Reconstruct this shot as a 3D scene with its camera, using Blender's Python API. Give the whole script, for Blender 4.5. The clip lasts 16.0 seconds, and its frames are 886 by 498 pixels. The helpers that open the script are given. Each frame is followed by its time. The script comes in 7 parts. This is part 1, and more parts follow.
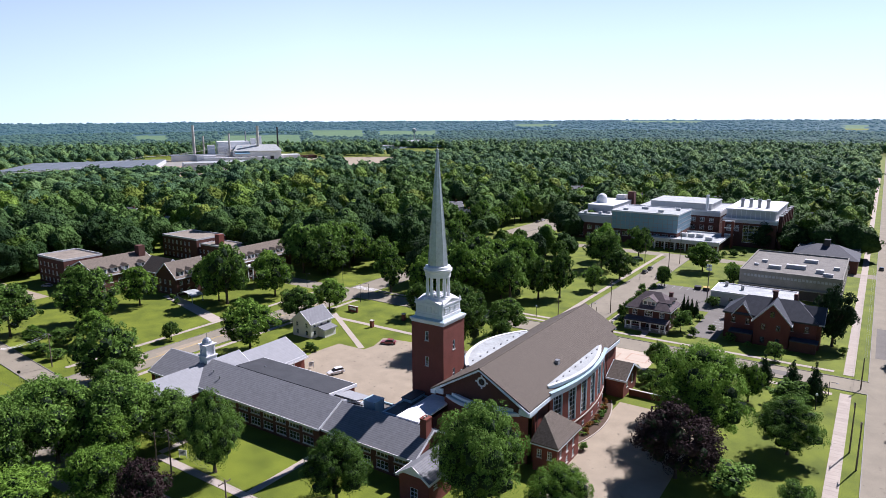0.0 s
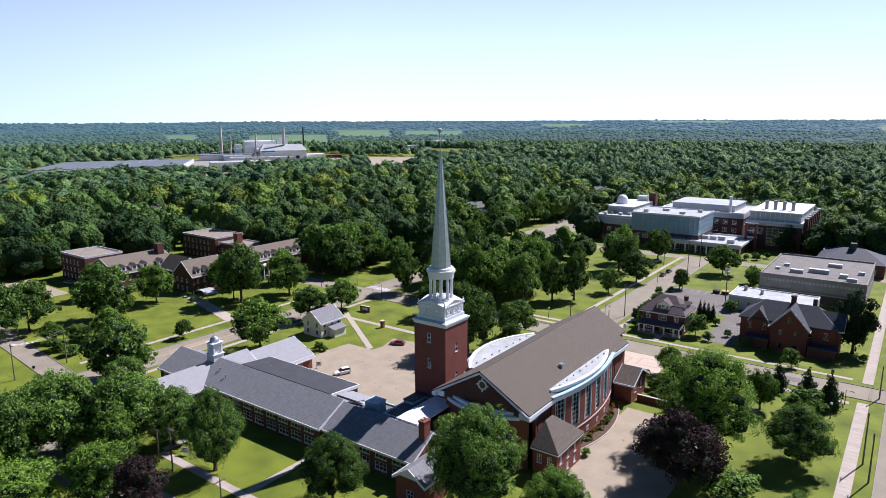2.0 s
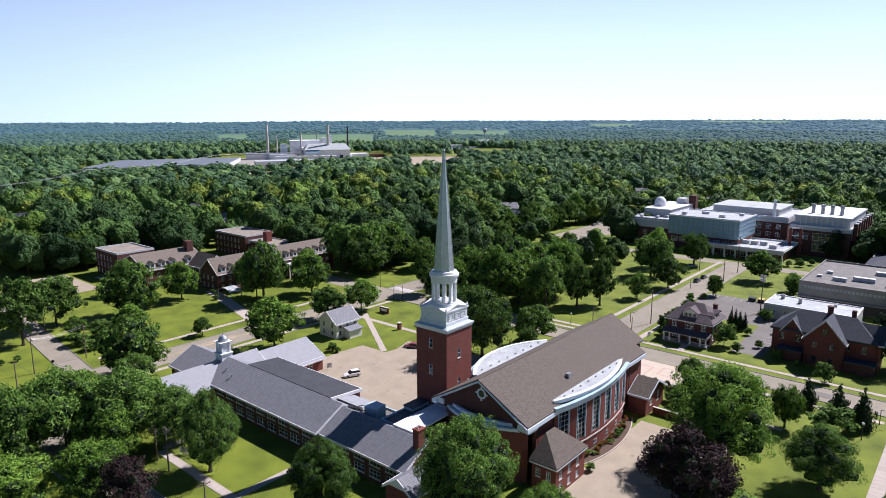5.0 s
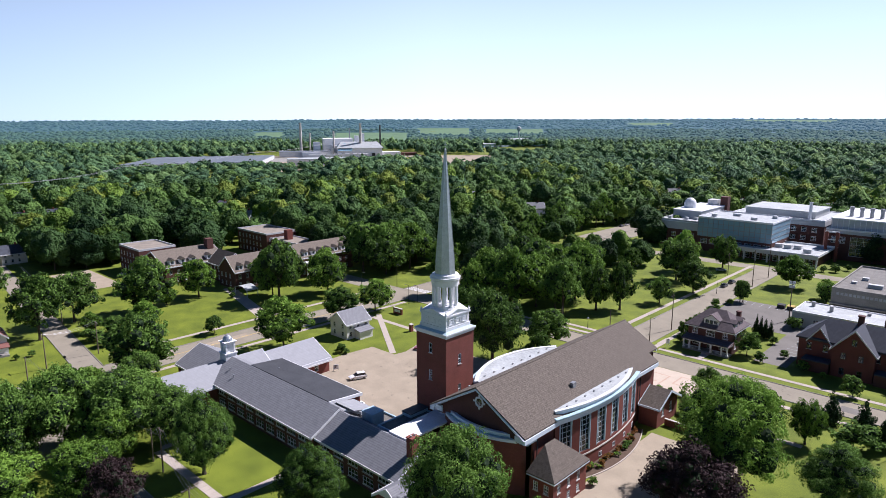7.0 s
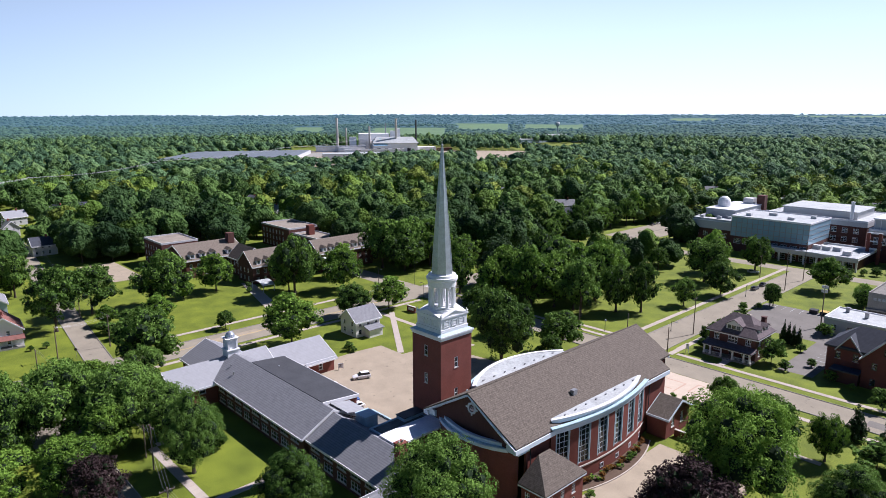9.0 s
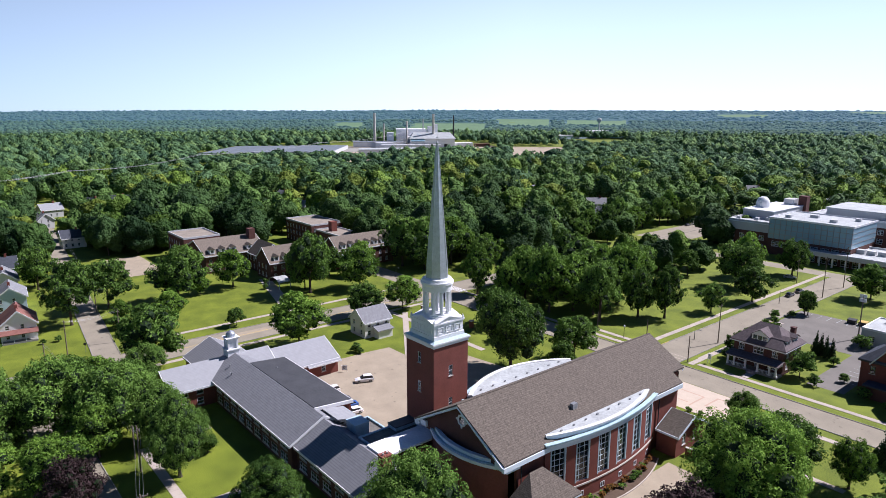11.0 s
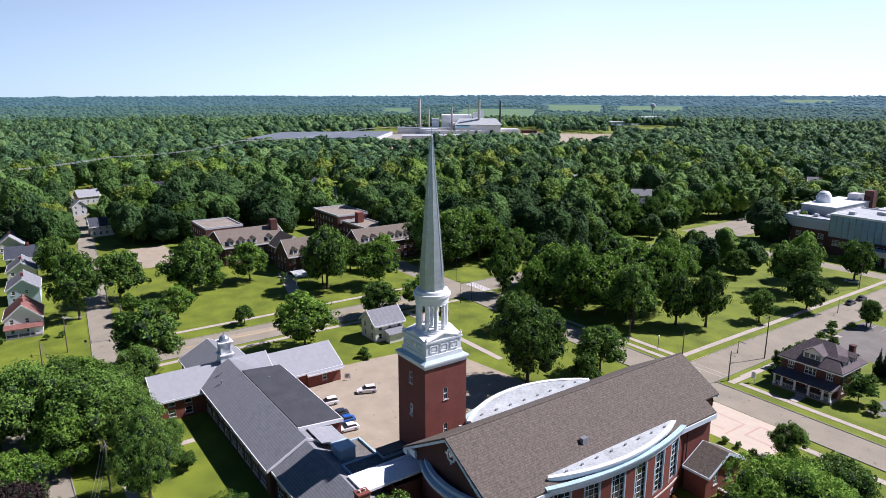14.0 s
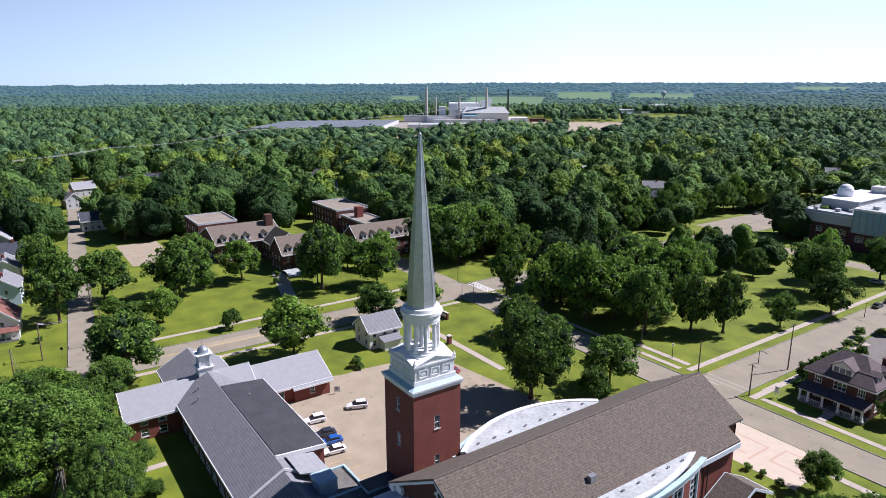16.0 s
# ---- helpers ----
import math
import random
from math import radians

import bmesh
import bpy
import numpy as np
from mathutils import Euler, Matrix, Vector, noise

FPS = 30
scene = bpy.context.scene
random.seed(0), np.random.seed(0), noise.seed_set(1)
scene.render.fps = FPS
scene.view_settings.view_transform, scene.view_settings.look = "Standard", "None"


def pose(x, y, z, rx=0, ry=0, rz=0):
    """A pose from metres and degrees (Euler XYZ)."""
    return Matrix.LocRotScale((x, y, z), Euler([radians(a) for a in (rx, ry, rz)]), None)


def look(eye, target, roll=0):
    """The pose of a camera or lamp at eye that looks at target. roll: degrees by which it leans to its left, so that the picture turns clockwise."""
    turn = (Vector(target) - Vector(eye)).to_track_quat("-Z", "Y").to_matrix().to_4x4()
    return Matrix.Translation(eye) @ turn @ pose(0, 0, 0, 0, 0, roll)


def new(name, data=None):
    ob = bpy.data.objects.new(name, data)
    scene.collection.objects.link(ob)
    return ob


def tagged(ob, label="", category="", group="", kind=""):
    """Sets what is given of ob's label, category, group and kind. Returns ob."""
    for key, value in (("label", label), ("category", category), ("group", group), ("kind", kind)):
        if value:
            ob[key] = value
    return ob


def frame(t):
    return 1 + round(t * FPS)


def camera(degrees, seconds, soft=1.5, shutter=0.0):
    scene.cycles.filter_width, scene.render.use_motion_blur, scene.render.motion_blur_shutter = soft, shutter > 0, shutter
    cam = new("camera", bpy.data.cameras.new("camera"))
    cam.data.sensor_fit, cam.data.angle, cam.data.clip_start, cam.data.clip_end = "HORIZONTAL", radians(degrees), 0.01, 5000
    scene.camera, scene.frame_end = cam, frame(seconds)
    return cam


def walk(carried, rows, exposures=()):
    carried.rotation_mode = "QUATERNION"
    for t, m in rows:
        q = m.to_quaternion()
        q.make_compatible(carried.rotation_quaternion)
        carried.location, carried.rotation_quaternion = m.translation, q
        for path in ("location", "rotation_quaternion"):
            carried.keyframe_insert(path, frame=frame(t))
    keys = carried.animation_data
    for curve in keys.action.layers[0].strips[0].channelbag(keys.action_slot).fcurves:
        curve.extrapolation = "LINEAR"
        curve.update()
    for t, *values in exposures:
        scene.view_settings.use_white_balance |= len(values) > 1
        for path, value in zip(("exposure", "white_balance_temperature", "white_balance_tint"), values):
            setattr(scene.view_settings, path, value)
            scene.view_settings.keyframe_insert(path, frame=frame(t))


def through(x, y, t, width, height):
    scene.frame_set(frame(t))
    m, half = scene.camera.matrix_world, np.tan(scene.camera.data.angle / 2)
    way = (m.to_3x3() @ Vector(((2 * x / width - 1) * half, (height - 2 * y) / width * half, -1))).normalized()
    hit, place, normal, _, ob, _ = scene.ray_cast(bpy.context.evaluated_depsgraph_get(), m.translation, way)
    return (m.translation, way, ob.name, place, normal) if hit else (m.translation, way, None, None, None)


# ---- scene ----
cam = camera(68.1, 16.0, soft=0.8)
# seconds, eye in metres, Euler angles in degrees
ROWS = [
    (0, 0.001, 0.001, 66.780, 78.782, 0.144, 33.703),
    (0.5, 0.841, 0.800, 66.817, 78.781, 0.131, 34.244),
    (1, 1.698, 1.633, 66.833, 78.776, 0.129, 34.822),
    (1.5, 2.579, 2.590, 66.862, 78.782, 0.118, 35.417),
    (2, 3.479, 3.626, 66.868, 78.783, 0.121, 36.048),
    (2.5, 4.399, 4.756, 66.836, 78.787, 0.127, 36.724),
    (3, 5.302, 5.995, 66.774, 78.788, 0.127, 37.401),
    (3.5, 6.129, 7.367, 66.723, 78.790, 0.133, 38.093),
    (4, 6.863, 8.950, 66.696, 78.792, 0.127, 38.751),
    (6.5, 9.765, 17.919, 66.755, 78.675, 0.036, 42.510),
    (7, 10.436, 19.895, 66.705, 78.639, 0.011, 43.280),
    (7.5, 11.164, 22.011, 66.657, 78.602, -0.006, 44.085),
    (8, 11.882, 24.184, 66.594, 78.514, -0.028, 44.939),
    (8.5, 12.512, 26.492, 66.536, 78.377, -0.039, 45.843),
    (9, 13.004, 28.927, 66.534, 78.241, -0.033, 46.751),
    (11.5, 14.159, 41.875, 66.672, 77.645, -0.156, 51.322),
    (12, 13.620, 44.523, 66.709, 77.369, -0.118, 52.241),
    (12.5, 12.561, 47.291, 66.803, 77.150, -0.100, 53.016),
    (13, 11.239, 50.047, 66.889, 76.938, -0.113, 53.694),
    (13.5, 9.719, 52.769, 66.980, 76.760, -0.125, 54.299),
    (14, 7.974, 55.454, 67.107, 76.617, -0.107, 54.744),
    (14.5, 6.037, 58.034, 67.251, 76.394, -0.071, 55.017),
    (15, 3.930, 60.410, 67.380, 76.120, -0.049, 55.219),
    (15.5, 1.643, 62.602, 67.515, 75.878, -0.021, 55.397),
    (16, -0.722, 64.697, 67.653, 75.586, 0.026, 55.469),
]
walk(cam, [(t, pose(x, y, z, rx, ry, rz)) for t, x, y, z, rx, ry, rz in ROWS], exposures=((0.0, 0.74, 5880, 25), (16.0, 0.74, 5880, 25)))

# ---- light ----
SUN_AZ, SUN_EL = radians(17.0), radians(47.5)   # azimuth from +y towards +x
sun_way = Vector((math.sin(SUN_AZ) * math.cos(SUN_EL), math.cos(SUN_AZ) * math.cos(SUN_EL), math.sin(SUN_EL)))
world = bpy.data.worlds.new("sky")
scene.world = world
world.use_nodes = True
wn = world.node_tree.nodes
sky = wn.new("ShaderNodeTexSky")
sky.sky_type, sky.sun_disc = "NISHITA", False
sky.sun_elevation, sky.sun_rotation = SUN_EL, SUN_AZ
sky.altitude, sky.air_density, sky.dust_density, sky.ozone_density = 250.0, 0.85, 0.12, 2.6
wn["Background"].inputs["Strength"].default_value = 0.0235
# pale summer haze low in the sky, thinning out with height
wl = world.node_tree.links
way_, split, thin, hazy = wn.new("ShaderNodeTexCoord"), wn.new("ShaderNodeSeparateXYZ"), wn.new("ShaderNodeMapRange"), wn.new("ShaderNodeMix")
wl.new(way_.outputs["Generated"], split.inputs[0])
wl.new(split.outputs["Z"], thin.inputs["Value"])
thin.inputs["From Min"].default_value, thin.inputs["From Max"].default_value = 0.0, 0.42
thin.inputs["To Min"].default_value, thin.inputs["To Max"].default_value = 0.78, 0.0
hazy.data_type = "RGBA"
hazy.inputs["B"].default_value = (31.6, 39.2, 42.8, 1)
# the haze is brighter on the sun's side than behind the viewer's back
side_, glow, both_ = wn.new("ShaderNodeVectorMath"), wn.new("ShaderNodeMapRange"), wn.new("ShaderNodeMath")
side_.operation, both_.operation = "DOT_PRODUCT", "MULTIPLY"
side_.inputs[1].default_value = (math.sin(SUN_AZ), math.cos(SUN_AZ), 0.0)
wl.new(way_.outputs["Generated"], side_.inputs[0])
wl.new(side_.outputs["Value"], glow.inputs["Value"])
glow.inputs["From Min"].default_value, glow.inputs["From Max"].default_value = -0.9, 0.48
glow.inputs["To Min"].default_value, glow.inputs["To Max"].default_value = 0.08, 1.04
wl.new(thin.outputs[0], both_.inputs[0])
wl.new(glow.outputs[0], both_.inputs[1])
wl.new(both_.outputs[0], hazy.inputs["Factor"])
# a clear blue vault above the haze
vault = wn.new("ShaderNodeMix")
vault.data_type, vault.blend_type = "RGBA", "MULTIPLY"
vault.inputs["Factor"].default_value = 1.0
vault.inputs["B"].default_value = (0.62, 1.07, 1.40, 1)
wl.new(sky.outputs[0], vault.inputs["A"])
wl.new(vault.outputs["Result"], hazy.inputs["A"])
wl.new(hazy.outputs["Result"], wn["Background"].inputs["Color"])
sun = new("sun", bpy.data.lights.new("sun", "SUN"))
sun.data.energy, sun.data.angle, sun.data.color = 5.0, radians(0.55), (1.0, 0.955, 0.88)
sun.matrix_world = look(sun_way * 300, (0, 0, 0))


# ---- materials ----
def mat(name, col, rough=0.8, var=0.25, scale=1.5, fine=14.0, bump=0.0, metal=0.0, col2=None, rnd=0.0, spec=0.3, island=0.0):
    """A surface of one colour with stains at a large and a fine scale, in metres."""
    m = bpy.data.materials.new(name)
    m.use_nodes = True
    nt = m.node_tree
    n, l = nt.nodes, nt.links
    b = n["Principled BSDF"]
    b.inputs["Roughness"].default_value, b.inputs["Metallic"].default_value = rough, metal
    b.inputs["Specular IOR Level"].default_value = spec
    geo = n.new("ShaderNodeNewGeometry")
    big, small = n.new("ShaderNodeTexNoise"), n.new("ShaderNodeTexNoise")
    big.inputs["Scale"].default_value, small.inputs["Scale"].default_value = 1.0 / scale, fine / scale
    big.inputs["Detail"].default_value, small.inputs["Detail"].default_value = 4.0, 3.0
    for t in (big, small):
        l.new(geo.outputs["Position"], t.inputs["Vector"])
    add = n.new("ShaderNodeMath")
    add.operation = "ADD"
    l.new(big.outputs["Fac"], add.inputs[0])
    l.new(small.outputs["Fac"], add.inputs[1])
    last = add.outputs[0]
    for src, amount in ((("ShaderNodeObjectInfo", "Random"), rnd), (("ShaderNodeNewGeometry", "Random Per Island"), island)):
        if amount:
            info, mul, sub = n.new(src[0]), n.new("ShaderNodeMath"), n.new("ShaderNodeMath")
            mul.operation, sub.operation = "MULTIPLY_ADD", "ADD"
            mul.inputs[1].default_value, mul.inputs[2].default_value = amount, -amount / 2
            l.new(info.outputs[src[1]], mul.inputs[0])
            l.new(mul.outputs[0], sub.inputs[0])
            l.new(last, sub.inputs[1])
            last = sub.outputs[0]
    ramp = n.new("ShaderNodeMapRange")
    ramp.inputs["From Min"].default_value, ramp.inputs["From Max"].default_value = 0.6, 1.4
    l.new(last, ramp.inputs["Value"])
    mix = n.new("ShaderNodeMix")
    mix.data_type = "RGBA"
    dark = tuple(c * (1 - var) for c in col)
    light = tuple(min(1.0, c * (1 + var)) for c in (col2 or col))
    mix.inputs["A"].default_value, mix.inputs["B"].default_value = (*dark, 1), (*light, 1)
    l.new(ramp.outputs[0], mix.inputs["Factor"])
    l.new(mix.outputs["Result"], b.inputs["Base Color"])
    if bump:
        bn = n.new("ShaderNodeBump")
        bn.inputs["Strength"].default_value, bn.inputs["Distance"].default_value = bump, 0.05
        l.new(small.outputs["Fac"], bn.inputs["Height"])
        l.new(bn.outputs[0], b.inputs["Normal"])
    return m


def paving(name, col, scale):
    """Old asphalt: stone grain, wide stains, cracks and a few dark spots."""
    m = mat(name, col, 0.92, 0.2, scale, 34.0, 0.25)
    nt = m.node_tree
    n, l = nt.nodes, nt.links
    b = n["Principled BSDF"]
    geo, bend = n.new("ShaderNodeNewGeometry"), n.new("ShaderNodeTexNoise")
    bend.inputs["Scale"].default_value = 0.9
    l.new(geo.outputs["Position"], bend.inputs["Vector"])
    off = n.new("ShaderNodeVectorMath")
    off.operation = "MULTIPLY_ADD"
    off.inputs[1].default_value = (1.6, 1.6, 0)
    l.new(bend.outputs["Color"], off.inputs[0])
    l.new(geo.outputs["Position"], off.inputs[2])
    for kind, size, lo, hi, amount, dark in (("DISTANCE_TO_EDGE", 0.17, 0.003, 0.012, 0.16, 0.55), ("F1", 0.42, 0.05, 0.16, 0.7, 0.5)):
        vor, cut, mix = n.new("ShaderNodeTexVoronoi"), n.new("ShaderNodeMapRange"), n.new("ShaderNodeMix")
        vor.feature = kind
        vor.inputs["Scale"].default_value = size
        l.new(off.outputs[0], vor.inputs["Vector"])
        cut.inputs["From Min"].default_value, cut.inputs["From Max"].default_value = lo, hi
        cut.inputs["To Min"].default_value, cut.inputs["To Max"].default_value = amount, 0.0
        l.new(vor.outputs["Distance"], cut.inputs["Value"])
        mix.data_type = "RGBA"
        mix.inputs["B"].default_value = (*(c * dark for c in col), 1)
        l.new(b.inputs["Base Color"].links[0].from_socket, mix.inputs["A"])
        l.new(cut.outputs[0], mix.inputs["Factor"])
        l.new(mix.outputs["Result"], b.inputs["Base Color"])
    return m


def courses(m, axis_scale, dark, width=0.5, depth=0.35):
    """Adds level lines (courses of shingle or brick) to a material: every axis_scale metres of height."""
    nt = m.node_tree
    n, l = nt.nodes, nt.links
    b = n["Principled BSDF"]
    old = b.inputs["Base Color"].links[0].from_socket
    geo, sep, wave = n.new("ShaderNodeNewGeometry"), n.new("ShaderNodeSeparateXYZ"), n.new("ShaderNodeMath")
    l.new(geo.outputs["Position"], sep.inputs[0])
    wave.operation = "PINGPONG"
    wave.inputs[1].default_value = axis_scale / 2
    l.new(sep.outputs["Z"], wave.inputs[0])
    cut = n.new("ShaderNodeMapRange")
    cut.inputs["From Min"].default_value, cut.inputs["From Max"].default_value = 0.0, axis_scale * width / 2
    cut.inputs["To Min"].default_value, cut.inputs["To Max"].default_value = depth, 0.0
    l.new(wave.outputs[0], cut.inputs["Value"])
    mix = n.new("ShaderNodeMix")
    mix.data_type = "RGBA"
    mix.inputs["B"].default_value = (*dark, 1)
    l.new(cut.outputs[0], mix.inputs["Factor"])
    l.new(old, mix.inputs["A"])
    l.new(mix.outputs["Result"], b.inputs["Base Color"])
    return m


def leaf_mat(name, col, col2, through=0.3, each=0.6, lumps=0.0):
    """Leaves: colour varies from clump to clump and tree to tree; some light shines through."""
    m = bpy.data.materials.new(name)
    m.use_nodes = True
    nt = m.node_tree
    n, l = nt.nodes, nt.links
    b, out = n["Principled BSDF"], n["Material Output"]
    b.inputs["Roughness"].default_value, b.inputs["Specular IOR Level"].default_value = 0.7, 0.07
    geo, info = n.new("ShaderNodeNewGeometry"), n.new("ShaderNodeObjectInfo")
    tex = n.new("ShaderNodeTexNoise")
    tex.inputs["Scale"].default_value, tex.inputs["Detail"].default_value = 0.07, 4.0
    l.new(geo.outputs["Position"], tex.inputs["Vector"])
    s1, s2, s3 = (n.new("ShaderNodeMath") for _ in range(3))
    s1.operation, s2.operation, s3.operation = "MULTIPLY_ADD", "MULTIPLY_ADD", "MULTIPLY_ADD"
    s1.inputs[1].default_value, s1.inputs[2].default_value = each, -0.575 - 0.1 * each
    l.new(geo.outputs["Random Per Island"], s1.inputs[0])
    s2.inputs[1].default_value = 0.5
    l.new(info.outputs["Random"], s2.inputs[0])
    l.new(s1.outputs[0], s2.inputs[2])
    s3.inputs[1].default_value = 1.1
    l.new(tex.outputs["Fac"], s3.inputs[0])
    l.new(s2.outputs[0], s3.inputs[2])
    # sprays a metre or so wide differ a little from their neighbours
    fine, s4 = n.new("ShaderNodeTexNoise"), n.new("ShaderNodeMath")
    fine.inputs["Scale"].default_value, fine.inputs["Detail"].default_value = 0.8, 2.0
    l.new(geo.outputs["Position"], fine.inputs["Vector"])
    s4.operation = "MULTIPLY_ADD"
    s4.inputs[1].default_value = 0.7
    l.new(fine.outputs["Fac"], s4.inputs[0])
    l.new(s3.outputs[0], s4.inputs[2])
    off = n.new("ShaderNodeMath")
    off.operation, off.use_clamp = "SUBTRACT", True
    off.inputs[1].default_value = 0.35
    l.new(s4.outputs[0], off.inputs[0])
    mix = n.new("ShaderNodeMix")
    mix.data_type = "RGBA"
    mix.inputs["A"].default_value, mix.inputs["B"].default_value = (*col, 1), (*col2, 1)
    l.new(off.outputs[0], mix.inputs["Factor"])
    l.new(mix.outputs["Result"], b.inputs["Base Color"])
    tr, ms = n.new("ShaderNodeBsdfTranslucent"), n.new("ShaderNodeMixShader")
    if lumps:
        # leafy relief of sprays and tufts, in metres
        tuft, bn = n.new("ShaderNodeTexNoise"), n.new("ShaderNodeBump")
        tuft.inputs["Scale"].default_value, tuft.inputs["Detail"].default_value, tuft.inputs["Roughness"].default_value = 0.36, 3.5, 0.6
        l.new(geo.outputs["Position"], tuft.inputs["Vector"])
        bn.inputs["Strength"].default_value, bn.inputs["Distance"].default_value = 1.0, lumps
        l.new(tuft.outputs["Fac"], bn.inputs["Height"])
        l.new(bn.outputs[0], b.inputs["Normal"])
    l.new(mix.outputs["Result"], tr.inputs["Color"])
    ms.inputs[0].default_value = through
    l.new(b.outputs[0], ms.inputs[1])
    l.new(tr.outputs[0], ms.inputs[2])
    l.new(ms.outputs[0], out.inputs["Surface"])
    return m


def glass_mat(name, tint, clear=0.85):
    m = bpy.data.materials.new(name)
    m.use_nodes = True
    b = m.node_tree.nodes["Principled BSDF"]
    b.inputs["Base Color"].default_value = (*tint, 1)
    b.inputs["Roughness"].default_value, b.inputs["IOR"].default_value = 0.06, 1.5
    b.inputs["Transmission Weight"].default_value = clear
    return m


BRICK = courses(mat("brick", (0.182, 0.056, 0.041), 0.85, 0.22, 2.5, 9.0, 0.3), 0.075, (0.16, 0.08, 0.065), 0.3, 0.5)
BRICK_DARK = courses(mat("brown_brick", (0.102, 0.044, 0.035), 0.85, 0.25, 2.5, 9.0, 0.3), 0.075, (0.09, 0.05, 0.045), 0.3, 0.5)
SHINGLE_PLUM = courses(mat("plum_brown_shingle", (0.120, 0.098, 0.100), 0.9, 0.35, 0.8, 4.0, 0.5), 0.2, (0.05, 0.042, 0.042), 0.4, 0.5)
SHINGLE = courses(mat("grey_shingle", (0.196, 0.203, 0.214), 0.85, 0.24, 0.9, 7.0, 0.4), 0.22, (0.085, 0.09, 0.105), 0.4, 0.55)
SHINGLE_BROWN = courses(mat("brown_shingle", (0.112, 0.094, 0.075), 0.9, 0.62, 0.4, 3.2, 0.6), 0.2, (0.05, 0.04, 0.036), 0.4, 0.5)
SHINGLE_TAN = courses(mat("tan_brown_shingle", (0.150, 0.126, 0.100), 0.9, 0.4, 0.6, 4.0, 0.5), 0.2, (0.09, 0.072, 0.056), 0.4, 0.5)
SHINGLE_DARK = courses(mat("charcoal_shingle", (0.050, 0.058, 0.074), 0.75, 0.3, 1.0, 8.0, 0.4), 0.25, (0.03, 0.034, 0.042), 0.4, 0.5)
SHINGLE_LIGHT = courses(mat("pale_shingle", (0.264, 0.274, 0.286), 0.8, 0.12, 1.0, 7.0, 0.3), 0.22, (0.19, 0.20, 0.225), 0.4, 0.3)
MEMBRANE = mat("black_membrane", (0.05, 0.052, 0.056), 0.6, 0.3, 3.0, 8.0)
ROOF_WHITE = mat("white_membrane", (0.36, 0.385, 0.380), 0.6, 0.34, 3.0, 7.0)
ROOF_BRIGHT = mat("bright_membrane", (0.78, 0.79, 0.80), 0.5, 0.12, 2.0, 5.0)
ROOF_TAN = mat("tan_gravel_roof", (0.235, 0.205, 0.165), 0.85, 0.3, 3.0, 8.0)
ROOF_GREY = mat("grey_membrane", (0.142, 0.136, 0.120), 0.8, 0.42, 3.0, 8.0)
WHITE = mat("white_paint", (0.68, 0.69, 0.70), 0.5, 0.07, 1.5, 9.0)
# white trim tinted blue: its skylit shade is painted into the colour
TRIM = mat("shade_blue_trim", (0.64, 0.72, 0.78), 0.5, 0.08, 2.0, 9.0)
COPPER = mat("weathered_copper", (0.36, 0.49, 0.54), 0.55, 0.2, 1.2, 8.0)
LEAD = mat("lead_sheet", (0.40, 0.43, 0.47), 0.4, 0.22, 0.9, 5.0, 0.0, 0.7)
STONE = mat("limestone", (0.50, 0.47, 0.42), 0.8, 0.12, 1.0, 8.0)
CONC = mat("concrete", (0.37, 0.325, 0.275), 0.9, 0.14, 2.5, 12.0, 0.2, rnd=0.25)
CONC_GREY = mat("grey_concrete", (0.245, 0.238, 0.212), 0.9, 0.24, 3.0, 9.0)
ASPHALT = paving("asphalt", (0.238, 0.213, 0.160), 6.0)
ASPHALT_DARK = paving("dark_asphalt", (0.150, 0.141, 0.124), 5.0)
LOT = paving("worn_asphalt", (0.300, 0.254, 0.184), 4.0)
PINKPAVE = mat("pink_paving", (0.46, 0.39, 0.305), 0.9, 0.1, 2.0, 10.0)
REDPAVE = mat("red_paving", (0.42, 0.30, 0.225), 0.9, 0.1, 2.0, 10.0)
GRASS = mat("lawn", (0.074, 0.120, 0.006), 0.9, 0.45, 7.0, 30.0, 0.5, col2=(0.132, 0.162, 0.012))
SOIL = mat("planting_soil", (0.09, 0.06, 0.04), 0.95, 0.3, 1.0, 10.0, 0.5)
BARK = mat("bark", (0.075, 0.055, 0.042), 0.95, 0.3, 0.5, 8.0, 0.6)
PANE = glass_mat("window_glass", (0.30, 0.36, 0.40))
PANE_TALL = glass_mat("dark_church_glass", (0.07, 0.12, 0.14))
PANE_BLUE = glass_mat("blue_glass", (0.34, 0.55, 0.68), 0.35)
PANE_CURTAIN = glass_mat("curtain_glass", (0.36, 0.56, 0.68), 0.3)
RECESS_SHADE = mat("recess_shade", (0.06, 0.055, 0.05), 0.9, 0.2)
STEEL = mat("grey_steel", (0.30, 0.31, 0.32), 0.45, 0.1, metal=0.6)
DARKMETAL = mat("dark_metal", (0.035, 0.035, 0.038), 0.5, 0.15)
DARK_SASH = mat("brown_window_paint", (0.075, 0.05, 0.04), 0.6, 0.15)
POLE = mat("weathered_wood_pole", (0.16, 0.125, 0.10), 0.9, 0.2, 0.5)
BLUE_WALL = mat("blue_grey_wall", (0.30, 0.38, 0.48), 0.7, 0.1, 3.0)
SIDING = mat("white_siding", (0.70, 0.69, 0.66), 0.6, 0.06, 1.0, 9.0)
PALEWALL = mat("pale_panel", (0.46, 0.47, 0.475), 0.6, 0.06, 3.0, 9.0)
YELLOW = mat("yellow_line", (0.48, 0.35, 0.11), 0.8, 0.35, 1.0)
LEAF = leaf_mat("maple_leaves", (0.029, 0.068, 0.011), (0.188, 0.326, 0.060), 0.22)
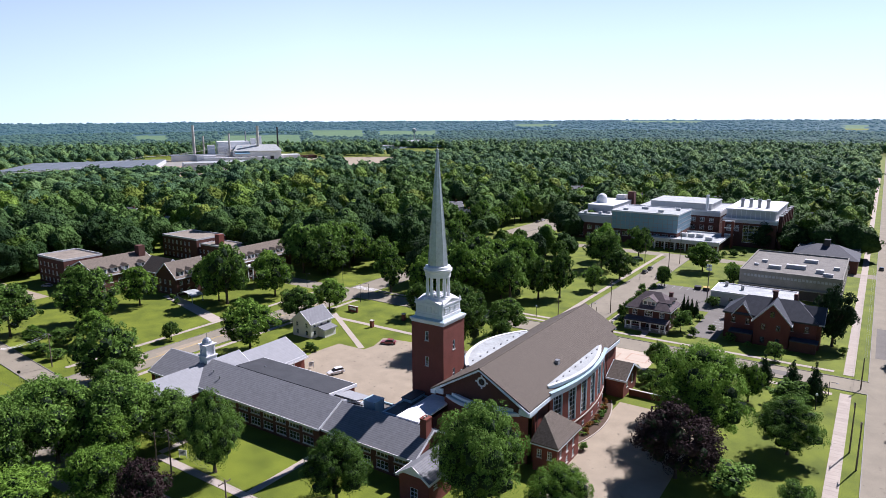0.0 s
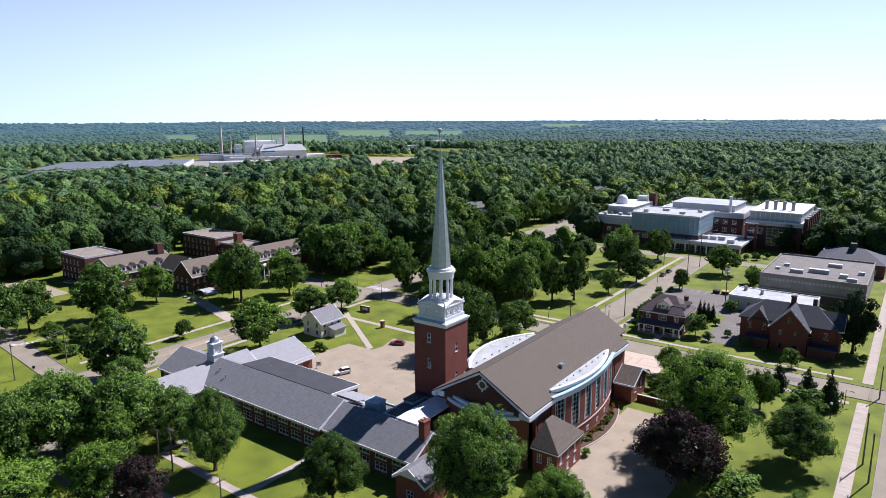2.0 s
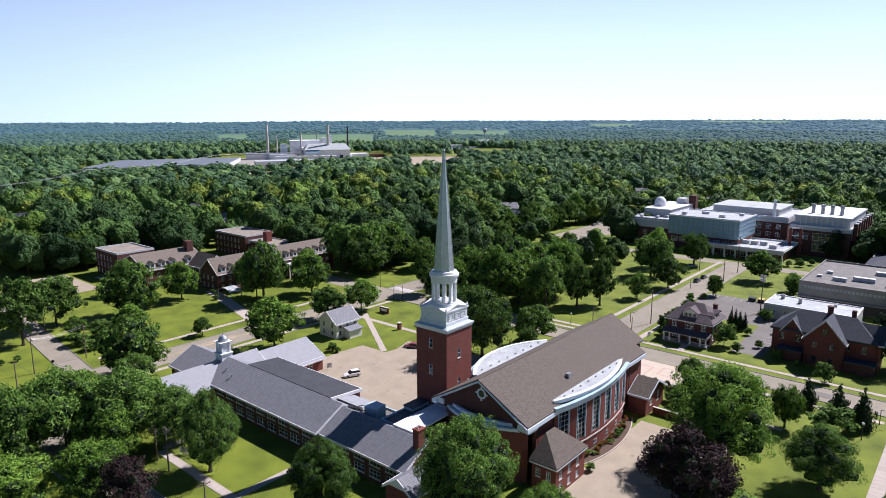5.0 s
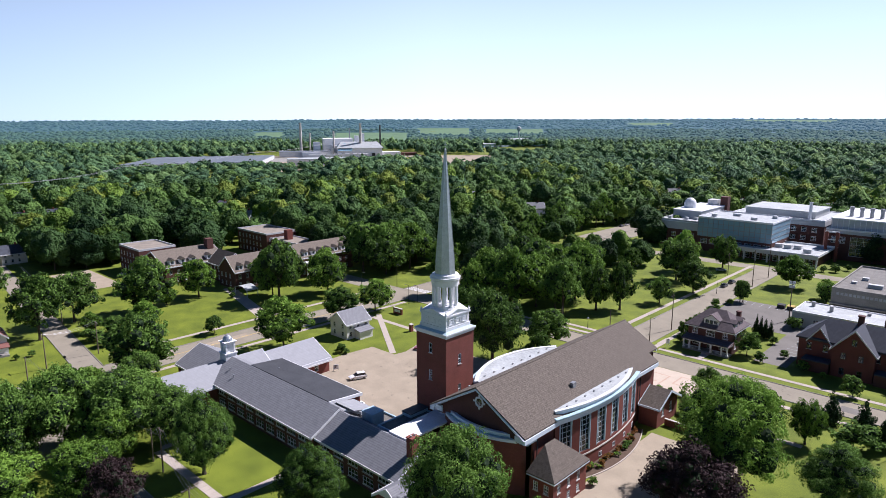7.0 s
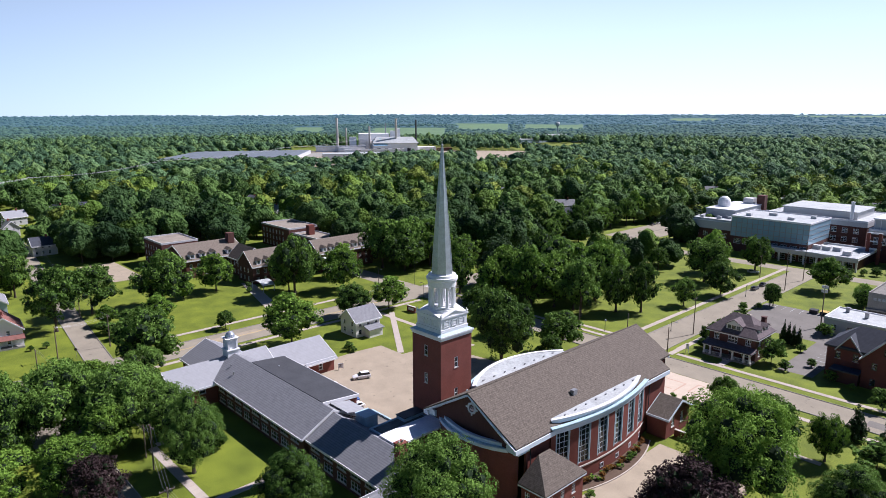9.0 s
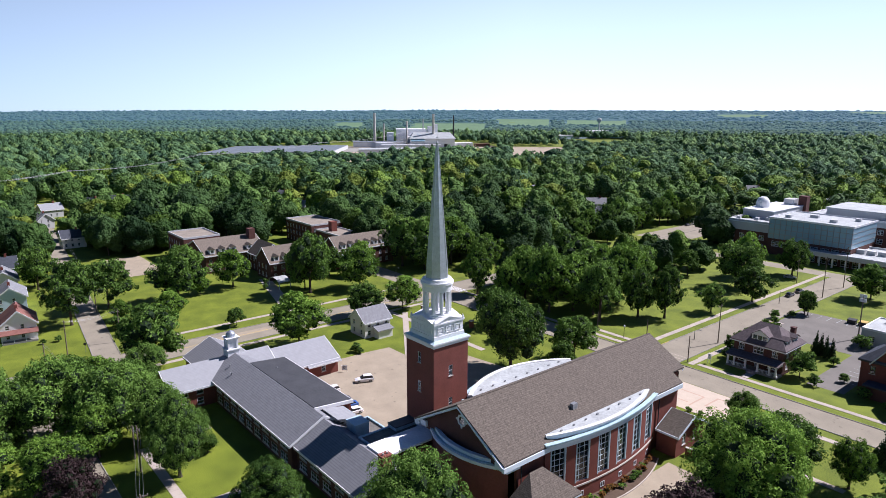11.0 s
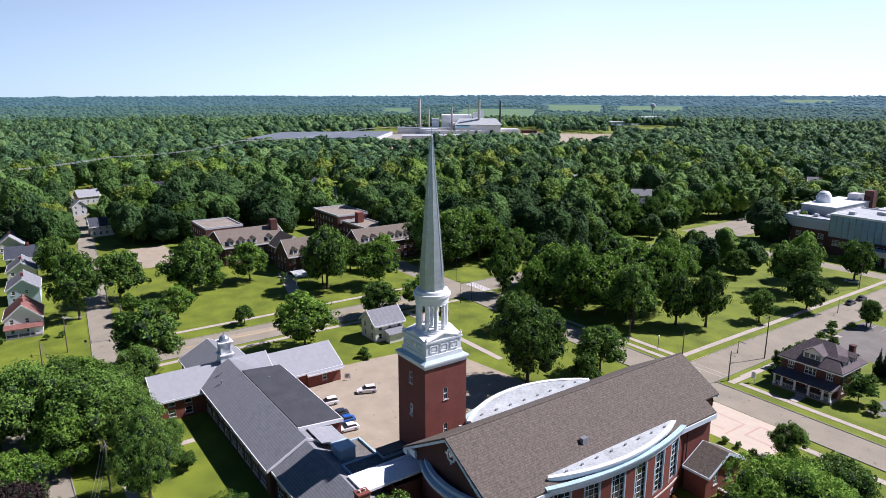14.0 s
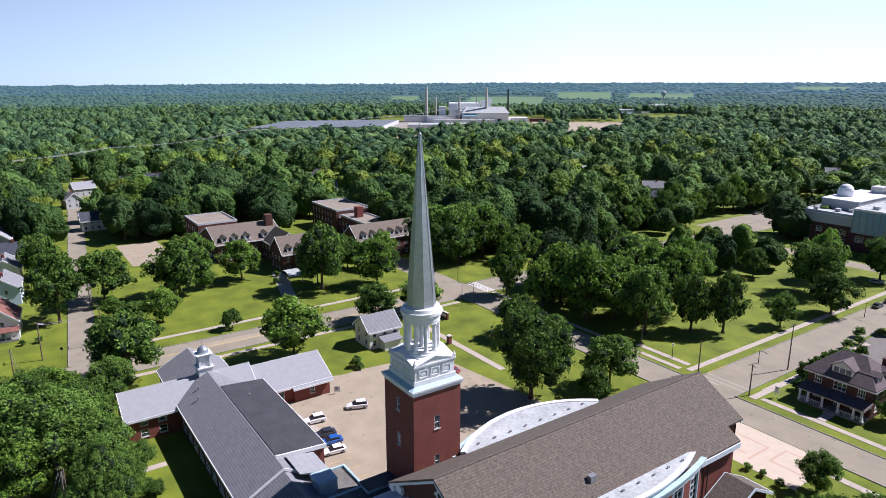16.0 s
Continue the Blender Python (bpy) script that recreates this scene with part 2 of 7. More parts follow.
LEAF_LIGHT = leaf_mat("light_leaves", (0.040, 0.096, 0.012), (0.228, 0.385, 0.056), 0.24)
LEAF_PURPLE = leaf_mat("purple_leaves", (0.018, 0.012, 0.012), (0.052, 0.034, 0.034), 0.12)
LEAF_WOODS = leaf_mat("woodland_leaves", (0.024, 0.060, 0.014), (0.138, 0.252, 0.060), 0.13, 0.5, 7.0)
LEAF_DEEP = leaf_mat("deep_green_leaves", (0.017, 0.044, 0.014), (0.088, 0.168, 0.050), 0.13, 0.5, 7.0)
LEAF_BRIGHT = leaf_mat("bright_green_leaves", (0.046, 0.098, 0.013), (0.205, 0.330, 0.052), 0.11, 0.5, 7.0)
LEAF_OLIVE = leaf_mat("olive_green_leaves", (0.062, 0.100, 0.014), (0.235, 0.312, 0.050), 0.11, 0.5, 7.0)
# bluer, lighter copies: haze over the far woods put into the leaf colour
LEAF_HAZE = leaf_mat("hazed_leaves", (0.026, 0.068, 0.028), (0.146, 0.268, 0.112), 0.13, 0.5, 7.0)
LEAF_HAZE_DEEP = leaf_mat("hazed_deep_leaves", (0.018, 0.050, 0.025), (0.092, 0.182, 0.088), 0.13, 0.5, 7.0)
LEAF_HAZE_BRIGHT = leaf_mat("hazed_bright_leaves", (0.046, 0.102, 0.030), (0.196, 0.320, 0.112), 0.13, 0.5, 7.0)
LEAF_DARK = leaf_mat("conifer_needles", (0.014, 0.036, 0.014), (0.055, 0.098, 0.036), 0.12)
FLOWER = leaf_mat("autumn_flowers", (0.20, 0.05, 0.02), (0.22, 0.16, 0.03))


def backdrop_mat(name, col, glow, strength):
    """Far country: woods, with miles of haze painted as blue tint and glow."""
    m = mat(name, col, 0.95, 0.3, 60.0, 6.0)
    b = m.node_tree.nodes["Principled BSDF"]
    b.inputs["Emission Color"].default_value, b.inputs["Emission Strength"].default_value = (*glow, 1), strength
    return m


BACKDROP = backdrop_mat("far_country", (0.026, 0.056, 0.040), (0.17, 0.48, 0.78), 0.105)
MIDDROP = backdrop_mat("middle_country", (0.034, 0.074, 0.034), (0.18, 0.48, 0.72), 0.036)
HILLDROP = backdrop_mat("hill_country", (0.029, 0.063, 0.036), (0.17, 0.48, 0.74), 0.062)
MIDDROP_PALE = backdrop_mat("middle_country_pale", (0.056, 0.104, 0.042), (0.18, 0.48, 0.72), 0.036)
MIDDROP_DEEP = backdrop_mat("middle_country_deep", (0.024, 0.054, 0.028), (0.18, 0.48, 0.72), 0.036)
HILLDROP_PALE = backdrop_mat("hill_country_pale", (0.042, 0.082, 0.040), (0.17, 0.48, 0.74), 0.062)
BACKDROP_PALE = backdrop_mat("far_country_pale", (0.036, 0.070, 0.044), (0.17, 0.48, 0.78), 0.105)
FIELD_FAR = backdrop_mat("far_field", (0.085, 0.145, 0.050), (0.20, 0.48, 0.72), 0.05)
RED_SHINGLE = mat("red_shingle", (0.19, 0.085, 0.068), 0.85, 0.3, 1.5, 9.0)
BLUE_SIDING = mat("blue_siding", (0.42, 0.52, 0.60), 0.6, 0.06, 1.0, 9.0)
TYRE = mat("tyre_rubber", (0.02, 0.02, 0.02), 0.8, 0.1)
# near-black green: shade deep in the crowns, put into the colour
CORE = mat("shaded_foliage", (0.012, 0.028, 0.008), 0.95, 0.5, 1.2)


# ---- mesh helpers ----
def finish(name, bm, material, smooth=False):
    bmesh.ops.recalc_face_normals(bm, faces=bm.faces)
    me = bpy.data.meshes.new(name)
    bm.to_mesh(me)
    bm.free()
    for m in material if isinstance(material, (list, tuple)) else (material,):
        me.materials.append(m)
    if smooth:
        for p in me.polygons:
            p.use_smooth = True
    return me


def part(name, bm, material, parent=None, label="", smooth=False):
    """One mesh object, under a thing or a part."""
    ob = new(name, finish(name, bm, material, smooth) if isinstance(bm, bmesh.types.BMesh) else bm)
    if parent is not None:
        ob.parent = parent
    return tagged(ob, label)


def thing(name, label, category, m=None, group="", kind=""):
    ob = tagged(new(name), label, category, group, kind)
    ob.empty_display_size = 0.5
    if m is not None:
        ob.matrix_basis = m
    return ob


def solid(name, bm, material, label, category, kind="", group=""):
    return tagged(part(name, bm, material), label, category, group, kind)


def box(bm, x0, x1, y0, y1, z0, z1, m=None):
    v = [bm.verts.new((x, y, z)) for z in (z0, z1) for x, y in ((x0, y0), (x1, y0), (x1, y1), (x0, y1))]
    if m is not None:
        for w in v:
            w.co = m @ w.co
    for f in ((3, 2, 1, 0), (4, 5, 6, 7), (0, 1, 5, 4), (1, 2, 6, 5), (2, 3, 7, 6), (3, 0, 4, 7)):
        bm.faces.new([v[i] for i in f])
    return bm


def boxes(*list_of_six):
    bm = bmesh.new()
    for b in list_of_six:
        box(bm, *b)
    return bm


def prism(bm, ring, z0, z1, top=None):
    """A column over a ground outline; top: another outline for the upper face."""
    lo = [bm.verts.new((x, y, z0)) for x, y in ring]
    hi = [bm.verts.new((x, y, z1)) for x, y in (top or ring)]
    bm.faces.new(lo[::-1])
    bm.faces.new(hi)
    for i in range(len(ring)):
        j = (i + 1) % len(ring)
        bm.faces.new((lo[i], lo[j], hi[j], hi[i]))
    return bm


def slab(bm, pts, thick):
    """A thick sheet whose upper face has the given corners."""
    hi = [bm.verts.new(p) for p in pts]
    lo = [bm.verts.new((p[0], p[1], p[2] - thick)) for p in pts]
    bm.faces.new(hi)
    bm.faces.new(lo[::-1])
    for i in range(len(pts)):
        j = (i + 1) % len(pts)
        bm.faces.new((hi[j], hi[i], lo[i], lo[j]))
    return bm


def circle(r, n, cx=0.0, cy=0.0, turn=0.0):
    return [(cx + r * math.cos(turn + 2 * math.pi * i / n), cy + r * math.sin(turn + 2 * math.pi * i / n)) for i in range(n)]


def lathe(bm, profile, n, cx=0.0, cy=0.0, turn=0.0):
    """A turned shape: profile of (radius, height) from below."""
    rings = [[bm.verts.new((x, y, z)) for x, y in circle(max(r, 0.01), n, cx, cy, turn)] for r, z in profile]
    bm.faces.new(rings[0][::-1])
    bm.faces.new(rings[-1])
    for a, b in zip(rings, rings[1:]):
        for i in range(n):
            j = (i + 1) % n
            bm.faces.new((a[i], a[j], b[j], b[i]))
    return bm


def panel(bm, xs, zs, filled, y0, y1, m=None):
    """An upright sheet with openings in one piece: filled(x, z) tells which fields of the grid are solid."""
    nx, nz = len(xs) - 1, len(zs) - 1
    on = [[filled((xs[i] + xs[i + 1]) / 2, (zs[k] + zs[k + 1]) / 2) for k in range(nz)] for i in range(nx)]
    made = {}

    def v(i, k, y):
        if (i, k, y) not in made:
            c = Vector((xs[i], y, zs[k]))
            made[i, k, y] = bm.verts.new(m @ c if m is not None else c)
        return made[i, k, y]

    for i in range(nx):
        for k in range(nz):
            if not on[i][k]:
                continue
            bm.faces.new((v(i, k, y0), v(i + 1, k, y0), v(i + 1, k + 1, y0), v(i, k + 1, y0)))
            bm.faces.new((v(i, k, y1), v(i, k + 1, y1), v(i + 1, k + 1, y1), v(i + 1, k, y1)))
            for di, dk, e in ((-1, 0, ((i, k), (i, k + 1))), (1, 0, ((i + 1, k + 1), (i + 1, k))), (0, -1, ((i + 1, k), (i, k))), (0, 1, ((i, k + 1), (i + 1, k + 1)))):
                p, q = i + di, k + dk
                if not (0 <= p < nx and 0 <= q < nz and on[p][q]):
                    (a, b), (c, d) = e
                    bm.faces.new((v(a, b, y0), v(c, d, y0), v(c, d, y1), v(a, b, y1)))
    return bm


def wall_run(bm, p0, p1, z0, z1, thick, holes=()):
    """A wall from p0 to p1 (its outer face on the right hand), with openings (s0, s1, low, high) right through it."""
    d = Vector((p1[0] - p0[0], p1[1] - p0[1], 0))
    m = Matrix.Translation((p0[0], p0[1], 0)) @ Matrix.Rotation(math.atan2(d.y, d.x), 4, "Z")
    xs = sorted({0.0, d.length, *(h[0] for h in holes), *(h[1] for h in holes)})
    zs = sorted({z0, z1, *(h[2] for h in holes), *(h[3] for h in holes)})
    panel(bm, xs, zs, lambda x, z: not any(h[0] < x < h[1] and h[2] < z < h[3] for h in holes), 0, thick, m)
    return m


def window_meshes(w, h, cols, rows, frame=0.1, glass=None, white=None):
    """Meshes of a sash window of that size: frame with glazing bars, pane and sill. Origin at the lower left corner of the opening."""
    t = 0.035
    xs, zs = [0, frame, w - frame, w], [0, frame, h - frame, h]
    bx, bz = [w * i / cols for i in range(1, cols)], [h * i / rows for i in range(1, rows)]
    xs, zs = sorted(xs + [c + o for c in bx for o in (-t, t)]), sorted(zs + [c + o for c in bz for o in (-t, t)])
    fr = panel(bmesh.new(), xs, zs, lambda x, z: x < frame or x > w - frame or z < frame or z > h - frame or any(abs(x - c) < t for c in bx) or any(abs(z - c) < t for c in bz), 0.05, 0.16)
    pa = boxes((frame, w - frame, 0.10, 0.115, frame, h - frame))
    si = boxes((-0.12, w + 0.12, -0.1, 0.048, -0.12, 0.0))
    return finish("window_frame", fr, white or WHITE), finish("pane", pa, glass or PANE), finish("window_sill", si, STONE)


def place_windows(parent, m, meshes, holes):
    for s0, s1, lo, hi in holes:
        w = part("window", meshes[0], None, parent)
        w.matrix_basis = m @ Matrix.Translation((s0, 0, lo))
        part("pane", meshes[1], None, w)
        part("sill", meshes[2], None, w)


def row_of(n, first, step, w, lo, h):
    return [(first + i * step, first + i * step + w, lo, lo + h) for i in range(n)]


def block(parent, x0, x1, y0, y1, z0, z1, material, holes=(), sizes=None, thick=0.35, bars=(2, 3), name="wall", sash=None):
    """Four walls with openings and windows. holes: for the sides south, east, north, west (seen from outside, from left to right)."""
    ends = (((x0, y0), (x1, y0)), ((x1, y0), (x1, y1)), ((x1, y1), (x0, y1)), ((x0, y1), (x0, y0)))
    made = {}
    for k, (a, b) in enumerate(ends):
        here = holes[k] if k < len(holes) else ()
        bm = bmesh.new()
        # butt the walls: those to east and west stand between the other two
        if k in (1, 3):
            s = 1 if k == 1 else -1
            a, b = (a[0], a[1] + s * thick), (b[0], b[1] - s * thick)
            here = [(h[0] - thick, h[1] - thick, h[2], h[3]) for h in here]
        m = wall_run(bm, a, b, z0, z1, thick, here)
        part(name, bm, material, parent)
        for h in here:
            key = (round(h[1] - h[0], 2), round(h[3] - h[2], 2))
            if key not in made:
                made[key] = window_meshes(*key, *bars, white=sash)
            place_windows(parent, m, made[key], [h])


def gable(parent, x0, x1, y0, y1, ze, zr, axis, material, over=0.5, thick=0.25, ends=None, trim=None, fill=None, name="roof"):
    """A gable roof; ze, zr: heights of eaves and ridge over the walls' outer faces. fill: the gable walls' material."""
    slope = (zr - ze) / ((y1 - y0) / 2 if axis == "x" else (x1 - x0) / 2)
    e0, e1 = ends if ends else (over, over)
    zo = ze - slope * over
    bm, tr = bmesh.new(), bmesh.new()
    if axis == "x":
        c, a, b = (y0 + y1) / 2, x0 - e0, x1 + e1
        slab(bm, [(a, y0 - over, zo), (b, y0 - over, zo), (b, c, zr), (a, c, zr)], thick)
        slab(bm, [(b, y1 + over, zo), (a, y1 + over, zo), (a, c, zr), (b, c, zr)], thick)
        if trim:
            for y in (y0 - over, y1 + over):
                box(tr, a, b, y - 0.12 if y < c else y + 0.003, y - 0.003 if y < c else y + 0.12, zo - 0.42, zo + 0.02)
    else:
        c, a, b = (x0 + x1) / 2, y0 - e0, y1 + e1
        slab(bm, [(x0 - over, b, zo), (x0 - over, a, zo), (c, a, zr), (c, b, zr)], thick)
        slab(bm, [(x1 + over, a, zo), (x1 + over, b, zo), (c, b, zr), (c, a, zr)], thick)
        if trim:
            for x in (x0 - over, x1 + over):
                box(tr, x - 0.12 if x < c else x + 0.003, x - 0.003 if x < c else x + 0.12, a, b, zo - 0.42, zo + 0.02)
    part(name, bm, material, parent)
    if trim:
        # raking boards on both gable ends
        for end, s in ((a, -1), (b, 1)):
            for side in (-1, 1):
                w = ((y1 - y0) if axis == "x" else (x1 - x0)) / 2 + over
                p, q, t = (c + side * w, zo), (c, zr), 0.45
                e2 = end + s * 0.12
                pts = [(p[0], p[1] + 0.04), (q[0], q[1] + 0.04), (q[0], q[1] - t), (p[0], p[1] - t)]
                vs = []
                for e in (end + s * 0.003, e2):
                    vs.append([tr.verts.new((e, u, z) if axis == "x" else (u, e, z)) for u, z in pts])
                tr.faces.new(vs[0])
                tr.faces.new(vs[1][::-1])
                for i in range(4):
                    j = (i + 1) % 4
                    tr.faces.new((vs[0][j], vs[0][i], vs[1][i], vs[1][j]))
        part("roof_trim", tr, trim, parent)
    else:
        tr.free()
    if fill:
        for end, s in ((x0 if axis == "x" else y0, 1), (x1 if axis == "x" else y1, -1)):
            g = bmesh.new()
            lo, hi = (y0, y1) if axis == "x" else (x0, x1)
            tri3 = [(lo, ze - 0.03), (hi, ze - 0.03), ((lo + hi) / 2, zr - thick - 0.06)]
            vs = [[g.verts.new((e, u, z) if axis == "x" else (u, e, z)) for u, z in tri3] for e in (end, end + s * 0.3)]
            g.faces.new(vs[0])
            g.faces.new(vs[1][::-1])
            for i in range(3):
                j = (i + 1) % 3
                g.faces.new((vs[0][j], vs[0][i], vs[1][i], vs[1][j]))
            part("gable_wall", g, fill, parent)


def hip(parent, x0, x1, y0, y1, ze, zr, ridge, material, over=0.5, name="roof", trim=None):
    """A hipped roof; ridge: its two ends ((x, y), (x, y))."""
    x0, x1, y0, y1 = x0 - over, x1 + over, y0 - over, y1 + over
    bm = bmesh.new()
    lo = [bm.verts.new((x, y, ze)) for x, y in ((x0, y0), (x1, y0), (x1, y1), (x0, y1))]
    un = [bm.verts.new((x, y, ze - 0.2)) for x, y in ((x0, y0), (x1, y0), (x1, y1), (x0, y1))]
    (ax, ay), (bx, by) = ridge
    a, b = bm.verts.new((ax, ay, zr)), bm.verts.new((bx, by, zr))
    if abs(bx - ax) >= abs(by - ay):
        faces = ((lo[0], lo[1], b, a), (lo[1], lo[2], b), (lo[2], lo[3], a, b), (lo[3], lo[0], a))
    else:
        faces = ((lo[0], lo[1], a), (lo[1], lo[2], b, a), (lo[2], lo[3], b), (lo[3], lo[0], a, b))
    for f in faces:
        bm.faces.new(f)
    bm.faces.new(un[::-1])
    for i in range(4):
        j = (i + 1) % 4
        bm.faces.new((un[i], un[j], lo[j], lo[i]))
    part(name, bm, material, parent)
    if trim:
        t = boxes((x0 + 0.02, x1 - 0.02, y0 + 0.02, y0 + 0.14, ze - 0.5, ze - 0.203), (x0 + 0.02, x1 - 0.02, y1 - 0.14, y1 - 0.02, ze - 0.5, ze - 0.203),
                  (x0 + 0.02, x0 + 0.14, y0 + 0.143, y1 - 0.143, ze - 0.5, ze - 0.203), (x1 - 0.14, x1 - 0.02, y0 + 0.143, y1 - 0.143, ze - 0.5, ze - 0.203))
        part("eaves_trim", t, trim, parent)


def flat_roof(parent, x0, x1, y0, y1, z, material, parapet=0.5, coping=None, wallmat=None):
    part("roof", boxes((x0 + 0.3, x1 - 0.3, y0 + 0.3, y1 - 0.3, z - 0.3, z)), material, parent)
    c = boxes((x0 - 0.06, x1 + 0.06, y0 - 0.06, y0 + 0.297, z - 0.3, z + parapet), (x0 - 0.06, x1 + 0.06, y1 - 0.297, y1 + 0.06, z - 0.3, z + parapet),
              (x0 - 0.06, x0 + 0.297, y0 + 0.3, y1 - 0.3, z - 0.3, z + parapet), (x1 - 0.297, x1 + 0.06, y0 + 0.3, y1 - 0.3, z - 0.3, z + parapet))
    part("parapet", c, coping or TRIM, parent)


# ---- ground, roads and paths ----
def polar_ground():
    """One sheet to the horizon: flat near the town, rising to low wooded hills far off."""
    bm = bmesh.new()
    radii = [0, 40, 90, 160, 260, 400, 600, 850, 1150, 1500, 1900, 2300, 2800, 3300, 3800, 4300, 4700, 4900]
    n = 160
    rows_ = []
    for r in radii:
        if r == 0:
            rows_.append([bm.verts.new((-60, 100, 0))])
            continue
        ring = []
        for i in range(n):
            a = 2 * math.pi * i / n
            x, y = -60 + r * math.cos(a), 100 + r * math.sin(a)
            ring.append(bm.verts.new((x, y, hill(x, y))))
        rows_.append(ring)
    for i in range(n):
        bm.faces.new((rows_[0][0], rows_[1][i], rows_[1][(i + 1) % n]))
    for a, b in zip(rows_[1:], rows_[2:]):
        for i in range(n):
            j = (i + 1) % n
            bm.faces.new((a[i], b[i], b[j], a[j]))
    return bm


def hill(x, y):
    r = math.hypot(x + 60, y - 100)
    t = max(0.0, min(1.0, (r - 1700) / 3000))
    return (30 + 18 * (y - 100) / max(r, 1.0)) * t * t * (3 - 2 * t) + 9 * t * noise.noise(Vector((x / 900, y / 900, 3.0)))


ground = solid("ground", polar_ground(), GRASS, "wide green lawn and wooded country ground", "ground", "structure")
for p in ground.data.polygons:
    p.use_smooth = True


def strip(name, x0, x1, y0, y1, z, material, label, category, m=None):
    bm = bmesh.new()
    box(bm, x0, x1, y0, y1, -0.3, z, m)
    return solid(name, bm, material, label, category, "structure")


E_TURN = Matrix.Translation((-173, 76.3, 0)) @ Matrix.Rotation(radians(174.5), 4, "Z")
strip("road", 2.9, 15.5, -300, 1500, 0.03, ASPHALT, "wide pale asphalt street beside the church lawn", "road")
strip("road", -162, 2.9, 183.3, 192.6, 0.026, ASPHALT, "asphalt side street behind the church", "road")
strip("road", -83.5, -73.0, 192.6, 324, 0.028, ASPHALT, "asphalt street running past the dark brick house", "road")
strip("road", -173.5, -162, -300, 720, 0.03, ASPHALT, "wide asphalt main street with a yellow centre line", "road")
strip("road", -186.5, -173.5, 340, 480, 0.028, ASPHALT, "asphalt parking lane widening the main street", "road")
strip("road", -162, 2.9, 324, 332.5, 0.026, ASPHALT, "asphalt street before the science buildings", "road")
strip("road", -260, -173.5, 183.3, 192.6, 0.026, ASPHALT, "asphalt street crossing the main street", "road")
strip("road", 0.5, 330, -3.2, 3.2, 0.026, ASPHALT, "narrow shaded residential street", "road", E_TURN)
strip("road", -162, 2.9, 52.0, 61.5, 0.026, ASPHALT, "asphalt street before the school wing", "road")
for x in (-167.95, -167.65):
    strip("road_line", x, x + 0.14, -100, 181, 0.034, YELLOW, "double yellow line on the main street", "road marking")
for i in range(5):
    strip("crosswalk_line", -162.0 + 0.2, -173.0, 193.6 + i * 0.75, 193.9 + i * 0.75, 0.034, WHITE, "white crosswalk line on the street", "road marking")


def kerb(x0, x1, y0, y1, m=None):
    bm = bmesh.new()
    box(bm, x0, x1, y0, y1, -0.3, 0.16, m)
    return solid("kerb", bm, CONC_GREY, "concrete kerb along the street", "kerb", "structure")


for a, b in ((-300, 52), (61.5, 183.3), (192.6, 1500)):
    kerb(2.72, 2.897, a, b)
for a, b in ((-300, 52), (61.5, 183.3), (192.6, 420)):
    kerb(-161.997, -161.82, a, b)
for a, b in ((-300, 72.8), (80, 183.3), (192.6, 420)):
    kerb(-173.68, -173.503, a, b)
kerb(-161.8, -67.2, 183.12, 183.297), kerb(-47.5, 2.7, 183.12, 183.297)
kerb(-161.8, -83.7, 192.603, 192.78), kerb(-72.8, 2.7, 192.603, 192.78)
kerb(-83.68, -83.503, 192.8, 323.9), kerb(-72.997, -72.82, 192.8, 323.9)
kerb(-161.8, 2.7, 61.503, 61.68)
kerb(1, 300, 3.203, 3.38, E_TURN), kerb(1, 300, -3.38, -3.203, E_TURN)

# open paved areas
LOT_EDGE = [(-82.0, 104.6), (-82.0, 158.0), (-116.0, 152.8), (-123.6, 151.6), (-121.4, 144.2), (-122.0, 140.2), (-131.5, 140.1), (-132.4, 132.4), (-132.4, 125.6), (-136.0, 118.0), (-132.5, 104.6)]
bm = bmesh.new()
prism(bm, LOT_EDGE, -0.3, 0.02)
solid("parking_lot", bm, LOT, "worn sandy asphalt parking lot behind the school", "parking lot", "structure")
strip("forecourt", -46.5, -27, 86, 146, 0.018, LOT, "sandy asphalt forecourt beside the curved bay", "forecourt")
strip("forecourt", -27, 2.0, 88, 100, 0.016, LOT, "sandy asphalt drive leading to the forecourt", "forecourt")
strip("plaza", -67, -47.5, 169.5, 183.1, 0.03, PINKPAVE, "pale pink paved plaza with red brick bands", "plaza")
for a, b, c, d in ((-66, -57.2, 178.5, 178.9), (-57.6, -57.2, 172, 178.5), (-55, -49, 180.2, 180.6), (-55, -54.6, 175, 180.2), (-49.4, -49, 175, 180.2), (-55, -49, 174.6, 175), (-65, -58.5, 173.2, 173.6), (-65, -64.6, 173.6, 177.4)):
    strip("paving_band", a, b, c, d, 0.036, REDPAVE, "red brick band in the plaza paving", "paving")
strip("parking_lot", -45.5, -37, 206, 268, 0.02, ASPHALT_DARK, "dark asphalt car park beside the brick house", "parking lot")
strip("parking_lot", -72, -45.5, 236, 268, 0.018, ASPHALT_DARK, "dark asphalt car park behind the brick house", "parking lot")
strip("parking_lot", -300, -262, 103, 119, 0.02, LOT, "pale asphalt car park near the brick hall", "parking lot")
strip("driveway", -226, -181, 137, 141.5, 0.02, CONC, "pale concrete drive to the brick hall", "driveway", Matrix.Translation((-200, 139, 0)) @ Matrix.Rotation(radians(-14), 4, "Z") @ Matrix.Translation((200, -139, 0)))


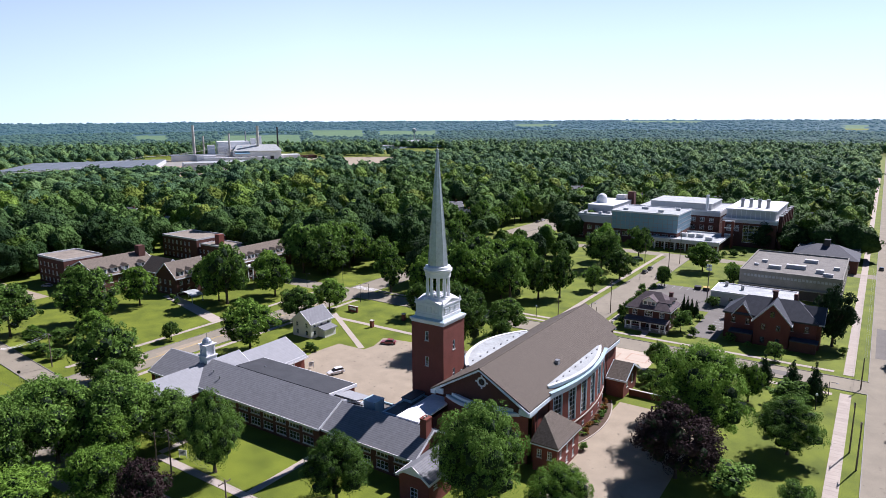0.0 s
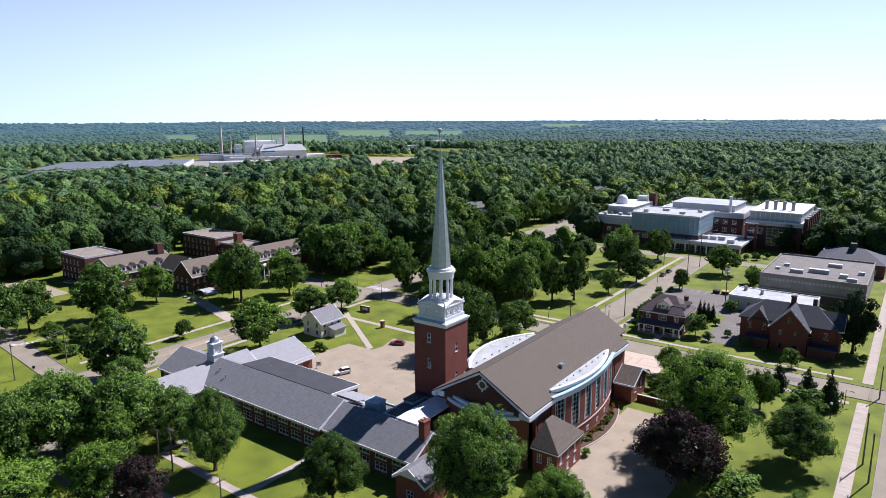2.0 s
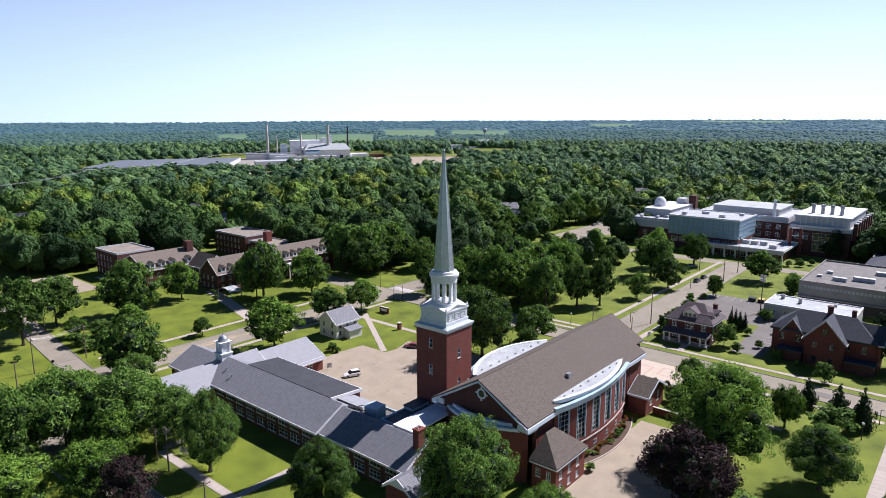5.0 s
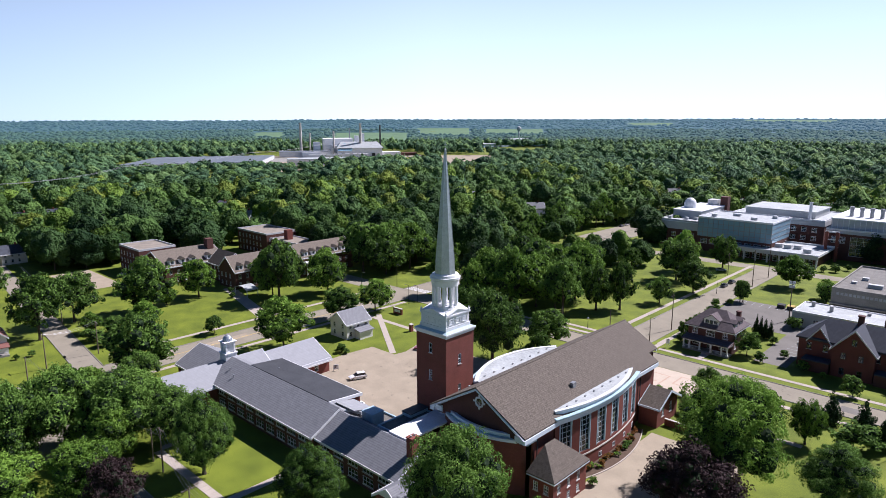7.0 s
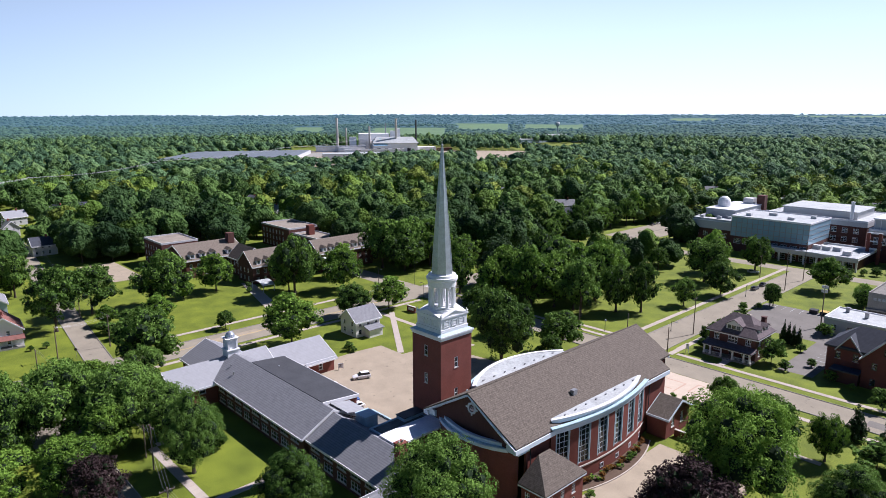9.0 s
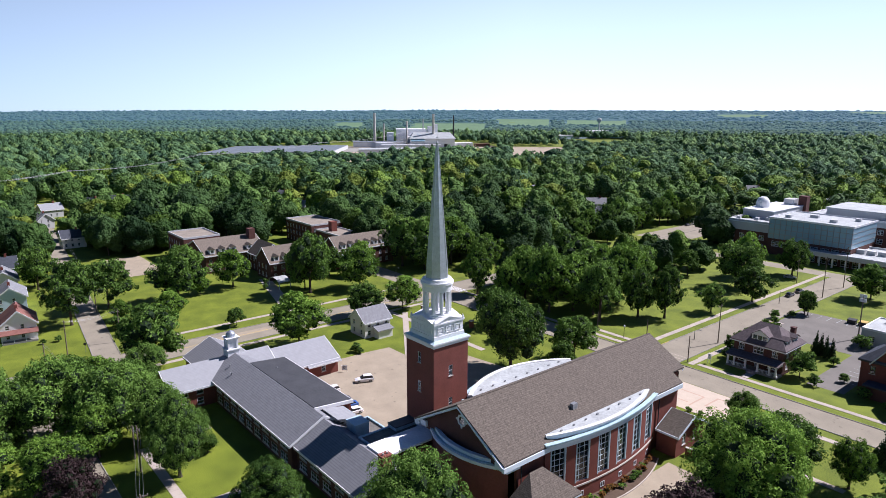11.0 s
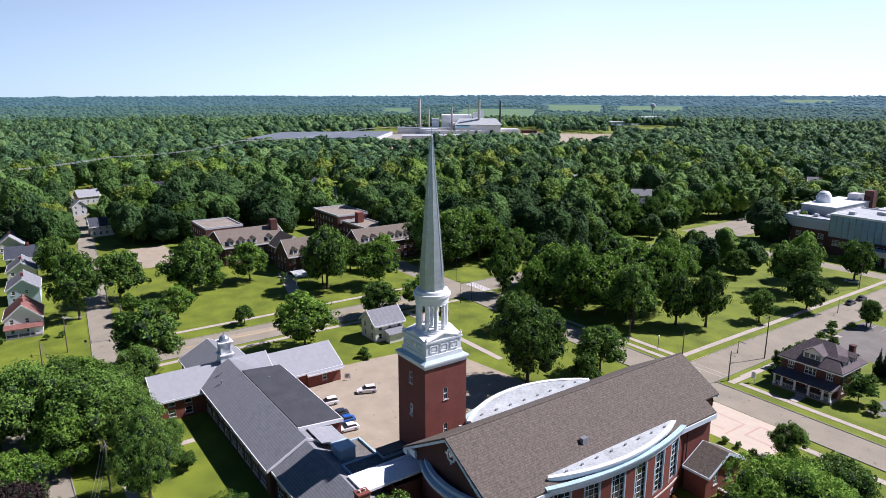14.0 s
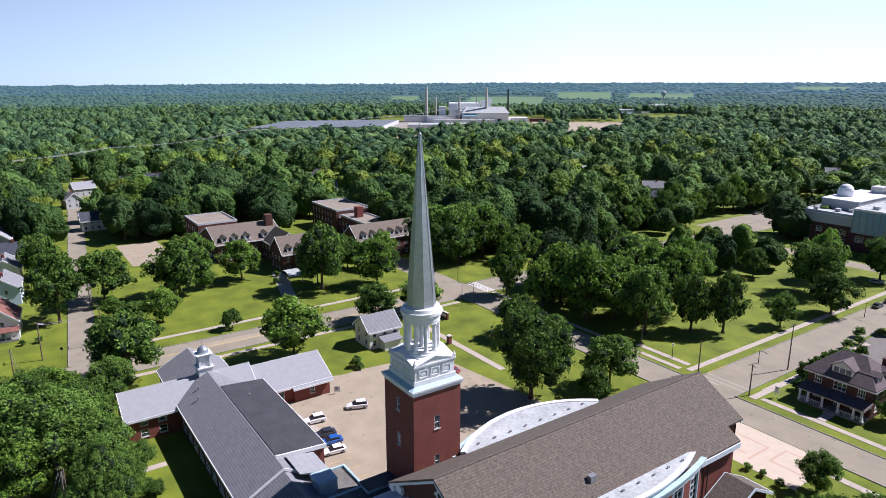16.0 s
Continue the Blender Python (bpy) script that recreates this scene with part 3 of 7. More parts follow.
def slabs(x0, x1, y0, y1, along, label, step=1.6, z=0.07):
    """A pavement of single concrete slabs with open joints."""
    walkway = thing("pavement", label, "pavement", kind="structure")
    n = int(((x1 - x0) if along == "x" else (y1 - y0)) / step)
    w = (y1 - y0) if along == "x" else (x1 - x0)
    bm = boxes((0.02, step - 0.02, 0, w, -0.2, z)) if along == "x" else boxes((0, w, 0.02, step - 0.02, -0.2, z))
    me = finish("slab", bm, CONC)
    for i in range(n):
        s = part("slab", me, None, walkway)
        s.matrix_basis = Matrix.Translation((x0 + i * step, y0, 0) if along == "x" else (x0, y0 + i * step, 0))
    return walkway


slabs(-2.85, -0.4, 64, 181, "y", "pale concrete pavement beside the wide street")
slabs(-2.85, -0.4, 195, 330, "y", "pale concrete pavement beside the wide street")
strip("pavement", -2.85, -0.4, 330, 900, 0.07, CONC, "pale concrete pavement beside the wide street", "pavement")
slabs(-116, -58, 68.6, 70.4, "x", "concrete front walk along the school lawn")
slabs(-90.4, -88.8, 70.5, 86.5, "y", "concrete path to the school door")
slabs(-117.5, -115.9, 70.5, 84.5, "y", "concrete path beside the school wing")
slabs(-161, -88.5, 194.4, 195.9, "x", "concrete pavement along the park edge")
slabs(-105, -88.5, 198.0, 199.6, "x", "concrete walk along the park corner")
slabs(-88.0, -86.4, 196, 330, "y", "concrete pavement along the park lawn")
slabs(-71.2, -69.6, 195, 250, "y", "concrete pavement by the dark brick house")
slabs(-69, -4, 195.8, 197.3, "x", "concrete pavement along the side street")
slabs(-46, -4, 178.4, 180.0, "x", "concrete pavement along the side street")
slabs(-181.6, -180, 84, 180, "y", "concrete pavement along the main street field")
slabs(-160.2, -158.6, 84, 180, "y", "concrete pavement along the main street")
slabs(-29, -20, 160.5, 162, "x", "short concrete garden path")
slabs(-58.0, -56.2, 197.5, 203, "y", "concrete front path of the dark brick house")
path_m = Matrix.Translation((-155, 163, 0)) @ Matrix.Rotation(radians(-35.0), 4, "Z")
strip("path", 0, 39, -0.9, 0.9, 0.05, CONC, "concrete path across the green lawn", "path", path_m)
strip("path", -122.2, -103.5, 108.6, 110.0, 0.05, CONC, "pale concrete walk beside the parked cars", "path", Matrix.Translation((-122, 108.6, 0)) @ Matrix.Rotation(radians(8), 4, "Z") @ Matrix.Translation((122, -108.6, 0)))
strip("path", -71.5, -70.2, 200.6, 207, 0.045, CONC, "concrete path at the house corner", "path")
strip("path", -160, -113, 158.6, 160.4, 0.045, CONC, "concrete path beside the shaded lot", "path")

# ---- church ----
CX, RZ, EZ, HALF = -61.85, 18.7, 12.2, 11.0
church = thing("church", "red brick church with brown shingle roof, curved bays and white spire", "church")
y_s, y_n = 109.0, 159.8
wb = bmesh.new()
wall_run(wb, (CX + 10.4, y_s), (CX + 10.4, 115.6), 0, 11.6, 0.5)
part("wall", wb, BRICK, church)
wb = bmesh.new()
wall_run(wb, (CX + 10.4, 147.0), (CX + 10.4, 156.0), 0, 11.6, 0.5)
part("wall", wb, BRICK, church)
wb = bmesh.new()
wall_run(wb, (CX - 10.4, y_n), (CX - 10.4, y_s), 0, 11.6, 0.5)
part("wall", wb, BRICK, church)
wb = bmesh.new()
wall_run(wb, (CX + 8.2, y_n), (CX - 9.9, y_n), 0, 11.6, 0.5)
wall_run(wb, (CX + 9.9, 156.0), (CX + 8.2, 156.0), 0, 12.1, 0.5)
wall_run(wb, (CX + 8.2, 156.0), (CX + 8.2, y_n), 0, 12.7, 0.5)
prof = [(CX - 9.9, 11.6), (CX + 8.2, 11.6), (CX + 8.2, 12.7), (CX, 17.8)]
for y in (y_n,):
    vs = [[wb.verts.new((u, yy, z)) for u, z in prof] for yy in (y, y - 0.4)]
    wb.faces.new(vs[0]), wb.faces.new(vs[1][::-1])
    for i in range(4):
        j = (i + 1) % 4
        wb.faces.new((vs[0][i], vs[0][j], vs[1][j], vs[1][i]))
part("wall", wb, BRICK, church)
# recessed pediment wall; its darker brick paints the shade under the roof overhang
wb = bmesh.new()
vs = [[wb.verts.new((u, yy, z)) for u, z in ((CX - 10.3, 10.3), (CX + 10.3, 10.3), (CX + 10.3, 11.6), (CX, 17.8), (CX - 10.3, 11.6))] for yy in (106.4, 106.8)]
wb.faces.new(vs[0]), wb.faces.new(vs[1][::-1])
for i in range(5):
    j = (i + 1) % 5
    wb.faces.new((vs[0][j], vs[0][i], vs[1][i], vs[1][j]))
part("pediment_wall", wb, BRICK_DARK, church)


def arc(cx, cy, half, sag, n, side):
    """Points of a bow from -half to +half; it bulges by sag towards side ('s', 'e', 'w')."""
    R = (half * half + sag * sag) / (2 * sag)
    pts = []
    for i in range(n + 1):
        u = -half + 2 * half * i / n
        v = math.sqrt(R * R - u * u) - (R - sag)
        pts.append({"s": (cx + u, cy - v), "e": (cx + v, cy + u), "w": (cx - v, cy - u)}[side])
    return pts


def band(bm, inner, outer, z0, z1):
    """A curved band between two lines of points."""
    a = [[bm.verts.new((x, y, z)) for x, y in line] for z in (z0, z1) for line in (inner, outer)]
    li, lo, hi, ho = a
    for i in range(len(inner) - 1):
        for f in ((hi[i], hi[i + 1], ho[i + 1], ho[i]), (li[i], lo[i], lo[i + 1], li[i + 1]), (lo[i], ho[i], ho[i + 1], lo[i + 1]), (li[i], li[i + 1], hi[i + 1], hi[i])):
            bm.faces.new(f)
    for i in (0, -1):
        bm.faces.new((li[i], hi[i], ho[i], lo[i]))
    return bm


# bowed front under the pediment
part("bow_wall", band(bmesh.new(), arc(CX, 107.90, 9.4, 2.9, 24, "s"), arc(CX, 107.70, 9.8, 3.1, 24, "s"), 0, 10.2), BRICK, church)
part("bow_cornice", band(bmesh.new(), arc(CX, 107.90, 9.2, 2.8, 24, "s"), arc(CX, 107.60, 10.2, 3.6, 24, "s"), 10.2, 10.8), TRIM, church)
part("bow_ledge", band(bmesh.new(), arc(CX, 107.90, 8.9, 2.7, 24, "s"), arc(CX, 107.65, 10.0, 3.35, 24, "s"), 10.803, 10.9), COPPER, church)
part("bow_rim", band(bmesh.new(), arc(CX, 107.90, 8.5, 2.5, 24, "s"), arc(CX, 107.70, 9.3, 3.0, 24, "s"), 10.903, 11.5), TRIM, church)
bm = bmesh.new()
prism(bm, arc(CX, 107.70, 8.4, 2.3, 24, "s"), 10.3, 10.8)
part("bow_roof", bm, MEMBRANE, church)
# returns of the cornice at both corners, and side fascias
part("cornice", boxes((CX - 11.4, CX - 9.0, 105.8, 106.2, 10.85, 11.95), (CX - 11.4, CX - 9.2, 106.203, 109.2, 10.6, 11.15)), TRIM, church)
part("cornice", boxes((CX + 8.6, CX + 11.0, 105.8, 106.2, 10.85, 11.95), (CX + 8.8, CX + 11.0, 106.203, 109.2, 10.6, 11.15)), TRIM, church)
# roof
sl = (RZ - EZ) / HALF
rb = bmesh.new()
slab(rb, [(CX - HALF - 0.6, 160.9, EZ - 0.6 * sl), (CX - HALF - 0.6, 105.2, EZ - 0.6 * sl), (CX, 105.2, RZ), (CX, 160.9, RZ)], 0.3)
slab(rb, [(CX + HALF, 105.6, EZ), (CX + HALF, 156.6, EZ), (CX + 8.6, 156.6, RZ - 8.6 * sl), (CX + 8.6, 160.9, RZ - 8.6 * sl), (CX, 160.9, RZ), (CX, 105.2, RZ)], 0.3)
part("roof", rb, SHINGLE_BROWN, church)
part("ridge_cap", boxes((CX - 0.12, CX + 0.12, 105.2, 160.9, RZ - 0.05, RZ + 0.06)), SHINGLE_BROWN, church)
tb = boxes((CX + 10.6, CX + HALF + 0.15, 105.4, 116.1, EZ - 1.15, EZ - 0.31), (CX + 10.6, CX + HALF + 0.15, 146.4, 156.5, EZ - 1.15, EZ - 0.31), (CX - HALF - 0.75, CX - 10.6, 105.4, 160.7, EZ - 1.5, EZ - 0.68))
part("eaves_trim", tb, TRIM, church)
for y, s in ((105.2, -1), (160.9, 1)):
    for side in (-1, 1):
        tr = bmesh.new()
        w = HALF + (0.6 if side < 0 else 0.0) if y < 110 or side < 0 else 8.6
        lip = -0.31
        pts = [(CX + side * w, EZ - (w - HALF) * sl + lip), (CX, RZ + lip), (CX, RZ - 0.75), (CX + side * w, EZ - (w - HALF) * sl - 0.75)]
        vs = [[tr.verts.new((u, yy, z)) for u, z in pts] for yy in (y - s * 0.45, y - s * 0.06)]
        tr.faces.new(vs[0]), tr.faces.new(vs[1][::-1])
        for i in range(4):
            j = (i + 1) % 4
            tr.faces.new((vs[0][j], vs[0][i], vs[1][i], vs[1][j]))
        part("raking_cornice", tr, TRIM, church)
# round window in the pediment
rw = bmesh.new()
for i in range(8):
    a0, a1 = 2 * math.pi * i / 8, 2 * math.pi * (i + 1) / 8
    vs = [[rw.verts.new((CX + r * math.cos(a), yy, 15.4 + r * math.sin(a))) for a in (a0, a1) for r in (0.75, 1.1)] for yy in (106.4 - 0.12, 106.4 - 0.003)]
    a, b = vs
    for q in ((a[0], a[1], a[3], a[2]), (b[0], b[2], b[3], b[1]), (a[1], b[1], b[3], a[3]), (a[0], a[2], b[2], b[0])):
        rw.faces.new(q)
bmesh.ops.remove_doubles(rw, verts=rw.verts, dist=0.001)
rwin = part("round_window", rw, WHITE, church, "white octagonal window frame")
for i in range(4):
    kb = bmesh.new()
    box(kb, -0.14, 0.14, -0.14, -0.003, 1.05, 1.4, Matrix.Translation((CX, 106.4, 15.4)) @ Matrix.Rotation(math.pi / 2 * i, 4, "Y"))
    part("keystone", kb, WHITE, rwin)
pb = bmesh.new()
vs = [pb.verts.new((CX + 0.75 * math.cos(i * math.pi / 8), 106.4 - 0.03, 15.4 + 0.75 * math.sin(i * math.pi / 8))) for i in range(16)]
pb.faces.new(vs)
part("pane", pb, PANE, rwin)


def bay(side, x_edge, y_mid, half, sag, z_top, z_win0, z_win1, n_win):
    """A bowed bay with tall windows between brick piers and a crescent of flat white roof."""
    s = 1 if side == "e" else -1
    b = part("bay", band(bmesh.new(), arc(x_edge - s * 0.5, y_mid, half - 0.5, sag, 5 * n_win, side), arc(x_edge, y_mid, half, sag, 5 * n_win, side), 0, 3.0), BRICK, church, "curved brick bay with tall windows")
    inner, outer = arc(x_edge - s * 0.45, y_mid, half - 0.3, sag, 5 * n_win, side), arc(x_edge, y_mid, half, sag, 5 * n_win, side)
    for i in range(n_win):
        for a in (5 * i, 5 * i + 4):
            part("pier", band(bmesh.new(), inner[a:a + 2], outer[a:a + 2], 3.0, z_win1), BRICK, b)
        p, q = outer[5 * i + 1], outer[5 * i + 4]
        w = math.hypot(q[0] - p[0], q[1] - p[1])
        part("spandrel", band(bmesh.new(), inner[5 * i + 1:5 * i + 5], outer[5 * i + 1:5 * i + 5], 3.0, z_win0), BRICK, b)
        m = Matrix.Translation((p[0], p[1], z_win0)) @ Matrix.Rotation(math.atan2(q[1] - p[1], q[0] - p[0]), 4, "Z")
        key = (round(w, 2), z_win1 - z_win0)
        if key not in bay_windows:
            bay_windows[key] = window_meshes(w, z_win1 - z_win0, 3, 7, 0.1, PANE_TALL, TRIM)
        win = part("window", bay_windows[key][0], None, b)
        win.matrix_basis = m @ Matrix.Translation((0, 0.22 * 1.0, 0))
        for u in (0.0, w - 0.28):
            fin = bmesh.new()
            box(fin, u, u + 0.28, -0.02, 0.25, 0, z_win1 - z_win0, m)
            part("window_fin", fin, COPPER, b)
        part("pane", bay_windows[key][1], None, win)
        part("sill", bay_windows[key][2], None, win)
        # small basement window
        lo = window_meshes(1.1, 1.0, 2, 1)
        mid = Vector(((p[0] + q[0]) / 2, (p[1] + q[1]) / 2, 0.7))
        lw = part("window", lo[0], None, b)
        lw.matrix_basis = Matrix.Translation(mid) @ Matrix.Rotation(math.atan2(q[1] - p[1], q[0] - p[0]), 4, "Z") @ Matrix.Translation((-0.55, -0.12, 0))
        part("pane", lo[1], None, lw)
    part("belt_course", band(bmesh.new(), arc(x_edge - s * 0.2, y_mid, half, sag, 30, side), arc(x_edge + s * 0.12, y_mid, half, sag, 30, side), 2.75, 3.05), STONE, b)
    part("frieze", band(bmesh.new(), inner, arc(x_edge + s * 0.15, y_mid, half, sag, 5 * n_win, side), z_win1, z_top - 1.0), TRIM, b)
    part("ledge", band(bmesh.new(), arc(x_edge - s * 0.3, y_mid, half, sag, 30, side), arc(x_edge + s * 0.5, y_mid, half + 0.3, sag, 30, side), z_top - 1.0, z_top - 0.72), COPPER, b, "pale green copper ledge")
    part("upper_frieze", band(bmesh.new(), arc(x_edge - s * 1.2, y_mid, half - 1.6, sag + 0.3, 30, side), arc(x_edge - s * 0.75, y_mid, half - 1.2, sag + 0.55, 30, side), z_top - 0.72, z_top - 0.15), TRIM, b)
    part("cornice", band(bmesh.new(), arc(x_edge - s * 1.15, y_mid, half - 1.6, sag + 0.5, 30, side), arc(x_edge - s * 0.75, y_mid, half - 0.9, sag + 0.85, 30, side), z_top - 0.147, z_top + 0.14), WHITE, b)
    rf = bmesh.new()
    ring = arc(x_edge - s * 1.1, y_mid, half - 1.5, sag + 0.5, 30, side)
    back = [(x_edge - s * 2.6, ring[-1][1]), (x_edge - s * 2.6, ring[0][1])]
    prism(rf, ring + back, z_top - 0.7, z_top)
    part("crescent_roof", rf, ROOF_WHITE, b, "white membrane crescent roof")
    # little vents along the inner edge
    for i in range(8):
        y = y_mid - half + 4.5 + i * (2 * half - 9) / 7
        part("vent", boxes((x_edge - s * 0.45 - 0.1, x_edge - s * 0.45 + 0.1, y - 0.22, y + 0.22, z_top + 0.003, z_top + 0.3)), STEEL, b)
    return b


bay_windows = {}
bay("e", CX + 10.75, 131.2, 15.9, 2.2, 13.2, 3.6, 11.1, 6)
bay("w", CX - 11.0, 132.0, 15.9, 4.6, 13.1, 4.0, 11.1, 6)
part("roof_hatch", boxes((-55.0, -54.2, 126.0, 127.2, 13.9, 15.2)), STEEL, church)

bed = solid("planting_bed", band(bmesh.new(), arc(CX + 10.6, 131.2, 14.5, 2.2, 24, "e"), arc(CX + 13.2, 131.2, 14.5, 3.2, 24, "e"), -0.2, 0.12), SOIL, "curved planting bed with brown mulch below the bay", "planting bed", "structure")
solid("kerb", band(bmesh.new(), arc(CX + 13.203, 131.2, 14.5, 3.2, 24, "e"), arc(CX + 13.4, 131.2, 14.6, 3.25, 24, "e"), -0.2, 0.2), CONC, "curved concrete kerb of the planting bed", "kerb", "structure")
# stair pavilion beside the front
pav = thing("stair_pavilion", "small brick pavilion with hipped brown shingle roof", "pavilion")
block(pav, -50.4, -45.4, 106.6, 117.2, 0, 5.6, BRICK, (row_of(2, 0.8, 2.2, 1.0, 2.9, 1.7), row_of(3, 1.2, 3.1, 1.0, 3.0, 1.7) + row_of(3, 1.2, 3.1, 1.0, 0.7, 1.5)))
hip(pav, -50.4, -45.4, 106.6, 117.2, 5.9, 9.8, ((-49.9, 110.4), (-49.9, 113.4)), SHINGLE_BROWN, 0.45, trim=TRIM)
# annex at the far end
ann = thing("church_annex", "low brick annex with brown hipped shingle roof", "annex")
block(ann, -50.9, -46.6, 148.4, 158.4, 0, 5.0, BRICK, ((), row_of(2, 2.2, 3.8, 1.2, 2.0, 2.3)))
gable(ann, -50.9, -46.6, 148.4, 158.4, 5.0, 7.6, "x", SHINGLE_BROWN, 0.5, ends=(0.0, 0.7), trim=TRIM, fill=BRICK_DARK)
rw_ = thing("retaining_wall", "low brick retaining wall by the annex steps", "wall")
part("wall", boxes((-46.1, -38.5, 151.2, 151.55, 0, 1.5)), BRICK, rw_)
part("coping", boxes((-46.1, -38.4, 151.1, 151.65, 1.5, 1.62)), STONE, rw_)

# ---- tower and spire ----
TX, TY, TW = -77.0, 113.35, 4.12
tower = thing("bell_tower", "tall square brick tower with white belfry and lead spire", "tower")
block(tower, TX - TW, TX + TW, TY - TW, TY + TW, 0, 24.1, BRICK,
      ([(3.5, 4.4, 20.3, 22.4), (3.5, 4.4, 14.6, 16.7)], [(3.6, 4.5, 18.0, 20.1), (3.6, 4.5, 11.6, 13.7)]), bars=(1, 2))
def square(h, cx=TX, cy=TY):
    return [(cx - h, cy - h), (cx + h, cy - h), (cx + h, cy + h), (cx - h, cy + h)]
cb = bmesh.new()
prism(cb, square(4.22), 24.1, 24.4)
prism(cb, square(4.28), 24.403, 24.7, square(4.4))
prism(cb, square(4.46), 24.703, 25.0)
part("cornice", cb, WHITE, tower)
cb = bmesh.new()
prism(cb, square(4.4), 25.003, 25.3, square(3.7))
part("cornice_flashing", cb, COPPER, tower, "pale green copper flashing")
cb = bmesh.new()
prism(cb, square(3.62), 25.2, 26.0)
prism(cb, square(3.44), 26.003, 27.95)
prism(cb, square(3.55), 27.953, 28.12)
prism(cb, square(3.66), 28.123, 28.4)
part("belfry_base", cb, WHITE, tower)
for k in range(4):
    m = Matrix.Translation((TX, TY, 0)) @ Matrix.Rotation(k * math.pi / 2, 4, "Z")
    for u in (-2.0, 0.0, 2.0):
        fb = bmesh.new()
        for b in ((u - 0.75, u + 0.75, -3.56, -3.443, 27.45, 27.6), (u - 0.75, u + 0.75, -3.56, -3.443, 26.35, 26.5), (u - 0.75, u - 0.6, -3.56, -3.443, 26.503, 27.447), (u + 0.6, u + 0.75, -3.56, -3.443, 26.503, 27.447)):
            box(fb, *b, m)
        fb2 = bmesh.new()
        box(fb2, u - 0.38, u + 0.38, -3.5, -3.443, 26.72, 27.23, m)
        pnl = part("panel", fb, WHITE, tower)
        part("raised_field", fb2, WHITE, pnl)
    # low gable of each side, with raking mouldings
    pb = bmesh.new()
    vs = [[pb.verts.new(m @ Vector((u, v, z))) for u, z in ((-3.1, 28.403), (3.1, 28.403), (0, 29.25))] for v in (-3.5, -2.3)]
    pb.faces.new(vs[0]), pb.faces.new(vs[1][::-1])
    for i in range(3):
        j = (i + 1) % 3
        pb.faces.new((vs[0][j], vs[0][i], vs[1][i], vs[1][j]))
    ped = part("pediment", pb, WHITE, tower)
    for side in (-1, 1):
        rk = bmesh.new()
        slab(rk, [m @ Vector(c) for c in ((side * 3.2, -3.66, 28.5), (side * 3.2, -2.3, 28.5), (0, -2.3, 29.42), (0, -3.66, 29.42))][::side], 0.14)
        part("raking_moulding", rk, WHITE, ped)
    fb = bmesh.new()
    lathe(fb, [(0.2, 28.4), (0.2, 28.7), (0.26, 28.74), (0.2, 28.85), (0.12, 28.95), (0.04, 29.3)], 8, TX + 3.42 * (1 if k in (1, 2) else -1), TY + 3.42 * (1 if k > 1 else -1))
    part("finial", fb, WHITE, tower)
cb = bmesh.new()
lathe(cb, [(3.1, 28.4), (3.1, 28.95), (2.95, 29.0), (2.88, 29.3), (2.72, 29.34), (2.72, 29.55)], 32, TX, TY)
part("drum", cb, WHITE, tower)
for i in range(10):
    a = 2 * math.pi * (i + 0.5) / 10
    col = bmesh.new()
    lathe(col, [(0.40, 29.55), (0.40, 29.72), (0.33, 29.78), (0.32, 31.4), (0.28, 33.45), (0.36, 33.55), (0.4, 33.6), (0.4, 33.75)], 12, TX + 2.36 * math.cos(a), TY + 2.36 * math.sin(a))
    part("column", col, WHITE, tower)
cb = bmesh.new()
lathe(cb, [(0.35, 29.55), (0.35, 33.75)], 10, TX, TY)
part("bell_post", cb, WHITE, tower)
cb = bmesh.new()
lathe(cb, [(2.05, 33.75), (2.7, 33.76), (2.7, 34.1), (2.76, 34.12), (2.76, 34.6), (2.85, 34.65), (2.85, 34.85), (3.08, 35.05), (3.08, 35.5), (2.86, 35.55), (2.7, 36.0), (1.9, 36.15)], 40, TX, TY)
part("entablature", cb, WHITE, tower)
cb = bmesh.new()
lathe(cb, [(2.2, 36.1), (2.16, 36.3), (2.02, 38.2), (0.2, 60.3)], 8, TX, TY, math.pi / 8)
part("spire", cb, LEAD, tower, "tapering octagonal lead-clad spire")
for i in range(8):
    # rolled seams on the arrises
    a = math.pi / 8 + i * math.pi / 4
    sb = bmesh.new()
    p0, p1 = Vector((TX + 2.04 * math.cos(a), TY + 2.04 * math.sin(a), 38.2)), Vector((TX + 0.21 * math.cos(a), TY + 0.21 * math.sin(a), 60.3))
    q = (p1 - p0).to_track_quat("Z", "Y").to_matrix().to_4x4()
    lathe(sb, [(0.05, 0), (0.035, (p1 - p0).length)], 6)
    bmesh.ops.transform(sb, matrix=Matrix.Translation(p0) @ q, verts=sb.verts)
    part("seam", sb, LEAD, tower)
cb = bmesh.new()
lathe(cb, [(0.12, 60.25), (0.22, 60.4), (0.24, 60.6), (0.1, 60.8), (0.05, 60.9), (0.035, 62.2)], 8, TX, TY)
box(cb, TX - 0.3, TX + 0.3, TY - 0.03, TY + 0.03, 61.5, 61.57)
part("spire_finial", cb, LEAD, tower)

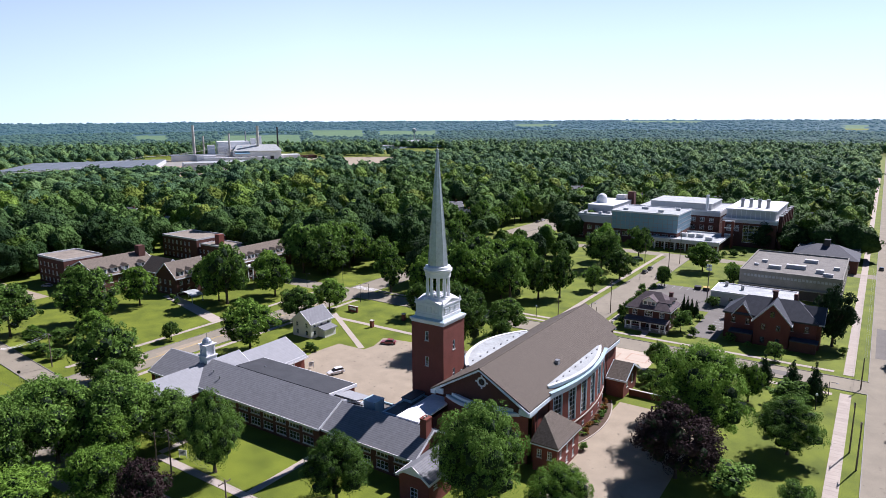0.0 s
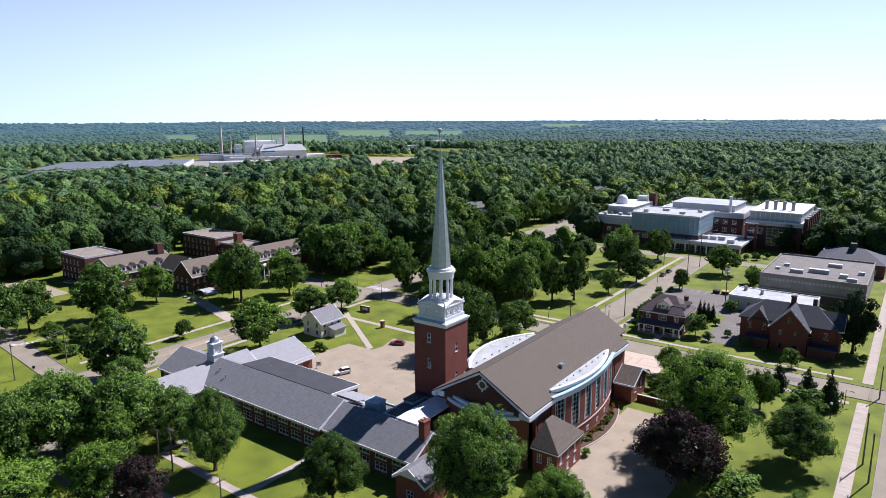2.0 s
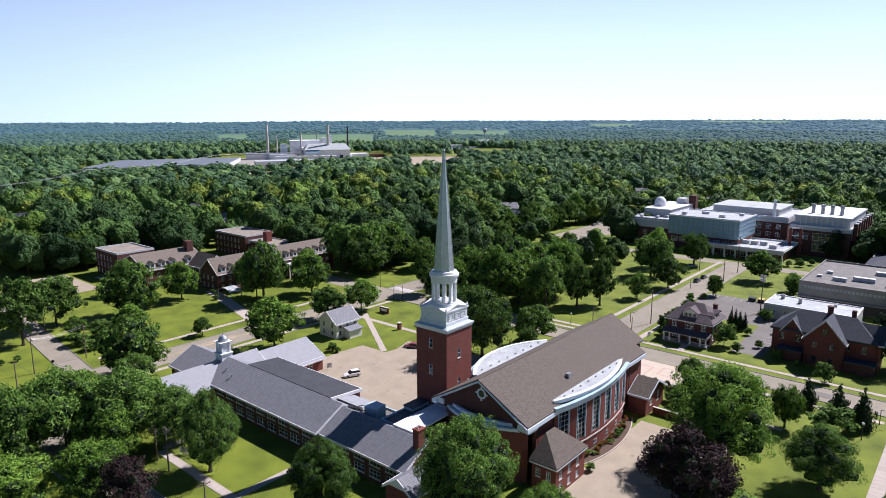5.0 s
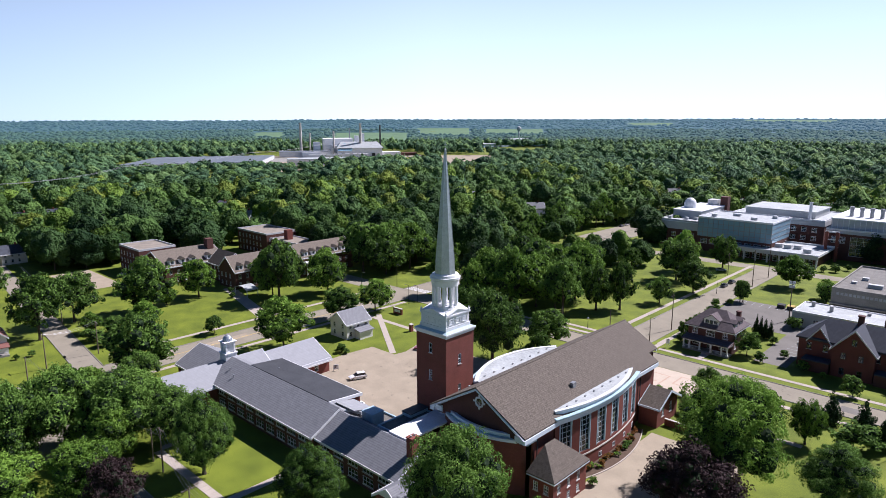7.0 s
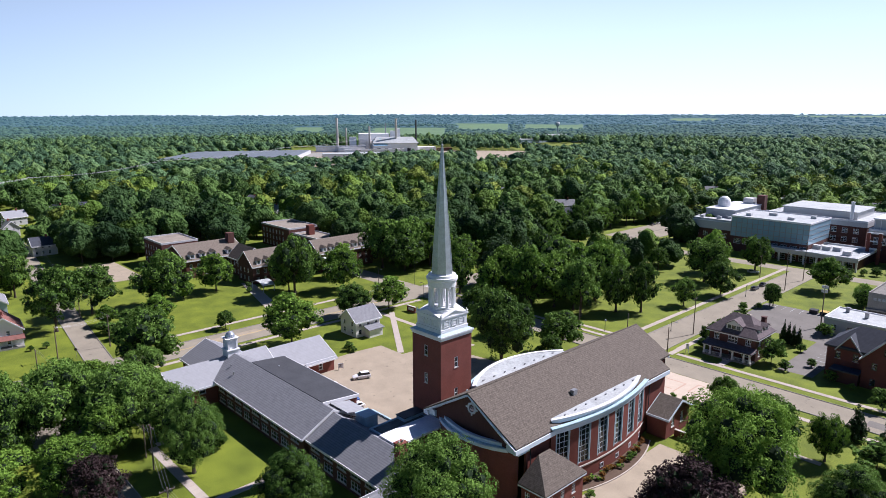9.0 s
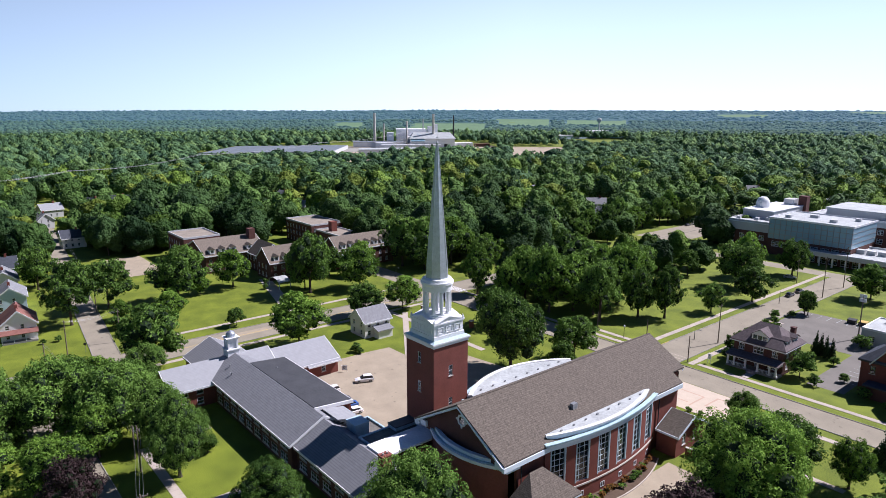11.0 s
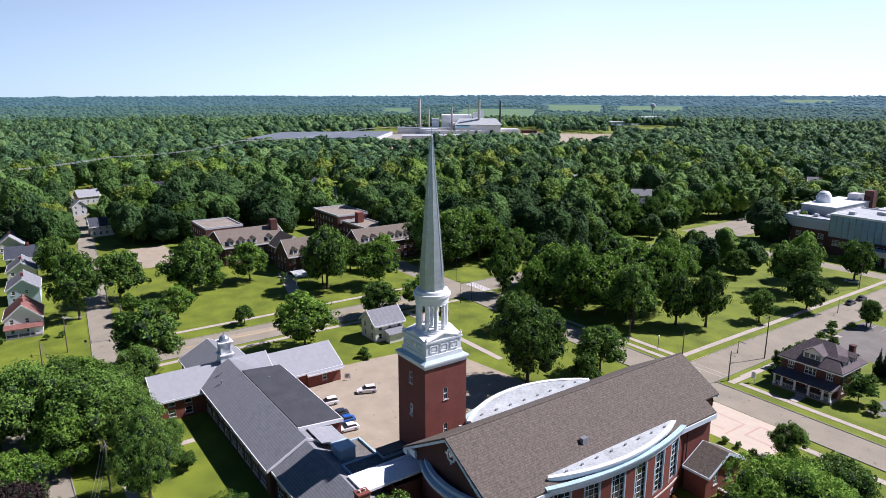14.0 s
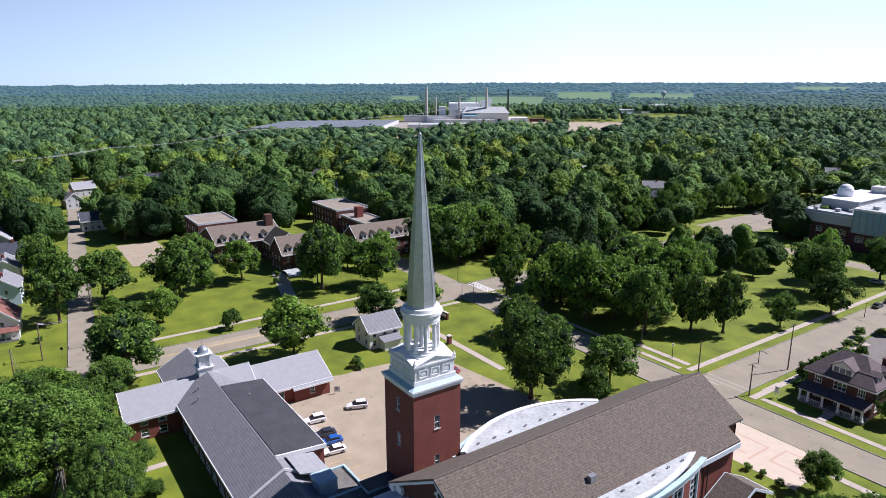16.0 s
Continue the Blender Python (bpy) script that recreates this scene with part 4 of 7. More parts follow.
# paint and patches on the streets and lots
strip("stop_line", -83.2, -78.4, 194.6, 195.0, 0.034, CONC, "worn white stop line at the street corner", "road marking")
strip("crosswalk_line", -83.2, -73.2, 196.2, 196.45, 0.034, CONC, "thin worn white crosswalk line at the street corner", "road marking")
strip("crosswalk_line", -83.2, -73.2, 198.2, 198.45, 0.034, CONC, "thin worn white crosswalk line at the street corner", "road marking")
strip("kerb_paint", -83.67, -83.51, 198.5, 206.0, 0.166, YELLOW, "yellow painted kerb at the street corner", "road marking")
for x0, x1, y0, y1 in ((5.2, 8.0, 96, 118), (9.6, 14.2, 150, 171), (4.0, 7.4, 214, 246), (-170.2, -166.9, 104, 121), (-20, -14, 186.0, 189.4)):
    strip("road_patch", x0, x1, y0, y1, 0.0335, LOT if y1 < 130 else ASPHALT_DARK, "rectangular repair patch in the street asphalt", "road patch")
for i in range(8):
    strip("parking_line", -71 + i * 2.9, -70.88 + i * 2.9, 262.6, 267.4, 0.026, ROOF_WHITE, "faded white parking line on dark asphalt", "road marking")
for i in range(9):
    strip("parking_line", -41.5, -37.2, 214 + i * 2.9, 214.12 + i * 2.9, 0.026, ROOF_WHITE, "faded white parking line on dark asphalt", "road marking")
for i in range(6):
    strip("parking_line", -109.5 + i * 3.3, -109.38 + i * 3.3, 107.4, 112.2, 0.026, YELLOW, "faded yellow parking line on the sandy lot", "road marking")
# ---- school wings ----
school = thing("school_wing", "long two-storey brick school wing with grey shingle gable roof", "school")
up, dn = 3.35, 0.75
block(school, -127.2, -89.6, 88.7, 102.3, 0, 5.6, BRICK_DARK,
      (row_of(9, 0.8, 4.0, 3.0, up, 1.8) + row_of(9, 0.8, 4.0, 3.0, dn, 1.8), (), row_of(7, 2.0, 4.6, 1.6, up, 1.6)), bars=(3, 2))
gable(school, -127.2, -89.6, 88.7, 102.3, 5.6, 9.15, "x", SHINGLE, 0.55, ends=(6.2, 0.25), trim=WHITE)
school2 = thing("school_wing", "two-storey brick school wing with lower grey shingle roof and chimney", "school")
block(school2, -89.35, -66.2, 89.6, 101.4, 0, 5.3, BRICK_DARK,
      (row_of(5, 1.0, 4.3, 2.9, up - 0.2, 1.7) + row_of(5, 1.0, 4.3, 2.9, dn, 1.7),), bars=(3, 2))
gable(school2, -89.35, -66.2, 89.6, 101.4, 5.3, 8.6, "x", SHINGLE, 0.55, ends=(0.0, 0.3), trim=WHITE, fill=BRICK)
chim = part("chimney", boxes((-67.7, -66.3, 93.4, 95.2, 6.0, 11.1), (-67.8, -66.2, 93.3, 95.3, 11.1, 11.35)), BRICK, school2)
for y in (93.9, 94.7):
    bm = bmesh.new()
    lathe(bm, [(0.2, 11.35), (0.17, 11.7)], 8, -67.0, y)
    part("chimney_pot", bm, STONE, chim)
# porch wing towards the front street
porch = thing("school_porch_wing", "brick entrance wing with white pediment and grey shingle roof", "wing")
block(porch, -66.0, -59.6, 84.6, 96.0, 0, 5.2, BRICK, ([(2.4, 4.0, 0.5, 2.9)], row_of(3, 1.5, 3.3, 1.2, 2.8, 1.7)))
gable(porch, -66.0, -59.6, 84.6, 96.0, 5.2, 7.3, "y", SHINGLE, 0.45, trim=WHITE, fill=WHITE)
# light cross wing with the cupola
cross = thing("school_cross_wing", "brick cross wing with pale grey shingle roof", "wing")
block(cross, -139.0, -127.55, 78.9, 104.0, 0, 5.1, BRICK,
      (row_of(3, 1.6, 3.6, 1.4, 3.1, 1.6) + row_of(3, 1.6, 3.6, 1.4, 0.7, 1.6), row_of(2, 2.2, 3.4, 1.5, 3.1, 1.6) + row_of(2, 2.2, 3.4, 1.5, 0.7, 1.6), row_of(3, 1.6, 3.6, 1.4, 2.0, 1.8)), bars=(1, 2))
gable(cross, -139.0, -127.55, 78.9, 104.0, 5.1, 8.5, "y", SHINGLE_LIGHT, 0.5, trim=WHITE, fill=BRICK)
west_arm = thing("school_west_wing", "brick west arm with grey shingle roof", "wing")
block(west_arm, -148.0, -139.35, 89.0, 102.0, 0, 5.1, BRICK, (row_of(2, 1.5, 3.6, 1.4, 2.6, 1.6), (), (), row_of(3, 1.6, 3.8, 1.4, 2.6, 1.6)))
gable(west_arm, -148.0, -139.35, 89.0, 102.0, 5.1, 8.6, "x", SHINGLE, 0.5, ends=(0.5, 6.0), trim=WHITE, fill=BRICK)
north_arm = thing("school_north_wing", "low brick wing with pale grey roof beside the car park", "wing")
block(north_arm, -140.6, -126.4, 104.4, 119.9, 0, 4.0, BRICK, ((), [(3.6, 5.3, 0.3, 2.9)], row_of(3, 1.6, 4.2, 1.4, 1.2, 1.8)), bars=(1, 2))
block(north_arm, -126.397, -125.6, 111.6, 119.9, 0, 3.7, BRICK, ((), [(3.6, 4.8, 1.1, 2.8)]), bars=(1, 2))
gable(north_arm, -140.6, -126.2, 104.4, 119.9, 4.15, 7.45, "y", SHINGLE_LIGHT, 0.7, thick=0.2, ends=(4.5, 0.6), trim=WHITE, fill=BRICK)
nb = bmesh.new()
slab(nb, [(-124.7, 111.1, 3.5), (-124.7, 120.5, 3.5), (-126.2, 120.5, 4.14), (-126.2, 111.1, 4.14)], 0.16)
part("lower_roof", nb, SHINGLE_LIGHT, north_arm)
part("lower_trim", boxes((-124.697, -124.58, 111.1, 120.5, 3.1, 3.5)), WHITE, north_arm)
# black roofed hall behind
hall = thing("school_hall", "brick hall with sloping black membrane roof", "hall")
block(hall, -123.2, -93.9, 102.7, 104.1, 0, 8.0, BRICK, ((), (), row_of(6, 2.5, 4.8, 1.6, 1.2, 2.0)))
hb = bmesh.new()
slab(hb, [(-123.5, 95.75, 9.2), (-93.3, 95.75, 9.2), (-93.3, 104.3, 8.5), (-123.5, 104.3, 8.5)], 0.25)
part("roof", hb, MEMBRANE, hall)
for x in (-116.0, -108.4, -100.8):
    part("roof_seam", boxes((x - 0.04, x + 0.04, 96.0, 104.2, 8.4, 8.47)), MEMBRANE, hall)
hb = bmesh.new()
slab(hb, [(-93.297, 95.6, 9.28), (-93.05, 95.6, 9.28), (-93.05, 104.45, 8.56), (-93.297, 104.45, 8.56)], 0.7)
part("roof_trim", hb, WHITE, hall)
part("eaves_trim", boxes((-123.5, -93.3, 104.303, 104.42, 8.0, 8.5)), WHITE, hall)
part("gable_wall", boxes((-93.9, -93.5, 98.5, 104.1, 0, 8.1)), BRICK, hall)
# cupola
cup = thing("cupola", "white louvred cupola with small grey dome on the school roof", "cupola", pose(-133.3, 95.3, 0))
cb = bmesh.new()
prism(cb, square(1.45, 0, 0), 7.0, 9.9)
prism(cb, square(1.65, 0, 0), 9.903, 10.15)
part("base", cb, WHITE, cup)
for sx in (-1, 1):
    for sy in (-1, 1):
        part("corner_post", boxes((sx * 1.05 - 0.22, sx * 1.05 + 0.22, sy * 1.05 - 0.22, sy * 1.05 + 0.22, 10.15, 12.6)), WHITE, cup)
part("louvre", boxes((-1.0, 1.0, -1.0, 1.0, 10.153, 12.597)), WHITE, cup)
cb = bmesh.new()
prism(cb, square(1.4, 0, 0), 12.603, 12.95, square(1.65, 0, 0))
part("cornice", cb, WHITE, cup)
cb = bmesh.new()
lathe(cb, [(1.15, 12.953), (1.15, 13.3), (1.05, 13.7), (0.75, 14.15), (0.3, 14.4), (0.06, 14.5), (0.04, 15.6)], 16)
part("dome", cb, LEAD, cup, "grey metal dome with spike")
# low links between school and church
link = thing("link_building", "low link building with flat white membrane roof", "building")
block(link, -80.2, -70.4, 101.8, 109.1, 0, 7.2, BRICK)
flat_roof(link, -75.6, -70.4, 96.4, 109.1, 8.5, ROOF_BRIGHT, 0.1, ROOF_BRIGHT)
# shaded strip of the same roof: its shade is painted in as grey membrane
flat_roof(link, -80.3, -75.7, 97.6, 109.1, 7.6, ROOF_GREY, 0.2, COPPER)
part("roof_housing", boxes((-80.1, -77.6, 104.0, 108.9, 7.803, 8.5)), COPPER, link)
part("housing_roof", boxes((-80.2, -77.5, 103.9, 109.0, 8.503, 8.65)), MEMBRANE, link)
link2 = thing("link_building", "low brick link with blue-trimmed parapets", "building")
block(link2, -91.0, -80.3, 101.8, 106.5, 0, 4.4, BRICK)
flat_roof(link2, -91.0, -80.3, 101.8, 106.5, 4.7, ROOF_GREY, 0.35, COPPER)
part("roof_housing", boxes((-86.2, -83.0, 98.6, 101.6, 4.703, 8.5)), COPPER, link2)
part("housing_roof", boxes((-86.3, -82.9, 98.5, 101.7, 8.503, 8.62)), COPPER, link2)
lb = bmesh.new()
slab(lb, [(-93.0, 97.2, 8.75), (-87.0, 97.2, 8.75), (-86.4, 101.9, 7.9), (-93.0, 101.9, 7.9)], 0.2)
part("lean_to_roof", lb, SHINGLE_LIGHT, link2, "pale grey lean-to roof")
part("lean_to_trim", boxes((-93.0, -86.4, 101.903, 102.0, 7.3, 7.85)), COPPER, link2)

# ---- houses and town buildings ----
house = thing("white_house", "white two-storey wooden house with grey shingle gable roof", "house")
block(house, -149.6, -141.6, 138.6, 147.6, 0, 5.2, SIDING, (row_of(2, 1.4, 4.0, 1.1, 3.2, 1.5) + row_of(2, 1.4, 4.0, 1.1, 0.8, 1.5), row_of(3, 1.0, 3.0, 1.1, 3.2, 1.5) + row_of(2, 1.0, 5.6, 1.1, 0.8, 1.5)), bars=(1, 2))
gable(house, -149.6, -141.6, 138.6, 147.6, 5.2, 8.3, "y", SHINGLE, 0.5, trim=WHITE, fill=SIDING)
part("porch", boxes((-141.25, -138.8, 141.5, 146.5, 0, 2.5)), SIDING, house)
pb = bmesh.new()
slab(pb, [(-138.3, 141.1, 2.6), (-138.3, 146.9, 2.6), (-141.58, 146.9, 3.4), (-141.58, 141.1, 3.4)], 0.18)
part("porch_roof", pb, SHINGLE, house)

dk = thing("brick_house", "dark brick foursquare house with white porch and dormers", "house")
block(dk, -64.2, -51.4, 205.5, 216.0, 0, 6.6, BRICK_DARK, (row_of(1, 1.3, 4, 1.5, 4.3, 1.7) + [(5.2, 7.8, 4.2, 6.0)] + row_of(1, 10.0, 4, 1.5, 4.3, 1.7) + [(1.5, 3.5, 1.1, 2.9), (9.2, 11.2, 1.1, 2.9), (5.8, 6.9, 0.4, 2.7)], row_of(2, 2, 4.6, 1.3, 4.3, 1.7) + row_of(2, 2, 4.6, 1.3, 1.2, 1.8)), bars=(3, 2))
hip(dk, -64.2, -51.4, 205.5, 216.0, 6.9, 11.4, ((-60.2, 210.7), (-55.4, 210.7)), SHINGLE_PLUM, 0.9, trim=WHITE)


def roof_dormer(m, w, h, rise, depth, panes):
    """A gabled dormer with white front, a row of sashes and its own small roof; its front stands at y = 0."""
    body = bmesh.new()
    box(body, -w / 2, w / 2, 0, depth, 0, h, m)
    d = part("dormer", body, SIDING, dk, "white dormer with small sashes")
    g = bmesh.new()
    o = 0.4
    slab(g, [m @ Vector(c) for c in ((-w / 2 - o, -o, h), (0, -o, h + rise), (0, depth + 1.2, h + rise), (-w / 2 - o, depth + 1.2, h))], 0.18)
    slab(g, [m @ Vector(c) for c in ((0, -o, h + rise), (w / 2 + o, -o, h), (w / 2 + o, depth + 1.2, h), (0, depth + 1.2, h + rise))], 0.18)
    part("roof", g, SHINGLE_PLUM, d)
    f = bmesh.new()
    vs = [[f.verts.new(m @ Vector(c)) for c in ((-w / 2, y, h), (w / 2, y, h), (0, y, h + rise - 0.25))] for y in (0.003, 0.3)]
    f.faces.new(vs[0]), f.faces.new(vs[1][::-1])
    for i in range(3):
        f.faces.new((vs[0][i], vs[0][(i + 1) % 3], vs[1][(i + 1) % 3], vs[1][i]))
    part("pediment", f, SIDING, d)
    pw = (w - 0.5) / panes
    for i in range(panes):
        q = bmesh.new()
        box(q, -w / 2 + 0.25 + i * pw + 0.12, -w / 2 + 0.25 + (i + 1) * pw - 0.12, -0.05, -0.003, 0.45, h - 0.2, m)
        part("pane", q, PANE, d)


roof_dormer(Matrix.Translation((-57.8, 205.9, 7.5)), 4.2, 1.7, 1.6, 4.0, 3)
for y in (208.6, 212.8):
    roof_dormer(Matrix.Translation((-51.6, y, 7.6)) @ Matrix.Rotation(math.pi / 2, 4, "Z"), 2.0, 1.3, 0.8, 2.6, 2)
part("chimney", boxes((-53.8, -52.7, 214.0, 215.2, 7.4, 10.6), (-53.9, -52.6, 213.9, 215.3, 10.603, 10.8)), BRICK_DARK, dk)
pr = bmesh.new()
slab(pr, [(-64.7, 201.9, 3.3), (-50.9, 201.9, 3.3), (-50.9, 205.47, 4.0), (-64.7, 205.47, 4.0)], 0.16)
part("porch_roof", pr, SHINGLE_PLUM, dk)
part("porch_beam", boxes((-64.5, -51.1, 202.25, 202.75, 2.85, 3.2)), WHITE, dk, "white painted porch beam")
part("porch_beam", boxes((-64.4, -64.0, 202.76, 205.4, 2.85, 3.2)), WHITE, dk, "white painted porch beam")
part("porch_beam", boxes((-51.6, -51.2, 202.76, 205.4, 2.85, 3.2)), WHITE, dk, "white painted porch beam")
part("porch_floor", boxes((-64.4, -51.2, 202.3, 205.4, 0, 0.5)), CONC_GREY, dk)
for x in (-64.1, -62.4, -59.4, -56.2, -53.2, -51.6):
    part("porch_post", boxes((x - 0.2, x + 0.2, 202.35, 202.75, 0.5, 2.85), (x - 0.28, x + 0.28, 202.28, 202.82, 0.5, 0.8)), WHITE, dk, "white painted porch post")
for x0, x1 in ((-63.9, -59.6), (-56.0, -51.8)):
    part("porch_rail", boxes((x0, x1, 202.5, 202.6, 1.25, 1.35), *[(x0 + 0.2 + i * 0.33, x0 + 0.26 + i * 0.33, 202.52, 202.58, 0.5, 1.25) for i in range(12)]), WHITE, dk, "white porch railing")
part("steps", boxes((-58.4, -56.4, 201.5, 202.3, 0, 0.33), (-58.4, -56.4, 201.1, 201.5, 0, 0.17)), CONC, dk)

HOUSE_BRICK = courses(mat("house_brick", (0.150, 0.048, 0.036), 0.85, 0.25, 2.5, 9.0, 0.3), 0.075, (0.12, 0.06, 0.05), 0.3, 0.5)
red = thing("red_brick_house", "large red brick house with slate-blue gabled roofs", "house")
block(red, -36.0, -11.0, 211.5, 222.5, 0, 8.0, HOUSE_BRICK, (row_of(6, 2.0, 4.0, 1.2, 5.0, 2.0) + row_of(6, 2.0, 4.0, 1.2, 0.9, 1.9), row_of(2, 2.2, 4.8, 1.2, 5.0, 2.0)), bars=(1, 2), sash=DARK_SASH)
hip(red, -36.0, -11.0, 211.5, 222.5, 8.2, 13.0, ((-30.5, 217.0), (-16.5, 217.0)), SHINGLE_DARK, 0.6, trim=DARKMETAL)
gw = part("front_gable", boxes((-27.2, -17.6, 208.6, 212.0, 0, 8.0)), HOUSE_BRICK, red)
gable(red, -27.2, -17.6, 208.6, 217.0, 8.0, 13.4, "y", SHINGLE_DARK, 0.6, trim=PALEWALL, fill=HOUSE_BRICK)
for (a, lo) in ((-25.2, 5.0), (-21.2, 5.0), (-25.2, 0.9), (-21.2, 0.9), (-23.0, 9.0)):
    wm = window_meshes(1.2, 1.8, 1, 2, white=DARK_SASH)
    w = part("window", wm[0], None, red)
    w.matrix_basis = Matrix.Translation((a, 208.42, lo))
    part("pane", wm[1], None, w)
part("chimney", boxes((-23.6, -22.3, 216.2, 217.5, 11.0, 15.0), (-23.75, -22.15, 216.05, 217.65, 15.003, 15.3)), BRICK_DARK, red)
part("chimney", boxes((-18.3, -17.2, 220.4, 221.5, 8.5, 14.0)), BRICK_DARK, red)
# back wings and pale flashings
part("side_gable", boxes((-15.0, -10.0, 212.3, 220.5, 0, 8.4)), HOUSE_BRICK, red)
gable(red, -15.0, -9.6, 212.3, 220.5, 8.4, 12.2, "x", SHINGLE_DARK, 0.5, trim=PALEWALL, fill=HOUSE_BRICK)
gable(red, -33.6, -28.4, 211.3, 217.0, 8.1, 11.6, "y", SHINGLE_DARK, 0.4, trim=PALEWALL, fill=HOUSE_BRICK)
part("porch", boxes((-33.5, -27.5, 207.8, 211.4, 0, 3.0)), BRICK_DARK, red)
part("porch", boxes((-17.3, -10.5, 207.8, 211.4, 0, 3.0)), BRICK_DARK, red)
part("porch_roof", boxes((-34.0, -27.3, 207.3, 211.4, 3.0, 3.3)), SHINGLE_DARK, red)
part("porch_roof", boxes((-17.3, -10.0, 207.3, 211.4, 3.0, 3.3)), SHINGLE_DARK, red)

low = thing("low_office", "low building with white flat roof and vents", "building")
block(low, -47.5, -20.5, 247.5, 262.0, 0, 4.6, PALEWALL, (row_of(6, 2, 4.2, 1.6, 1.3, 1.8),))
flat_roof(low, -47.5, -20.5, 247.5, 262.0, 4.9, ROOF_WHITE, 0.3, WHITE)
for x, y, h in ((-44, 258, 1.6), (-38, 255, 1.8), (-28, 258, 0.8)):
    part("vent", boxes((x - 0.5, x + 0.5, y - 0.5, y + 0.5, 4.903, 4.9 + h)), STEEL, low)

lib = thing("concrete_library", "long grey concrete building with flat grey roof", "building")
block(lib, -42.0, -7.5, 271.0, 316.0, 0, 8.6, CONC_GREY, (row_of(11, 1.8, 2.95, 1.4, 0.6, 3.0), row_of(9, 3, 4.6, 1.2, 5.0, 2.2)))
flat_roof(lib, -42.0, -7.5, 271.0, 316.0, 8.9, ROOF_GREY, 0.6, CONC_GREY)
bm = bmesh.new()
for i in range(26):
    box(bm, -40.5 + i * 1.25, -39.6 + i * 1.25, 270.9, 270.997, 7.0, 7.9)
part("louvre_band", bm, ROOF_WHITE, lib)
# flat dark panel before the wall paints the shade of the ground floor recess
part("recess_panel", boxes((-41.5, -8.0, 270.8, 270.995, 0.2, 3.6)), RECESS_SHADE, lib, "dark panel painting the shade of the glazed ground floor recess")
part("overhang", boxes((-42.2, -7.3, 269.9, 270.997, 3.75, 4.2)), CONC_GREY, lib)
for x, y, a, b, h in ((-31, 281, 2.2, 1.0, 1.3), (-24, 285, 3.4, 1.2, 1.5), (-15.5, 281, 1.3, 1.2, 1.4), (-12.5, 276, 1.6, 0.7, 1.2), (-36, 292, 1.0, 1.0, 1.0), (-20, 300, 2.4, 1.2, 1.3), (-10.5, 290, 1.0, 0.8, 1.2), (-38, 284, 0.8, 0.8, 0.8)):
    u = part("roof_unit", boxes((x - a, x + a, y - b, y + b, 8.903, 8.9 + h)), PALEWALL, lib)
hall2 = thing("slate_roof_hall", "brick hall with dark hipped roof and greenhouse behind", "building")
block(hall2, -30, -4.5, 330, 372, 0, 5.5, BRICK_DARK, (row_of(5, 2, 4.8, 1.4, 1.4, 2.2),))
hip(hall2, -30, -4.5, 330, 352, 5.8, 10.5, ((-21, 341), (-13, 341)), SHINGLE_DARK, 0.6)
flat_roof(hall2, -30, -4.5, 353, 372, 6.0, ROOF_GREY, 0.4, CONC_GREY)
gable(hall2, -27, -13, 358, 369, 6.2, 10.0, "y", PANE_BLUE, 0.1, thick=0.08, name="glasshouse_roof")
part("roof_lantern", boxes((-18.4, -16.0, 339.5, 342.5, 9.4, 12.6)), DARKMETAL, hall2)

# science buildings
def ribs(parent, x0, x1, y, z0, z1, n, material, d=0.25):
    """Upright mullions on a front that faces south."""
    me = finish("mullion", boxes((-0.1, 0.1, -d, 0, z0, z1)), material)
    for i in range(n + 1):
        b = part("mullion", me, None, parent)
        b.matrix_basis = Matrix.Translation((x0 + (x1 - x0) * i / n, y, 0))


sci = thing("science_building", "white-roofed science building with dome and dark brick base", "building")
block(sci, -143, -122, 352, 404, 0, 9.2, BRICK_DARK, (row_of(4, 2, 4.8, 2.4, 5.4, 2.2) + row_of(4, 2, 4.8, 2.4, 1.4, 2.2), row_of(4, 2, 6, 2.2, 5.4, 2.2)))
part("upper_storey", boxes((-143.2, -121.8, 351.8, 404.2, 9.203, 13.0)), PALEWALL, sci)
part("cornice", boxes((-143.5, -121.5, 351.5, 404.5, 13.003, 13.35)), WHITE, sci)
flat_roof(sci, -143, -122, 352, 404, 13.7, ROOF_WHITE, 0.5, PALEWALL)
part("penthouse", boxes((-141, -126, 364, 400, 13.703, 17.6)), PALEWALL, sci)
part("penthouse_cornice", boxes((-141.3, -125.7, 363.7, 400.3, 17.603, 17.9)), WHITE, sci)
cb = bmesh.new()
lathe(cb, [(3.3, 17.9), (3.3, 19.4), (3.2, 20.4), (2.8, 21.5), (2.1, 22.4), (1.2, 23.0), (0.05, 23.2)], 24, -137, 376)
part("observatory_dome", cb, WHITE, sci, "white observatory dome")
part("stair_tower", boxes((-128.5, -124.5, 397, 401, 13.703, 22.6)), BRICK_DARK, sci)
part("plant_box", boxes((-134.5, -129.5, 394, 400, 17.903, 20.8)), PALEWALL, sci)
for x, y in ((-139, 356), (-131, 358), (-127, 361)):
    part("roof_unit", boxes((x - 0.9, x + 0.9, y - 0.8, y + 0.8, 13.703, 15.0)), PALEWALL, sci)
glassb = thing("glass_wing", "science wing with blue glass curtain wall and white roof", "building")
block(glassb, -121.4, -86, 350, 378, 0, 7.5, BRICK_DARK, (row_of(8, 1.8, 4.3, 3.2, 3.9, 2.4),))
